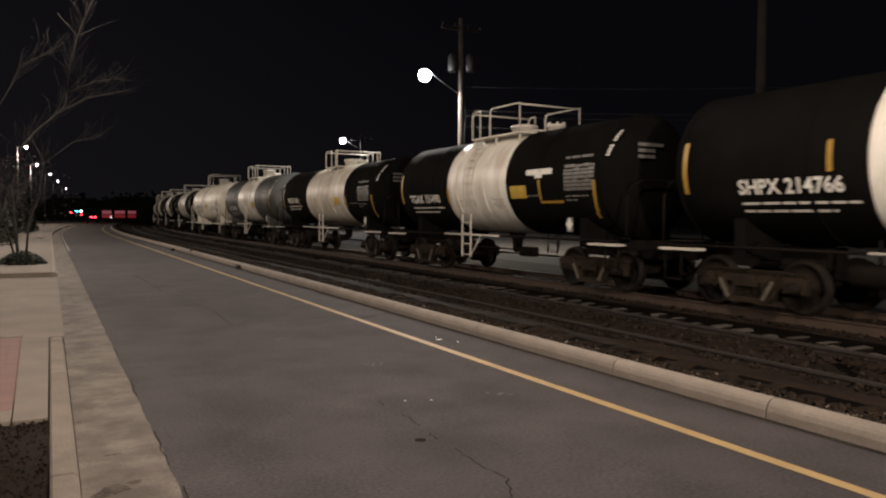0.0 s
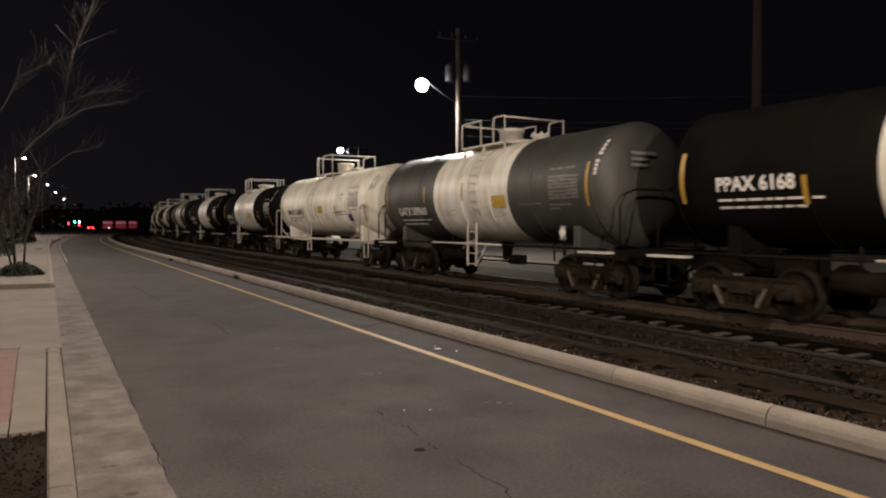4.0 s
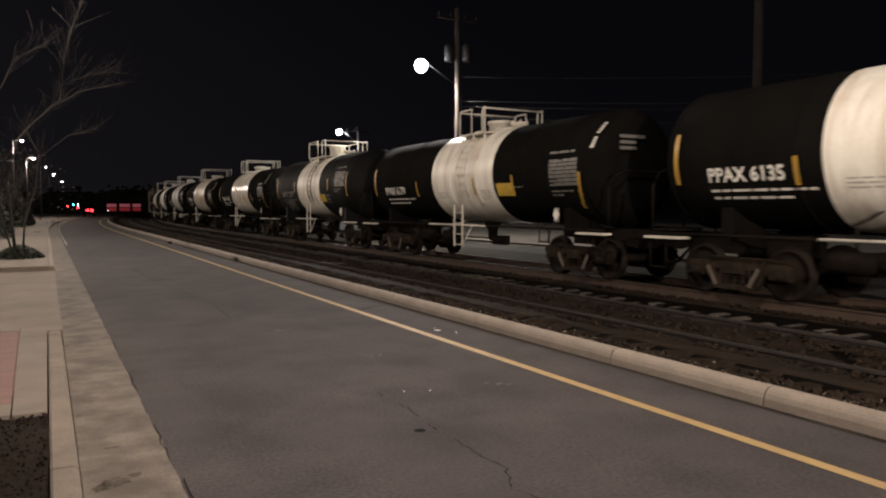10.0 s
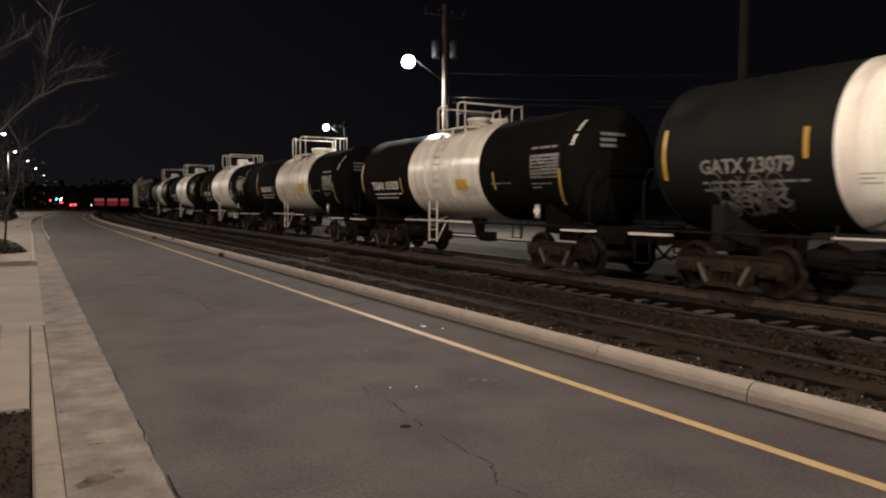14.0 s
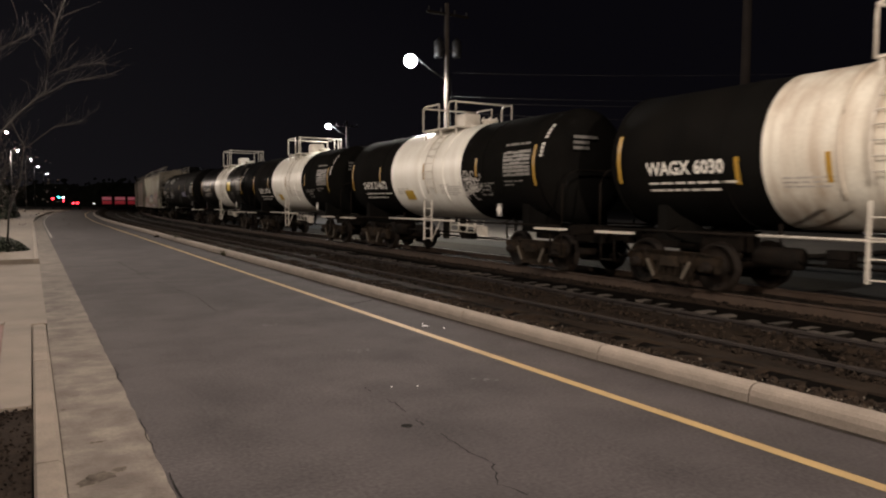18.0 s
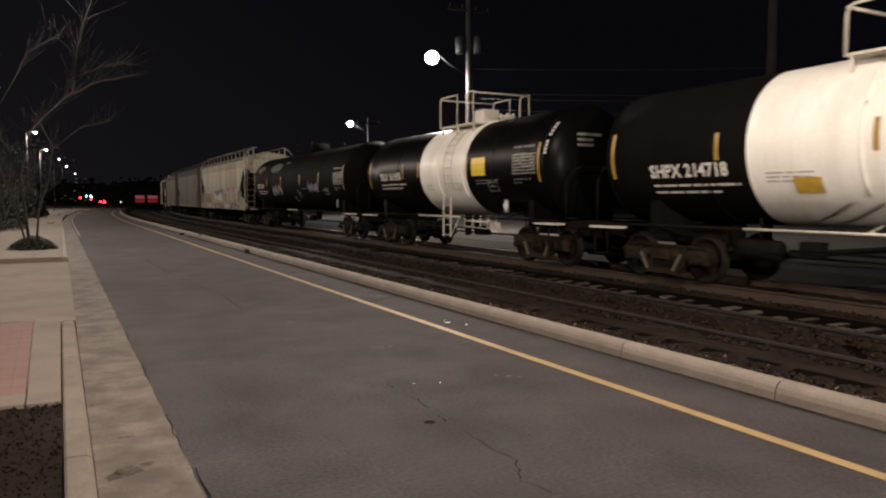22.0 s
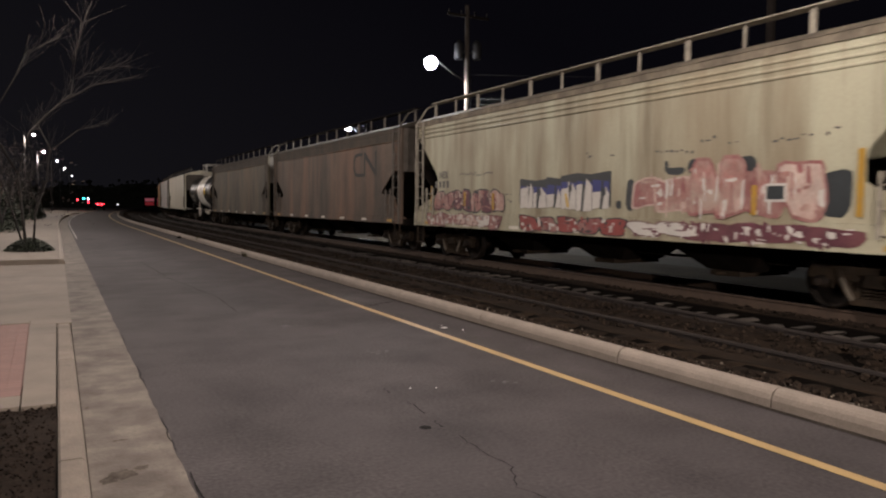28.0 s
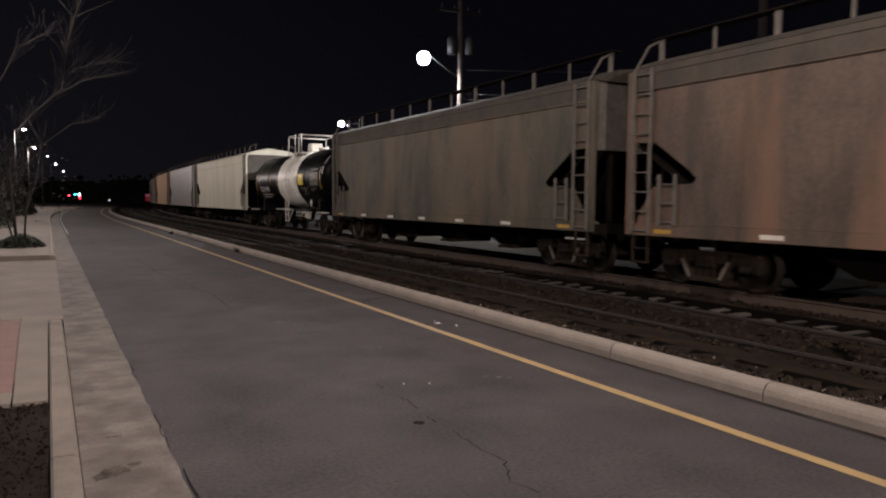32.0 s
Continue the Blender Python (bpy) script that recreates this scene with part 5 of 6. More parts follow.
for pts in ([(-4.66, 2.66), (-4.8, 2.66), (-4.8, 3.58), (-4.66, 3.58)], [(-4.8, 3.58), (-4.8, 3.34), (-5.74, 2.66), (-5.74, 2.9)], [(-5.74, 2.66), (-5.88, 2.66), (-5.88, 3.58), (-5.74, 3.58)]):
    flat_shape(bm, pts, -1.608, 0)
part("faded_emblem", bm, "ghost", car)
hopper(16, "hopper_tan", "tan and brown dust-streaked covered hopper car", top_dark="roof_grime")
banded(17, "TILX 161702", ends="gloss", middle="cleanwhite", band=(-1.7, 1.5), patch="brightyellow", warn=(-2.7, -1.95, -0.27, 0.24), span=(-5.1, 5.75), inner=[2.86, 1.67, -1.54], ladder=-0.48, deck_y=(0.9, -1.23), gate=(-0.22, -0.8), rail_z=4.8, box_dome=True, label="new glossy black tank car with a narrow white band")
hopper(18, "hopper_white", "cream white covered hopper car with clean sides")
hopper(19, "hopper_grey", "light grey covered hopper car with shiny sides")
hopper(20, "hopper_orange", "rust orange covered hopper car")
hopper(21, "hopper_brown", "brown covered hopper car in the dark")
hopper(22, "hopper_white", "pale covered hopper car in the dark")


# ---- ground, road and tracks ----
def strip(name, x0, x1, z, material, y0=-30.0, y1=320.0, step=4.0, z1=None, kind="structure", label="", category="", thick=0.0, parent=None):
    """A sheet along the road that swings with it."""
    bm = bmesh.new()
    n = int((y1 - y0) / step)
    rows = []
    for i in range(n + 1):
        y = y0 + (y1 - y0) * i / n
        rows.append([bm.verts.new((x + bend(y), y, q)) for x, q in ((x0, z), (x1, z if z1 is None else z1))])
    for a, b in zip(rows, rows[1:]):
        bm.faces.new((a[0], a[1], b[1], b[0]))
    if thick:
        r = bmesh.ops.extrude_face_region(bm, geom=bm.faces[:])
        for v in r["geom"]:
            if isinstance(v, bmesh.types.BMVert):
                v.co.z -= thick
        bmesh.ops.recalc_face_normals(bm, faces=bm.faces)
    me = finish(bm, name, material)
    ob = put(name, me, parent)
    return tagged(ob, label, category, "", kind)


bm = bmesh.new()
vs = [bm.verts.new(p) for p in ((-600, -300, -0.42), (900, -300, -0.42), (900, 1500, -0.42), (-600, 1500, -0.42))]
bm.faces.new(vs)
tagged(put("ground", finish(bm, "ground", "verge")), "dark grass and soil ground", "ground", "", "structure")
road = strip("road", 0.61, 4.86, 0.0, "asphalt", thick=0.3, label="worn grey asphalt road with fine cracks", category="road")
strip("yellow_line", 3.98, 4.08, 0.004, "yellow_line", step=3.0, label="solid yellow painted edge line", category="road marking")
strip("curb_dirt", 4.775, 4.84, 0.004, "curbdirt", y1=60.0, step=3.0, label="narrow dark strip along the foot of the curb", category="dirt")
strip("white_line", 0.69, 0.745, 0.004, "white_line", y0=34, label="thin white painted edge line", category="road marking")


# track bed with lumpy soil
def bed(name, x0, x1, y0, y1, nx, ny, z, material, rough, label, category, crown=None):
    bm = bmesh.new()
    rows = []
    for j in range(ny + 1):
        y = y0 + (y1 - y0) * (j / ny) ** 1.6
        row = []
        for i in range(nx + 1):
            x = x0 + (x1 - x0) * i / nx
            h = noise.noise(Vector((x * 1.7, y * 1.1, 0))) * rough + noise.noise(Vector((x * 6, y * 5, 3))) * rough * 0.5
            if crown and 5.45 < x < 6.14:
                # hollows beside the ends of the buried ties
                h -= 0.5 * max(0.0, math.sin(12.32 * y + 2 * noise.noise(Vector((y * 0.8, 0, 9))) + 3 * (x - 5.75)) + 0.25) * min(1.0, (x - 5.45) / 0.12, (6.14 - x) / 0.08)
            if crown and 7.6 < x < 8.8:
                # clods and holes between the rails of the old track
                h -= 0.3 * max(0.0, noise.noise(Vector((x * 3.1, y * 2.6, 5))) - 0.08)
            row.append(bm.verts.new((x + bend(y), y, (crown(x) if crown else z) + h * (1 + (0.6 * math.exp(-((x - 5.3) / 0.3) ** 2) if crown else 0)))))
        rows.append(row)
    for a, b in zip(rows, rows[1:]):
        for i in range(nx):
            bm.faces.new((a[i], a[i + 1], b[i + 1], b[i]))
    return tagged(put(name, finish(bm, name, material, True)), label, category, "", "structure")


def crown(x):
    pts = [(4.95, 0.1), (5.3, 0.05), (5.6, 0.02), (6.0, -0.01), (6.6, -0.09), (7.0, -0.15), (7.4, -0.21), (8.8, -0.21), (9.2, -0.24), (9.7, -0.31), (9.98, -0.35), (10.06, -0.62), (10.7, -0.62), (10.76, -0.29), (11.3, -0.25), (12.8, -0.21), (14.0, -0.3), (15.5, -0.36)]
    for (a, p), (b, q) in zip(pts, pts[1:]):
        if x <= b:
            return p + (q - p) * max(0, (x - a)) / (b - a)
    return pts[-1][1]


bed("track_bed", 4.98, 15.5, -6, 300, 150, 1300, -0.2, "soil", 0.04, "brown soil and ballast of the track bed", "track bed", crown)
strip("parking_lot", 19.5, 60.0, -0.22, "lot", y0=16.0, thick=0.15, label="pale lit asphalt lot beyond the tracks", category="pavement")
strip("gravel_path", 14.6, 17.2, -0.33, "path", y0=9.5, z1=-0.29, label="worn gravel path beyond the tracks", category="path")
strip("verge", 15.4, 19.5, -0.36, "verge", z1=-0.24, label="grass verge beyond the tracks", category="verge")

def worn_tie(seed):
    """A sleeper with chipped, slightly rounded ends."""
    bm = box(bmesh.new(), -1.72, 1.72, -0.095, 0.095, -0.2, 0.0)
    bmesh.ops.bevel(bm, geom=[e for e in bm.edges if max(v.co.z for v in e.verts) > -0.01], offset=0.018, segments=1, affect="EDGES")
    rnd = random.Random(seed)
    for v in bm.verts:
        # split and rotted at the ends
        if abs(v.co.x) > 1.5 and v.co.z > -0.1:
            v.co += Vector((-math.copysign(rnd.uniform(0.0, 0.1), v.co.x), rnd.uniform(-0.025, 0.025), rnd.uniform(-0.025, 0.0)))
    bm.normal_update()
    # upward faces pale, all others near-black as painted shade of the gaps
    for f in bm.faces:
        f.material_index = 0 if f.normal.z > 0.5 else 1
    return bm


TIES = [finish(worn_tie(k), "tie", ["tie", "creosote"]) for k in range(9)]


def track(xc, label, y_end, shiny):
    holder = thing("railway_track", pose(xc, 0, 0), label, "railway track", "", "structure")
    for s in (-1, 1):
        bm = bmesh.new()
        x = s * 0.753
        prof = [(-0.07, -0.185), (0.07, -0.185), (0.07, -0.172), (0.012, -0.158), (0.012, -0.045), (0.036, -0.035), (0.036, -0.004), (-0.036, -0.004), (-0.036, -0.035), (-0.012, -0.045), (-0.012, -0.158), (-0.07, -0.172)]
        prof = [(a, b if b > -0.1 or not shiny else b - 0.085) for a, b in prof]
        ys = [-8 + 4 * i for i in range(78)]
        rings = [[bm.verts.new((x + a + bend(y), y, RAIL_TOP - (0 if shiny else 0.062) + b)) for a, b in prof] for y in ys]
        for a, b in zip(rings, rings[1:]):
            for i in range(len(prof)):
                j = (i + 1) % len(prof)
                bm.faces.new((a[i], a[j], b[j], b[i]))
        bmesh.ops.recalc_face_normals(bm, faces=bm.faces)
        rail = part("rail", bm, "rail" if shiny else "old_rail", holder)
        bm = bmesh.new()
        rows = [[bm.verts.new((x + a + bend(y), y, RAIL_TOP - (0 if shiny else 0.062) - 0.0005)) for a in (-0.026, 0.026)] for y in ys]
        for a, b in zip(rows, rows[1:]):
            bm.faces.new((a[0], a[1], b[1], b[0]))
        part("running_surface", bm, "railhead" if shiny else "old_rail", rail)
    n = 0
    y = -3.0
    while y < y_end:
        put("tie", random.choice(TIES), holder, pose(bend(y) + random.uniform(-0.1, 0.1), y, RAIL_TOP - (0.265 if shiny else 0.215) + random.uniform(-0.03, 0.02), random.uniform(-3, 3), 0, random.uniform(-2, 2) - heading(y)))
        y += 0.51 + random.uniform(-0.03, 0.03)
    return holder


track(8.2, "rusty little-used railway track half buried in soil", 100, False)
track(TRACK_X, "railway track with bright worn rails", 100, True)


# loose ballast: crushed stone between and beside the ties
def pebbles(name, count, place, size, material, label):
    verts, faces = [], []
    base = [(1, 0, 0), (-1, 0, 0), (0, 1, 0), (0, -1, 0), (0, 0, 1), (0, 0, -1)]
    tri = [(0, 2, 4), (2, 1, 4), (1, 3, 4), (3, 0, 4), (2, 0, 5), (1, 2, 5), (3, 1, 5), (0, 3, 5)]
    rnd = random.Random(7)
    for _ in range(count):
        x, y, z = place(rnd)
        s = size * rnd.uniform(0.5, 1.3)
        e = Euler((rnd.uniform(0, 6), rnd.uniform(0, 6), rnd.uniform(0, 6))).to_matrix()
        k = len(verts)
        for v in base:
            p = e @ Vector((v[0] * rnd.uniform(0.7, 1.2), v[1] * rnd.uniform(0.7, 1.2), v[2] * rnd.uniform(0.5, 0.9))) * s
            verts.append((x + p.x, y + p.y, z + p.z * 0.8))
        faces += [tuple(k + i for i in f) for f in tri]
    me = bpy.data.meshes.new(name)
    me.from_pydata(verts, [], faces)
    me.materials.append(M[material])
    return tagged(put(name, me), label, "ballast", "", "stuff")


def near_y(rnd, y0, y1):
    return y0 + (y1 - y0) * rnd.random() ** 1.7


def ballast_place(rnd):
    y = near_y(rnd, 2, 60)
    x = rnd.choice((rnd.uniform(5.2, 5.6), rnd.uniform(6.8, 10.0), rnd.uniform(6.8, 10.0), rnd.uniform(10.85, 11.6), rnd.uniform(11.3, 14.0)))
    return x + bend(y), y, crown(x) + 0.015


def edge_place(rnd):
    y = near_y(rnd, 1, 50)
    x = 5.02 + abs(rnd.gauss(0, 0.22))
    return x + bend(y), y, crown(x) + 0.01


pebbles("ballast", 14000, ballast_place, 0.04, "stone", "grey-brown crushed ballast stones")
pebbles("gravel", 6000, edge_place, 0.02, "pebble", "fine gravel washed against the curb")

# far curb: cast lengths with open joints
CURB_JOINTS = [-4.0, -1.3, 0.9, 3.59, 5.32, 7.93, 10.49] + [10.49 + 2.75 * i for i in range(1, 36)]
curb = thing("curb", pose(0, 0, 0), "pale concrete curb between road and tracks", "curb", "", "structure")


def curb_mesh(length, w=0.17, h=0.15, depth=0.2):
    bm = bmesh.new()
    pr = [(0.0, -depth), (w, -depth), (w, h - 0.012), (w - 0.02, h), (0.1, h), (0.07, h - 0.006), (0.045, h - 0.022), (0.028, h - 0.045), (0.014, h - 0.085)]
    lo, hi = [bm.verts.new((a, 0.006, b)) for a, b in pr], [bm.verts.new((a, length - 0.006, b)) for a, b in pr]
    bm.faces.new(lo), bm.faces.new(hi[::-1])
    for i in range(len(pr)):
        bm.faces.new((lo[i], hi[i], hi[(i + 1) % len(pr)], lo[(i + 1) % len(pr)]))
    bmesh.ops.recalc_face_normals(bm, faces=bm.faces)
    me = finish(bm, "curb_stone", "curb")
    return me


for y0, y1 in zip(CURB_JOINTS, CURB_JOINTS[1:]):
    put("curb_stone", curb_mesh(y1 - y0), curb, pose(4.83 + bend(y0), y0, 0, 0, 0, -heading((y0 + y1) / 2)))

# near side: gutter, curb, planting bed, paving, brick field, raised walk with planter
gutter = thing("gutter", pose(0, 0, 0), "stained concrete gutter along the road", "gutter", "", "structure")
GUT = [-6.0, -1.5, 3.0, 9.1, 12.2, 15.3, 18.4, 21.5] + [21.5 + 3.05 * i for i in range(1, 30)]
for y0, y1 in zip(GUT, GUT[1:]):
    bm = bmesh.new()
    n = 40 if y1 < 22 else 4
    ys = [y0 + 0.004 + (y1 - y0 - 0.008) * i / n for i in range(n + 1)]
    rows = [[bm.verts.new((x + bend(y), y, z)) for x, z in ((0.133, -0.15), (0.133, 0.0), (0.3, 0.004), (0.62 + 0.018 * noise.noise(Vector((y * 2.3, 0, 0))) + 0.012 * noise.noise(Vector((y * 9, 0, 0))), 0.009), (0.615, -0.15))] for y in ys]
    for a, b in zip(rows, rows[1:]):
        for i in range(4):
            bm.faces.new((a[i], a[i + 1], b[i + 1], b[i]))
    part("gutter_slab", bm, "gutter", gutter)

near_curb = thing("curb", pose(0, 0, 0), "pale concrete curb sinking to the drive", "curb", "", "structure")
NJ = [-6.0, -2.0, 1.0, 4.4, 7.45, 10.15]
for y0, y1 in zip(NJ, NJ[1:]):
    bm = bmesh.new()
    hs = [0.12 if y < 5 else 0.085 if y < 8 else 0.012 for y in (y0, y1)]
    rows = []
    for y, h in ((y0 + 0.007, hs[0]), (y1 - 0.007, hs[1])):
        rows.append([bm.verts.new((x, y, z)) for x, z in ((0.125, -0.2), (0.12, h - 0.025), (0.095, h), (-0.008, h), (-0.022, h - 0.01), (-0.022, -0.2))])
    for i in range(5):
        bm.faces.new((rows[0][i], rows[1][i], rows[1][i + 1], rows[0][i + 1]))
    bm.faces.new(rows[0]), bm.faces.new(rows[1][::-1])
    bmesh.ops.recalc_face_normals(bm, faces=bm.faces)
    part("curb_stone", bm, "near_curb", near_curb)

bed("planting_bed", -4.0, -0.026, -4, 5.75, 60, 60, 0.085, "mulch", 0.03, "dark mulched planting bed", "planting bed")
pebbles("mulch_chips", 20000, lambda r: (r.uniform(-3.9, -0.04), r.uniform(-3.9, 5.72), 0.1), 0.012, "mulch", "dark bark mulch chips")
strip("plaza", -40.0, 0.0, -0.03, "concrete", y1=260.0, thick=0.2, label="pale concrete plaza behind the walk", category="pavement")
paving = thing("pavement", pose(0, 0, 0), "pale buff concrete pavement slabs", "pavement", "", "structure")


def slab(x0, x1, y0, y1, z, material="concrete", name="paving_slab", parent=paving, z1=None, depth=0.2, x_far=None):
    bm = bmesh.new()
    g = 0.004
    pts = [(x0 + g, y0 + g, z), (x1 - g, y0 + g, z), (x1 - g, y1 - g, z if z1 is None else z1), ((x0 if x_far is None else x_far) + g, y1 - g, z if z1 is None else z1)]
    hi = [bm.verts.new(p) for p in pts]
    lo = [bm.verts.new((p[0], p[1], p[2] - depth)) for p in pts]
    bm.faces.new(hi)
    for i in range(4):
        bm.faces.new((lo[i], lo[(i + 1) % 4], hi[(i + 1) % 4], hi[i]))
    return part(name, bm, material, parent)


# strip round the brick field, falling towards the drive
slab(-0.255, -0.03, 5.75, 9.3, 0.105, z1=0.035, x_far=-0.315)
slab(-0.315, -0.03, 9.3, 10.2, 0.035, z1=0.012, x_far=-0.33)
slab(-0.33, 0.142, 10.2, 10.6, 0.012, z1=0.006)
slab(-4.0, -0.26, 5.75, 6.12, 0.11, z1=0.103)
for y0, y1 in ((10.6, 13.6), (13.6, 16.8), (16.8, 20.1)):
    for x0, x1 in ((-6.4, -3.2), (-3.2, 0.142)):
        slab(x0, x1, y0, y1, 0.004)
slab(-6.4, -4.0, 5.75, 10.6, 0.05)
bricks = thing("brick_field", pose(0, 0, 0), "red brick paver field in the pavement", "pavement", "", "structure")
HALF = finish(box(bmesh.new(), -0.048, 0.048, -0.047, 0.047, -0.06, 0.0), "brick", "paver")
BR = finish(box(bmesh.new(), -0.098, 0.098, -0.047, 0.047, -0.06, 0.0), "brick", "paver")
for j in range(42):
    y = 6.17 + 0.1 * j
    lean = 0.07 * (10.4 - y) / 4.2
    for i in range(9):
        x = -0.44 - 0.2 * i - (0.1 if j % 2 else 0)
        if y < 10.35 and x > -2.1:
            if j % 2 and not i:
                put("brick", HALF, bricks, pose(-0.39 + lean, y, 0.098 - 0.022 * (y - 6.4), -1.26, 0, 0))
            put("brick", BR, bricks, pose(x + lean, y, 0.098 - 0.022 * (y - 6.4), -1.26, 0, 0))
slab(-2.3, -0.265, 6.12, 10.4, 0.092, z1=0.0, x_far=-0.335, material="joint_sand", name="joint_sand", parent=bricks)
slab(-4.0, -0.33, 10.4, 10.6, 0.01)
# raised walk beyond the drive, with its curb return
for y0, y1 in [(20.1 + 3.2 * i, 23.3 + 3.2 * i) for i in range(22)]:
    for x0, x1 in ((-6.4, -3.2), (-3.2, 0.02)):
        slab(x0 + bend((y0 + y1) / 2), x1 + bend((y0 + y1) / 2), y0, y1, 0.12)
for i in range(30):
    y0 = 20.1 + 3.05 * i
    put("curb_stone", curb_mesh(3.05, 0.15, 0.125), near_curb, pose(0.17 + bend(y0), y0 + 3.05, 0, 0, 0, 180 - heading(y0 + 1.5)))


def filler(x0, x1, y0, y1, z):
    bm = bmesh.new()
    box(bm, x0, x1, y0, y1, z - 0.05, z)
    return tagged(put("joint_filler", finish(bm, "joint_filler", "stain")), "dark open joint beside the concrete curb", "joint", "", "structure")


filler(0.122, 0.137, -5, 9.15, -0.012)
filler(-0.038, -0.018, 5.75, 10.1, -0.02)


# near-black sheets that put shade into the hollows by ties and old rails
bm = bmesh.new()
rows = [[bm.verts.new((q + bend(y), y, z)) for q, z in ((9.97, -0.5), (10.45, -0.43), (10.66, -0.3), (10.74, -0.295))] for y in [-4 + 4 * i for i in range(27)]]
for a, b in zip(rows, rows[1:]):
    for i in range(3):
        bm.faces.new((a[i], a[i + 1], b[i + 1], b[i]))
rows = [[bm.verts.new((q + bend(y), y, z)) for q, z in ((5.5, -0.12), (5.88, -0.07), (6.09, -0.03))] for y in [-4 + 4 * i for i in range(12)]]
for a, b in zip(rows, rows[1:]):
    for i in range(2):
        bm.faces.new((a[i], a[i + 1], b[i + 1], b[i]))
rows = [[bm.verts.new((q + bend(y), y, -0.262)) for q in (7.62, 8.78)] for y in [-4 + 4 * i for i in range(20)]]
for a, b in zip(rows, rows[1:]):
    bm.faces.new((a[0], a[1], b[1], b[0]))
tagged(put("cinder", finish(bm, "cinder", "cinder")), "near-black sheets standing in for shade in the track bed hollows", "ballast", "", "structure")


# ---- cracks, spots and litter on the road ----
def ribbon(name, pts, w, material, label, category, z=0.002):
    bm = bmesh.new()
    rnd = random.Random(len(pts))
    fine = []
    for (a, b), (c, d) in zip(pts, pts[1:]):
        for k in range(6):
            t = k / 6
            fine.append((a + (c - a) * t + rnd.uniform(-0.012, 0.012), b + (d - b) * t + rnd.uniform(-0.012, 0.012)))
    rows = []
    for (a, b), (c, d) in zip(fine, fine[1:]):
        n = Vector((d - b, a - c)).normalized() * w * rnd.uniform(0.4, 1.3) / 2
        rows.append((bm.verts.new((a + n.x, b + n.y, z)), bm.verts.new((a - n.x, b - n.y, z))))
    for p, q in zip(rows, rows[1:]):
        bm.faces.new((p[1], p[0], q[0], q[1]))
    bmesh.ops.recalc_face_normals(bm, faces=bm.faces)
    return tagged(put(name, finish(bm, name, material)), label, category, "", "structure")


for run_of in ([(0.64, 3.2), (0.632, 3.9), (0.645, 4.4)], [(0.628, 4.6), (0.62, 5.2), (0.632, 5.5)], [(0.63, 6.4), (0.625, 7.0), (0.635, 7.3)], [(0.625, 8.4), (0.63, 9.2)]):
    ribbon("crack", run_of, 0.007, "crack", "dark seam between gutter and asphalt", "crack", 0.0105)
for run_of in ([(2.39, 5.45), (2.37, 5.24)], [(2.4, 5.05), (2.4, 4.9), (2.36, 4.54)], [(2.35, 4.46), (2.33, 4.24)], [(2.35, 4.1), (2.33, 3.81), (2.35, 3.46), (2.2, 3.18), (2.3, 2.9)]):
    ribbon("crack", run_of, 0.009, "crack", "thin broken crack in the asphalt", "crack")
ribbon("crack", [(4.8, 10.45), (4.2, 10.1), (3.95, 10.0)], 0.03, "crack", "thin dark crack from the curb joint", "crack")
ribbon("crack", [(1.9, 20.0), (2.0, 15.5), (2.3, 12.0), (2.2, 9.5)], 0.012, "crack", "thin dark crack along the lane", "crack")
bm = bmesh.new()
bm.faces.new([bm.verts.new((2.23 + 0.042 * math.cos(t), 4.36 + 0.045 * math.sin(t), 0.0015)) for t in (i * math.pi / 8 for i in range(16))])
tagged(put("oil_spot", finish(bm, "oil_spot", "crack")), "small dark oil spot on the asphalt", "stain", "", "structure")


def litter(x, y, w, d, rz):
    bm = bmesh.new()
    box(bm, -w, w, -d, d, 0, 0.004)
    for v in bm.verts:
        v.co.z += 0.01 * noise.noise(v.co * 30) + 0.006
    ob = put("paper_scrap", finish(bm, "paper_scrap", "paper"), None, pose(x, y, 0.0, 0, 0, rz))
    return tagged(ob, "small white scrap of paper on the road", "litter")


litter(4.27, 7.85, 0.04, 0.025, 20)
litter(4.4, 7.6, 0.012, 0.01, 60)
for x, y, w, d in ((4.31, 8.0, 0.006, 0.006), (2.59, 5.35, 0.004, 0.004), (2.79, 5.26, 0.005, 0.003)):
    litter(x, y, w, d, 15)

def smear(x, y, w, d, material, name, label, n=7, seed=1):
    """A ragged stain of overlapping flecks."""
    rnd = random.Random(seed)
    bm = bmesh.new()
    for k in range(n):
        a, b = x + rnd.gauss(0, w), y + rnd.gauss(0, d)
        ph = rnd.uniform(0, 6)
        bm.faces.new([bm.verts.new((a + w * rnd.uniform(0.3, 0.6) * math.cos(t), b + d * rnd.uniform(0.3, 0.6) * math.sin(t), 0.0012 + 0.0002 * k)) for t in (i * math.pi / 5 for i in range(10))])
    return tagged(put(name, finish(bm, name, material)), label, "stain", "", "structure")


smear(2.91, 6.85, 0.05, 0.04, "scuff", "scuff_mark", "pale scuff mark on the asphalt", 6, 2)
smear(2.55, 8.83, 0.06, 0.05, "scuff", "scuff_mark", "pale scuff mark on the asphalt", 5, 3)
smear(3.45, 5.2, 0.05, 0.04, "scuff", "scuff_mark", "pale scuff mark on the asphalt", 5, 4)
bm = bmesh.new()
for k in range(5):
    box(bm, 0.02 * k - 0.12, 0.02 * k - 0.02, -0.12 + 0.03 * k, 0.1, 0, 0.05 + 0.01 * k)
tagged(put("debris", finish(bm, "debris", "mulch"), None, pose(4.72, 33.0, 0.0)), "dark lump of debris in the gutter", "debris")


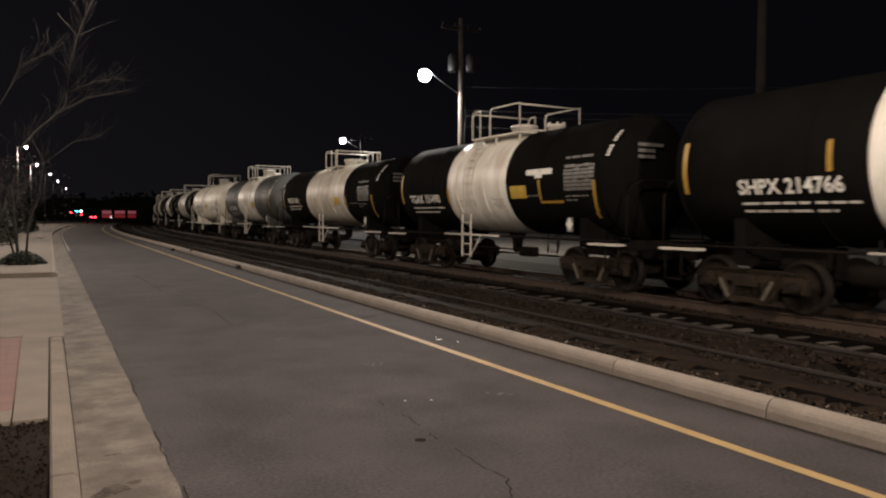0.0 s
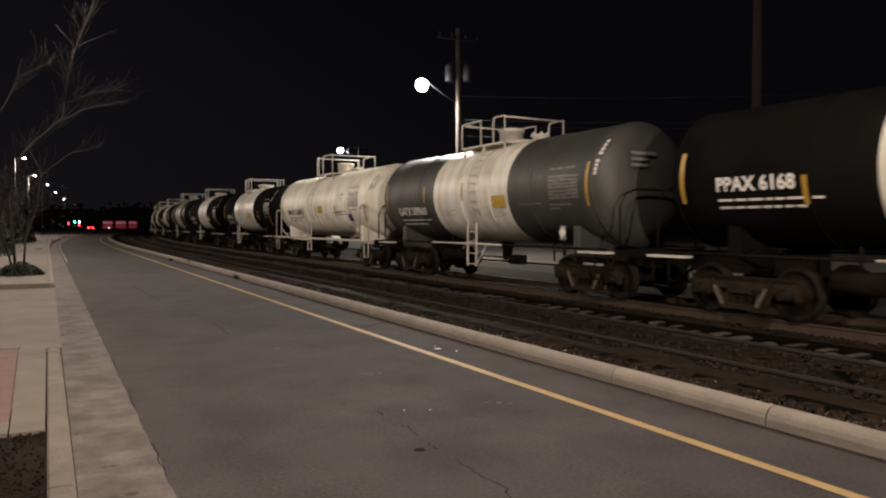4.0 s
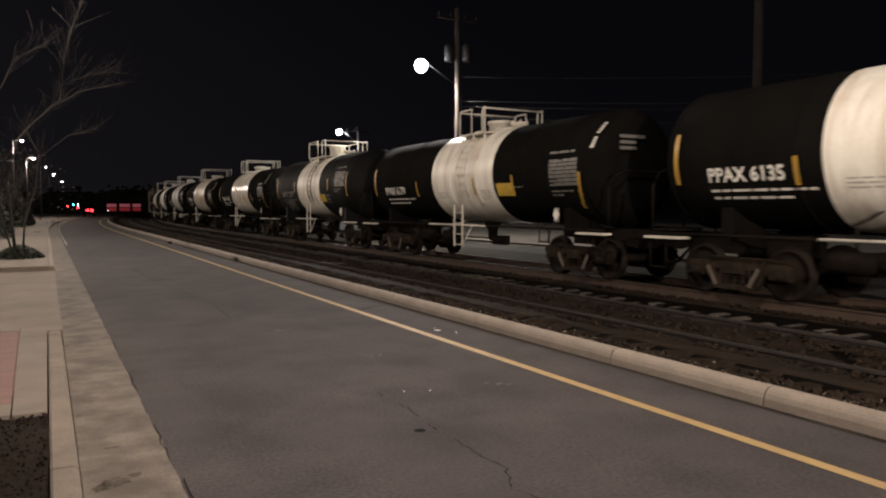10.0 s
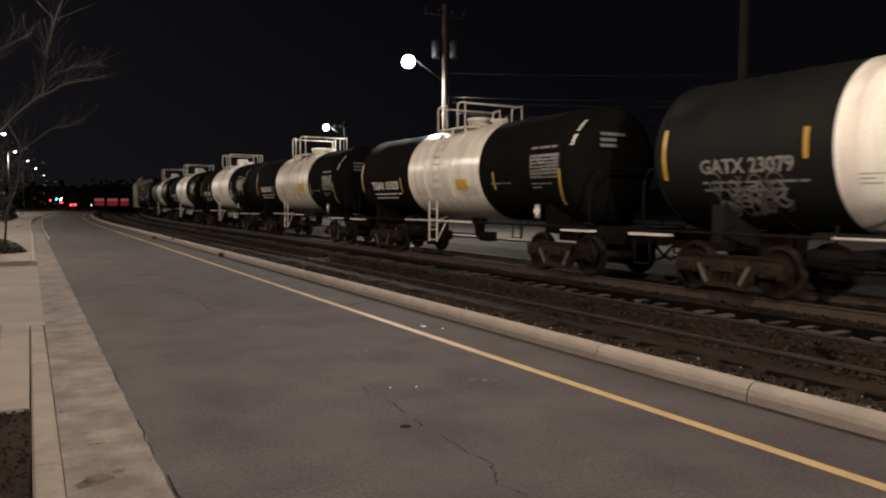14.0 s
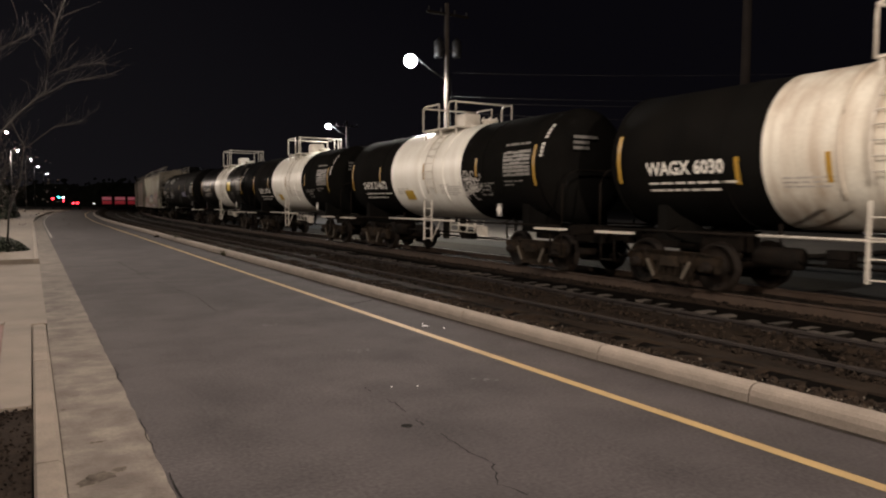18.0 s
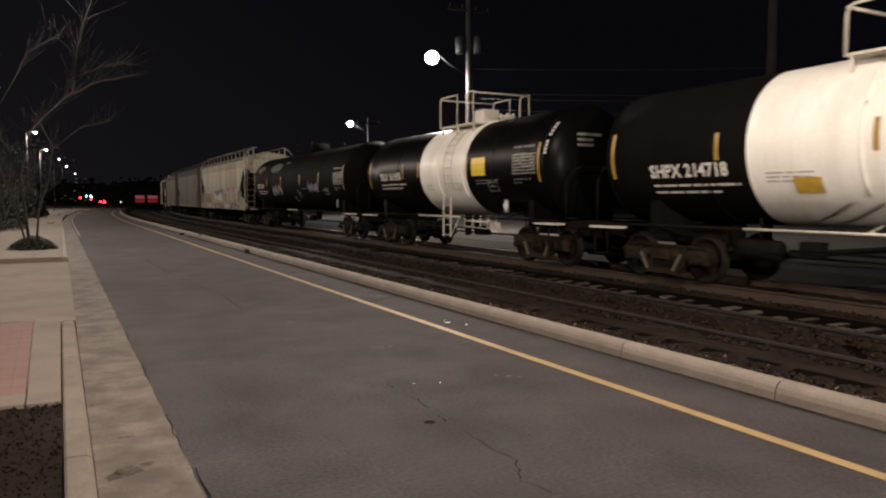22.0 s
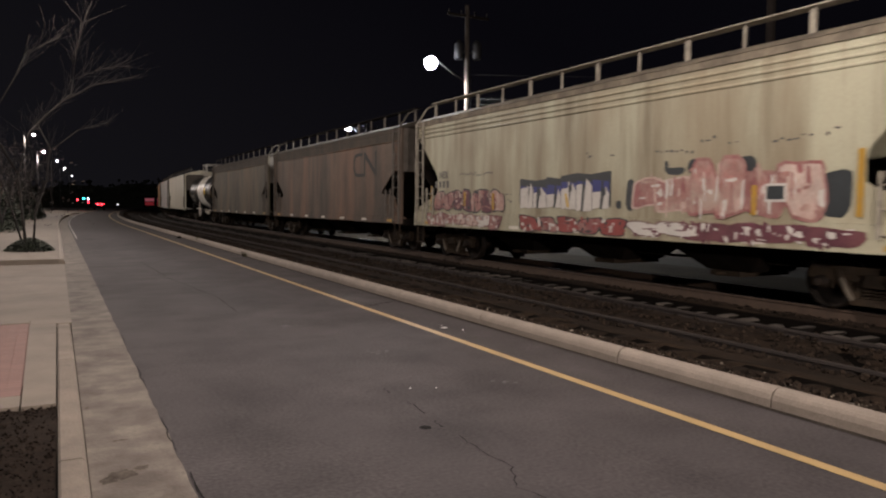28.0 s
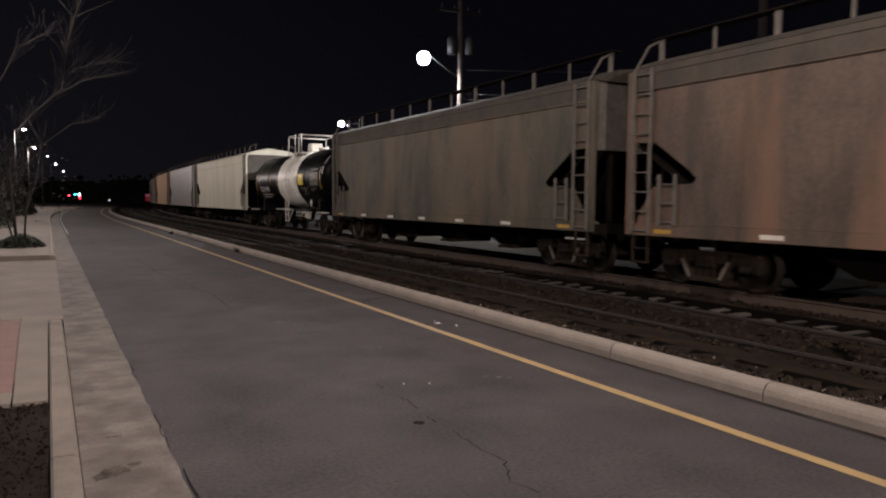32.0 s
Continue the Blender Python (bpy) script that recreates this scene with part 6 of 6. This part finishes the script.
def tuft(x, y, z, n, h, material, label):
    bm = bmesh.new()
    rnd = random.Random(int(y * 10))
    for _ in range(n):
        a, q = rnd.uniform(0, 6.28), rnd.uniform(0.4, 1) * h
        d = Vector((math.cos(a), math.sin(a), 0))
        s = Vector((-d.y, d.x, 0)) * 0.008
        p = d * rnd.uniform(0, 0.06)
        e = p + d * q * 0.6 + Vector((0, 0, q))
        bm.faces.new([bm.verts.new(v) for v in (p - s, p + s, e)])
    return tagged(put("grass_tuft", finish(bm, "grass_tuft", material), None, pose(x, y, z)), label, "grass")


tuft(4.78, 21.0, 0.0, 90, 0.2, "grass", "green grass tuft at the curb")
tuft(4.9, 29.5, 0.1, 40, 0.16, "grass", "green grass tuft at the curb")


# ---- street lamps, poles and wires ----
def street_lamp(x, y, reach, height=LAMP_H, lens="lamp", label="tall street lamp with a glowing white head"):
    z = 0.12 if 20 < y < 90 else -0.03
    ob = thing("street_lamp", pose(x, y, z), label, "street lamp", "street lamps along the walk")
    height = height - z
    bm = bmesh.new()
    tube(bm, [(-reach, 0, 0), (-reach, 0, height * 0.5), (-reach, 0, height - 0.1)], 0.09, 12, r_end=0.055)
    part("pole", bm, "lamp_pole", ob)
    bm = bmesh.new()
    lathe(bm, [(0, 0.2), (0.06, 0.2), (0.4, 0.12)], "z", 12, (-reach, 0, 0))
    part("base", bm, "lamp_pole", ob)
    bm = bmesh.new()
    tube(bm, [(-reach, 0, height - 0.15), (-reach * 0.6, 0, height), (0, 0, height + 0.06)], 0.04, 8)
    part("arm", bm, "lamp_pole", ob)
    bm = bmesh.new()
    lathe(bm, [(height, 0.27), (height + 0.06, 0.26), (height + 0.12, 0.1)], "z", 16)
    part("hood", bm, "lamp_pole", ob)
    bm = bmesh.new()
    lathe(bm, [(height - 0.14, 0.03), (height - 0.125, 0.07), (height - 0.08, 0.11), (height - 0.004, 0.13)], "z", 16)
    part("lens", bm, lens, ob).visible_shadow = False
    return ob


# the first three are unseen posts for the added lights, the first a low one
for x, y in WALK_LAMPS:
    street_lamp(x, y, x + 4.2 if y < 20 else 0.9, LAMP_H if y > 0 else LOW_H)


def utility_pole(x, y, height, label, arm=False, transformers=False, z=-0.25, wood="pole_wood", bulb_glare=0.7):
    ob = thing("utility_pole", pose(x, y, z), label, "utility pole", "utility poles")
    bm = bmesh.new()
    tube(bm, [(0, 0, 0), (-0.02, 0, height * 0.5), (-0.06, 0, height)], 0.17, 14, r_end=0.11)
    part("shaft", bm, wood, ob)
    bm = bmesh.new()
    box(bm, -1.2, 1.2, -0.06, 0.06, height - 0.6, height - 0.48)
    part("crossarm", bm, "creosote", ob)
    for k in (-1.1, -0.4, 0.4, 1.1):
        bm = bmesh.new()
        lathe(bm, [(height - 0.48, 0.02), (height - 0.4, 0.05), (height - 0.36, 0.03), (height - 0.3, 0.05), (height - 0.26, 0.02)], "z", 10, (k, 0, 0))
        part("insulator", bm, "grey_metal", ob)
    if arm:
        bm = bmesh.new()
        tube(bm, [(0, 0, 8.0), (-0.9, 0.25, 8.6), (-1.8, 0.5, 9.27)], 0.035, 8)
        part("lamp_arm", bm, "grey_metal", ob)
        bm = bmesh.new()
        lathe(bm, [(9.19, 0.15), (9.25, 0.14), (9.32, 0.06)], "z", 16, (-1.85, 0.52, 0))
        part("lamp_hood", bm, "grey_metal", ob)
        # lens swollen into a ball so that its shape includes the lamp's glare
        bm = bmesh.new()
        ball = [(9.19 - 0.36 * bulb_glare - 0.46 * bulb_glare * math.cos(k * math.pi / 12), 0.46 * bulb_glare * math.sin(k * math.pi / 12)) for k in range(1, 12)]
        lathe(bm, ball, "z", 32, (-1.85, 0.52, 0))
        part("lamp_lens_glare", bm, "lamp_cold", ob).visible_shadow = False
        for s in (-1, 1) if transformers else ():
            bm = bmesh.new()
            lathe(bm, [(9.2, 0.2), (9.25, 0.24), (10.0, 0.24), (10.05, 0.18), (10.2, 0.05)], "z", 16, (s * 0.45 * 0.9, s * -0.2, 0))
            box(bm, min(0, s * 0.4), max(0, s * 0.4), -0.04, 0.04, 9.5, 9.6)
            part("transformer", bm, "grey_metal", ob)
        bm = bmesh.new()
        tube(bm, [(0.16, -0.1, 0.3), (0.14, -0.1, 8.2)], 0.03, 6)
        part("conduit", bm, "grey_metal", ob)
    return ob


utility_pole(18.6, 31.95, 11.9, "wooden utility pole with transformers and a glowing lamp", True, True)
utility_pole(18.6, 14.25, 12.5, "tall dark wooden utility pole beyond the tracks", wood="dark_pole")
utility_pole(28.1, 68.5, 9.6, "wooden utility pole with a distant lamp", True, z=0.25, wood="dark_pole", bulb_glare=0.6)


def wire(a, b, sag, r=0.009):
    bm = bmesh.new()
    a, b = Vector(a), Vector(b)
    tube(bm, [a.lerp(b, i / 14) - Vector((0, 0, sag * 4 * (i / 14) * (1 - i / 14))) for i in range(15)], r, 5)
    return tagged(put("overhead_wire", finish(bm, "overhead_wire", "wire")), "thin overhead wire between two poles", "wire", "overhead wires")


for z, e in ((7.0, 7.2), (6.72, 6.9), (6.2, 5.9), (8.2, 8.6)):
    wire((18.6, 31.95, z), (44.0, 15.5, e), 0.35)


# ---- trees, shrub and woods ----
def bare_tree(x, y, z, height, lean, seed, stems=3, spread=0.55, label="bare multi-stemmed street tree with fine twigs"):
    rnd = random.Random(seed)
    ob = thing("tree", pose(x, y, z), label, "tree", "street trees")
    bm, tw = bmesh.new(), bmesh.new()
    leaves = bmesh.new()

    def grow(p, d, length, r, depth):
        n = 4
        pts, q = [p], p
        for i in range(n):
            d2 = (d + Vector((rnd.gauss(0, 0.12), rnd.gauss(0, 0.12), rnd.gauss(0.03, 0.08)))).normalized()
            q = q + d2 * length / n
            pts.append(q)
            d = d2
        tube(bm if depth < 2 else tw, pts, r, 8 if depth < 2 else 5, r_end=r * 0.55)
        if depth >= 4:
            return
        for i in range(3 if depth else 4):
            at = pts[2 + (i % 3)]
            a = rnd.uniform(0, 6.28)
            side = Vector((math.cos(a), math.sin(a), rnd.uniform(0.1, 0.7)))
            grow(at, (d * 0.7 + side * spread).normalized(), length * rnd.uniform(0.5, 0.72), r * 0.5, depth + 1)

    for s in range(stems):
        a = 2 * math.pi * s / stems + 0.7
        d = Vector((math.cos(a) * 0.22 + lean[0], math.sin(a) * 0.22 + lean[1], 1)).normalized()
        grow(Vector((math.cos(a) * 0.08, math.sin(a) * 0.08, 0)), d, height * 0.42, 0.055, 0)
    part("trunk", bm, "bark", ob)
    part("crown", tw, "bark", ob)
    for _ in range(160):
        p = Vector((rnd.gauss(lean[0] * 2, 0.9), rnd.gauss(0, 0.9), rnd.uniform(1.0, height * 0.55)))
        a = rnd.uniform(0, 6.28)
        u, v = Vector((math.cos(a), math.sin(a), 0.3)) * 0.05, Vector((-math.sin(a), math.cos(a), 0.5)) * 0.025
        leaves.faces.new([leaves.verts.new(p + w) for w in (-u, v, u, -v)])
    part("foliage", leaves, "leaf", ob)
    return ob




def leaning_tree():
    """The street tree by the drive: thin stems, one limb reaching over the road, an upright shoot from it."""
    rnd = random.Random(4)
    ob = thing("tree", pose(-0.75, 24.0, 0.12), "bare crooked street tree reaching over the road", "tree", "street trees")
    limbs = [([(-0.05, 0, 0), (-0.12, 0, 1.0), (-0.2, 0, 2.2), (0.1, 0, 3.4), (0.45, 0, 3.85), (0.95, 0, 4.35), (1.75, 0.1, 4.9), (2.85, 0.1, 5.25)], 0.07, 0.012),
             ([(1.0, 0, 4.4), (1.2, 0, 4.6), (1.35, -0.1, 5.8), (1.58, -0.1, 6.75), (2.0, -0.1, 7.9), (2.3, 0, 8.9)], 0.035, 0.008),
             ([(1.55, -0.1, 6.7), (1.05, -0.2, 7.25)], 0.014, 0.006), ([(1.55, -0.1, 6.7), (2.7, -0.1, 7.35)], 0.012, 0.004),
             ([(0.12, 0.05, 0), (0.2, 0.1, 1.1), (0.5, 0.2, 2.0), (0.62, 0.2, 3.0), (0.3, 0.2, 3.7)], 0.05, 0.02),
             ([(0.6, 0.2, 2.9), (1.4, 0.3, 3.6), (2.2, 0.3, 3.85)], 0.022, 0.006),
             ([(0.95, 0, 4.35), (1.2, 0.1, 5.0), (2.0, 0.2, 5.45), (2.8, 0.2, 5.6)], 0.025, 0.006),
             ([(-0.2, 0, 2.2), (-0.9, -0.2, 3.6), (-1.3, -0.3, 5.2), (-1.2, -0.3, 7.0)], 0.05, 0.01),
             ([(-0.9, -0.2, 3.6), (-0.2, -0.4, 4.9), (0.1, -0.5, 5.6), (0.9, -0.5, 6.1)], 0.03, 0.006),
             ([(-0.1, 0.1, 0), (-0.5, 0.3, 1.6), (-0.9, 0.4, 2.9), (-1.5, 0.4, 4.0)], 0.045, 0.015)]
    twigs = bmesh.new()
    for pts, r0, r1 in limbs:
        bm = bmesh.new()
        tube(bm, pts, r0 * 0.62, 8, r_end=r1 * 0.7)
        part("trunk" if r0 == 0.07 else "limb", bm, "bark", ob)
        for a, b in zip(pts[1:], pts[2:]):
            a, b = Vector(a), Vector(b)
            for _ in range(int((b - a).length * 16) + 1):
                p = a.lerp(b, rnd.random())
                d = ((b - a).normalized() * 0.8 + Vector((rnd.gauss(0.0, 0.55), rnd.gauss(0, 0.5), rnd.uniform(-0.2, 0.7)))).normalized()
                q = p + d * rnd.uniform(0.2, 0.8)
                e = q + (d + Vector((rnd.gauss(0, 0.4), rnd.gauss(0, 0.4), 0.3))).normalized() * rnd.uniform(0.2, 0.5)
                tube(twigs, [p, q, e], 0.005, 4, r_end=0.0015)
    part("crown", twigs, "twig", ob)
    leaves = bmesh.new()
    for _ in range(420):
        p = Vector((rnd.gauss(-0.2, 0.75), rnd.gauss(0, 0.5), rnd.uniform(0.7, 3.2)))
        a = rnd.uniform(0, 6.28)
        u, v = Vector((math.cos(a), math.sin(a), 0.3)) * 0.045, Vector((-math.sin(a), math.cos(a), 0.5)) * 0.022
        leaves.faces.new([leaves.verts.new(p + w) for w in (-u, v, u, -v)])
    part("foliage", leaves, "leaf", ob)
    return ob


leaning_tree()
bare_tree(-2.4, 40.0, 0.12, 5.5, (0.05, 0.0), 9)
bare_tree(-2.6, 50.0, 0.12, 5.5, (0.02, 0.0), 12)
bare_tree(-3.2, 31.0, 0.12, 5.5, (0.05, 0.0), 15)
bare_tree(-1.6, 66.0, 0.12, 6.5, (0.0, 0.0), 21)


def shrub(x, y, z, rx, ry, h, n, seed, label):
    rnd = random.Random(seed)
    bm = bmesh.new()
    for _ in range(n):
        a, q = rnd.uniform(0, 6.28), math.sqrt(rnd.random())
        p = Vector((math.cos(a) * q * rx, math.sin(a) * q * ry, h * (1 - q * q) * rnd.uniform(0.3, 1)))
        t = rnd.uniform(0, 6.28)
        u, v = Vector((math.cos(t), math.sin(t), rnd.uniform(-0.5, 0.8))) * 0.045 * (1 + 2 * (h > 1)), Vector((-math.sin(t), math.cos(t), rnd.uniform(-0.5, 0.5))) * 0.025 * (1 + 2 * (h > 1))
        bm.faces.new([bm.verts.new(p + w) for w in (-u, v, u, -v)])
    return tagged(put("shrub", finish(bm, "shrub", "shrub"), None, pose(x, y, z)), label, "shrub")


shrub(-0.72, 24.0, 0.12, 0.65, 0.9, 0.38, 2600, 2, "low dark green ground cover round the tree")
shrub(-2.2, 40.0, 0.12, 0.8, 2.5, 0.6, 1800, 3, "low dark hedge beside the walk")
shrub(-3.0, 48.0, 0.12, 1.3, 9.0, 2.6, 5000, 5, "tall dark hedge beside the walk")
shrub(-2.4, 75.0, 0.12, 1.5, 14.0, 3.0, 5000, 8, "tall dark hedge farther along the walk")

rnd = random.Random(11)
bm = bmesh.new()


def wood_height(x, y):
    return 7 + 5 * noise.noise(Vector((x * 0.02, y * 0.02, 0))) + 2 * noise.noise(Vector((x * 0.1, y * 0.1, 5)))


for d in (215, 250, 290):
    ridge = []
    for i in range(271):
        a = radians(-60 + 0.5 * i)
        x, y = d * math.sin(a), d * math.cos(a)
        ridge.append((bm.verts.new((x, y, -0.5)), bm.verts.new((x, y, wood_height(x, y) * 0.8 + rnd.uniform(-0.5, 0.4)))))
    for p, q in zip(ridge, ridge[1:]):
        bm.faces.new((p[0], q[0], q[1], p[1]))
for _ in range(5200):
    a = rnd.uniform(-60, 75)
    d = rnd.uniform(205, 300)
    x, y = d * math.sin(radians(a)), d * math.cos(radians(a))
    p = Vector((x, y, rnd.uniform(0.3, 1) * wood_height(x, y) * 0.92))
    for k in range(2):
        t = rnd.uniform(0, 6.28)
        u, v = Vector((math.cos(t), math.sin(t), 0.2)) * 0.8, Vector((0.2 * math.sin(t), 0.3, 1)) * 0.55
        bm.faces.new([bm.verts.new(p + w) for w in (-u, -v, u, v)])
tagged(put("far_woods", finish(bm, "far_woods", "woods")), "dark line of far trees against the night sky", "trees", "", "stuff")


# ---- far down the road: waiting cars and crossing signals ----
def far_car(x, y, rz, label, paint="steel", front="head_light"):
    ob = thing("car", pose(x, y, 0, 0, 0, rz), label, "car", "cars waiting far down the road")
    bm = bmesh.new()
    prism(bm, [(-2.2, 0.35), (2.2, 0.35), (2.25, 0.75), (1.2, 0.95), (0.6, 1.42), (-1.2, 1.45), (-1.9, 0.98), (-2.25, 0.9)], -0.88, 0.88)
    part("body", bm, paint, ob)
    for sx in (-1, 1):
        for sy in (-1.35, 1.35):
            bm = bmesh.new()
            lathe(bm, [(-0.1, 0.2), (-0.1, 0.32), (0.1, 0.32), (0.1, 0.2)], "x", 16, (sx * 0.8, sy, 0.32))
            part("wheel", bm, "steel", ob)
        bm = bmesh.new()
        box(bm, sx * 0.62 - 0.16, sx * 0.62 + 0.16, 2.2, 2.26, 0.6, 0.76)
        part("headlight", bm, front, ob)
        bm = bmesh.new()
        box(bm, sx * 0.34 - 0.16, sx * 0.34 + 0.16, -2.3, -2.24, 0.98, 1.22)
        part("tail_light", bm, "red_light", ob)
    return ob


LEAVING = far_car(7.1, 150.0, 0, "dark car with red tail lights at the crossing")


def crossing_signal(x, y, lamps, h, label, lenses=("red_light", "red_light")):
    ob = thing("crossing_signal", pose(x, y, 0), label, "signal", "crossing signals")
    bm = bmesh.new()
    tube(bm, [(0, 0, 0), (0, 0, h + 0.4)], 0.06, 8)
    part("mast", bm, "grey_metal", ob)
    for dx, lens in zip(lamps, lenses):
        bm = bmesh.new()
        lathe(bm, [(-0.1, 0.16), (0.08, 0.16), (0.1, 0.05)], "y", 14, (dx, 0, h))
        part("hood", bm, "lamp_pole", ob)
        bm = bmesh.new()
        lathe(bm, [(-0.13, 0.05), (-0.12, 0.13), (-0.105, 0.14)], "y", 14, (dx, 0, h))
        part("lens", bm, lens, ob)
    return ob


crossing_signal(3.4, 146, (0.0,), 1.9, "red signal lamp on a mast at the crossing")
crossing_signal(5.25, 150, (0.0,), 1.55, "low red signal lamp on a mast at the crossing")
crossing_signal(4.95, 152, (-0.4, 0.36), 2.15, "pair of bright signal lamps, one green and one white", ("green_light", "head_light"))
crossing_signal(10.3, 150, (0.0,), 1.05, "small white lamp on a post beside the tracks", ("dim_lamp",))


def red_lit_cars(x, y):
    """A bus-sized box at the crossing standing in for far train cars washed red."""
    ob = thing("bus", pose(x, y, 0), "dark box with glowing panels standing in for far red-lit train cars", "bus")
    bm = bmesh.new()
    box(bm, -3.6, 3.6, -1.2, 1.2, 0.4, 2.9)
    bmesh.ops.bevel(bm, geom=bm.edges[:], offset=0.15, segments=2, affect="EDGES")
    part("body", bm, "steel", ob)
    # upper and lower panels glow in place of red light on car sides
    for a, b in ((-3.3, -1.5), (-0.9, 1.1), (1.6, 3.2)):
        bm = bmesh.new()
        box(bm, a, b, -1.22, -1.204, 1.75, 2.4)
        part("window", bm, "window_lit", ob)
        bm = bmesh.new()
        box(bm, a, b, -1.222, -1.204, 0.9, 1.6)
        part("side_panel", bm, "red_body", ob)
    for a in (-2.3, 2.2):
        bm = bmesh.new()
        lathe(bm, [(-1.15, 0.3), (-1.15, 0.45), (-0.85, 0.45), (-0.85, 0.3)], "y", 16, (a, 0, 0.45))
        part("wheel", bm, "wheel", ob)
    return ob


RED_LIT = red_lit_cars(14.5, 165)


# stains on the gutter
def gutter_stain(x, y, w, d, seed):
    bm = bmesh.new()
    pts = []
    for i in range(44):
        t = i * math.pi / 22
        k = 0.7 + 0.5 * noise.noise(Vector((3 * math.cos(t), 3 * math.sin(t), seed))) + 0.35 * noise.noise(Vector((9 * math.cos(t), 9 * math.sin(t), seed)))
        px, py = x + w * k * math.cos(t), y + d * k * math.sin(t)
        pts.append(bm.verts.new((px, py, (0.0247 * (px - 0.138) if px < 0.3 else 0.004 + 0.0156 * (px - 0.3)) + 0.0012)))
    bm.faces.new(pts)
    bmesh.ops.triangulate(bm, faces=bm.faces[:])
    return tagged(put("gutter_stain", finish(bm, "gutter_stain", "stain")), "dark ragged stain on the concrete gutter", "stain", "", "structure")


gutter_stain(0.3, 4.36, 0.1, 0.1, 2)
gutter_stain(0.22, 4.3, 0.06, 0.07, 3)
gutter_stain(0.4, 4.42, 0.05, 0.05, 8)
gutter_stain(0.33, 5.0, 0.07, 0.02, 9)
gutter_stain(0.25, 6.3, 0.05, 0.012, 11)
gutter_stain(0.17, 5.92, 0.02, 0.035, 4)
gutter_stain(0.29, 9.2, 0.01, 0.03, 5)
gutter_stain(0.42, 7.85, 0.009, 0.025, 6)
gutter_stain(0.22, 6.35, 0.01, 0.02, 7)


# ---- what moves ----
def run(t):
    """How far the train has rolled by t seconds."""
    return 6.609 * t + 0.0034 * t * t


def motions():
    for car, mid in CARS:
        rows = []
        for i in range(33):
            y = mid - run(i)
            rows.append((i, pose(TRACK_X + bend(y), y, RAIL_TOP, 0, 0, -heading(y))))
        walk(car, rows)
    for wheels, y in ROLLING:
        walk(wheels, [(i * 0.1, pose(0, y, WHEEL_R, math.degrees(run(i * 0.1) / WHEEL_R) % 360, 0, 0)) for i in range(321)])
    walk(LEAVING, [(0, pose(7.1, 150, 0)), (28.4, pose(7.1, 150, 0)), (29.2, pose(6.6, 153, 0, 0, 0, 35)), (30.2, pose(2.0, 156, 0, 0, 0, 80)), (32, pose(-9.0, 158, 0, 0, 0, 85))])
    walk(RED_LIT, [(0, pose(12.8, 165, 0)), (9, pose(14.2, 165, 0)), (19, pose(16.4, 165, 0)), (25, pose(18.6, 165, 0)), (32, pose(21.5, 165, 0))])


motions()
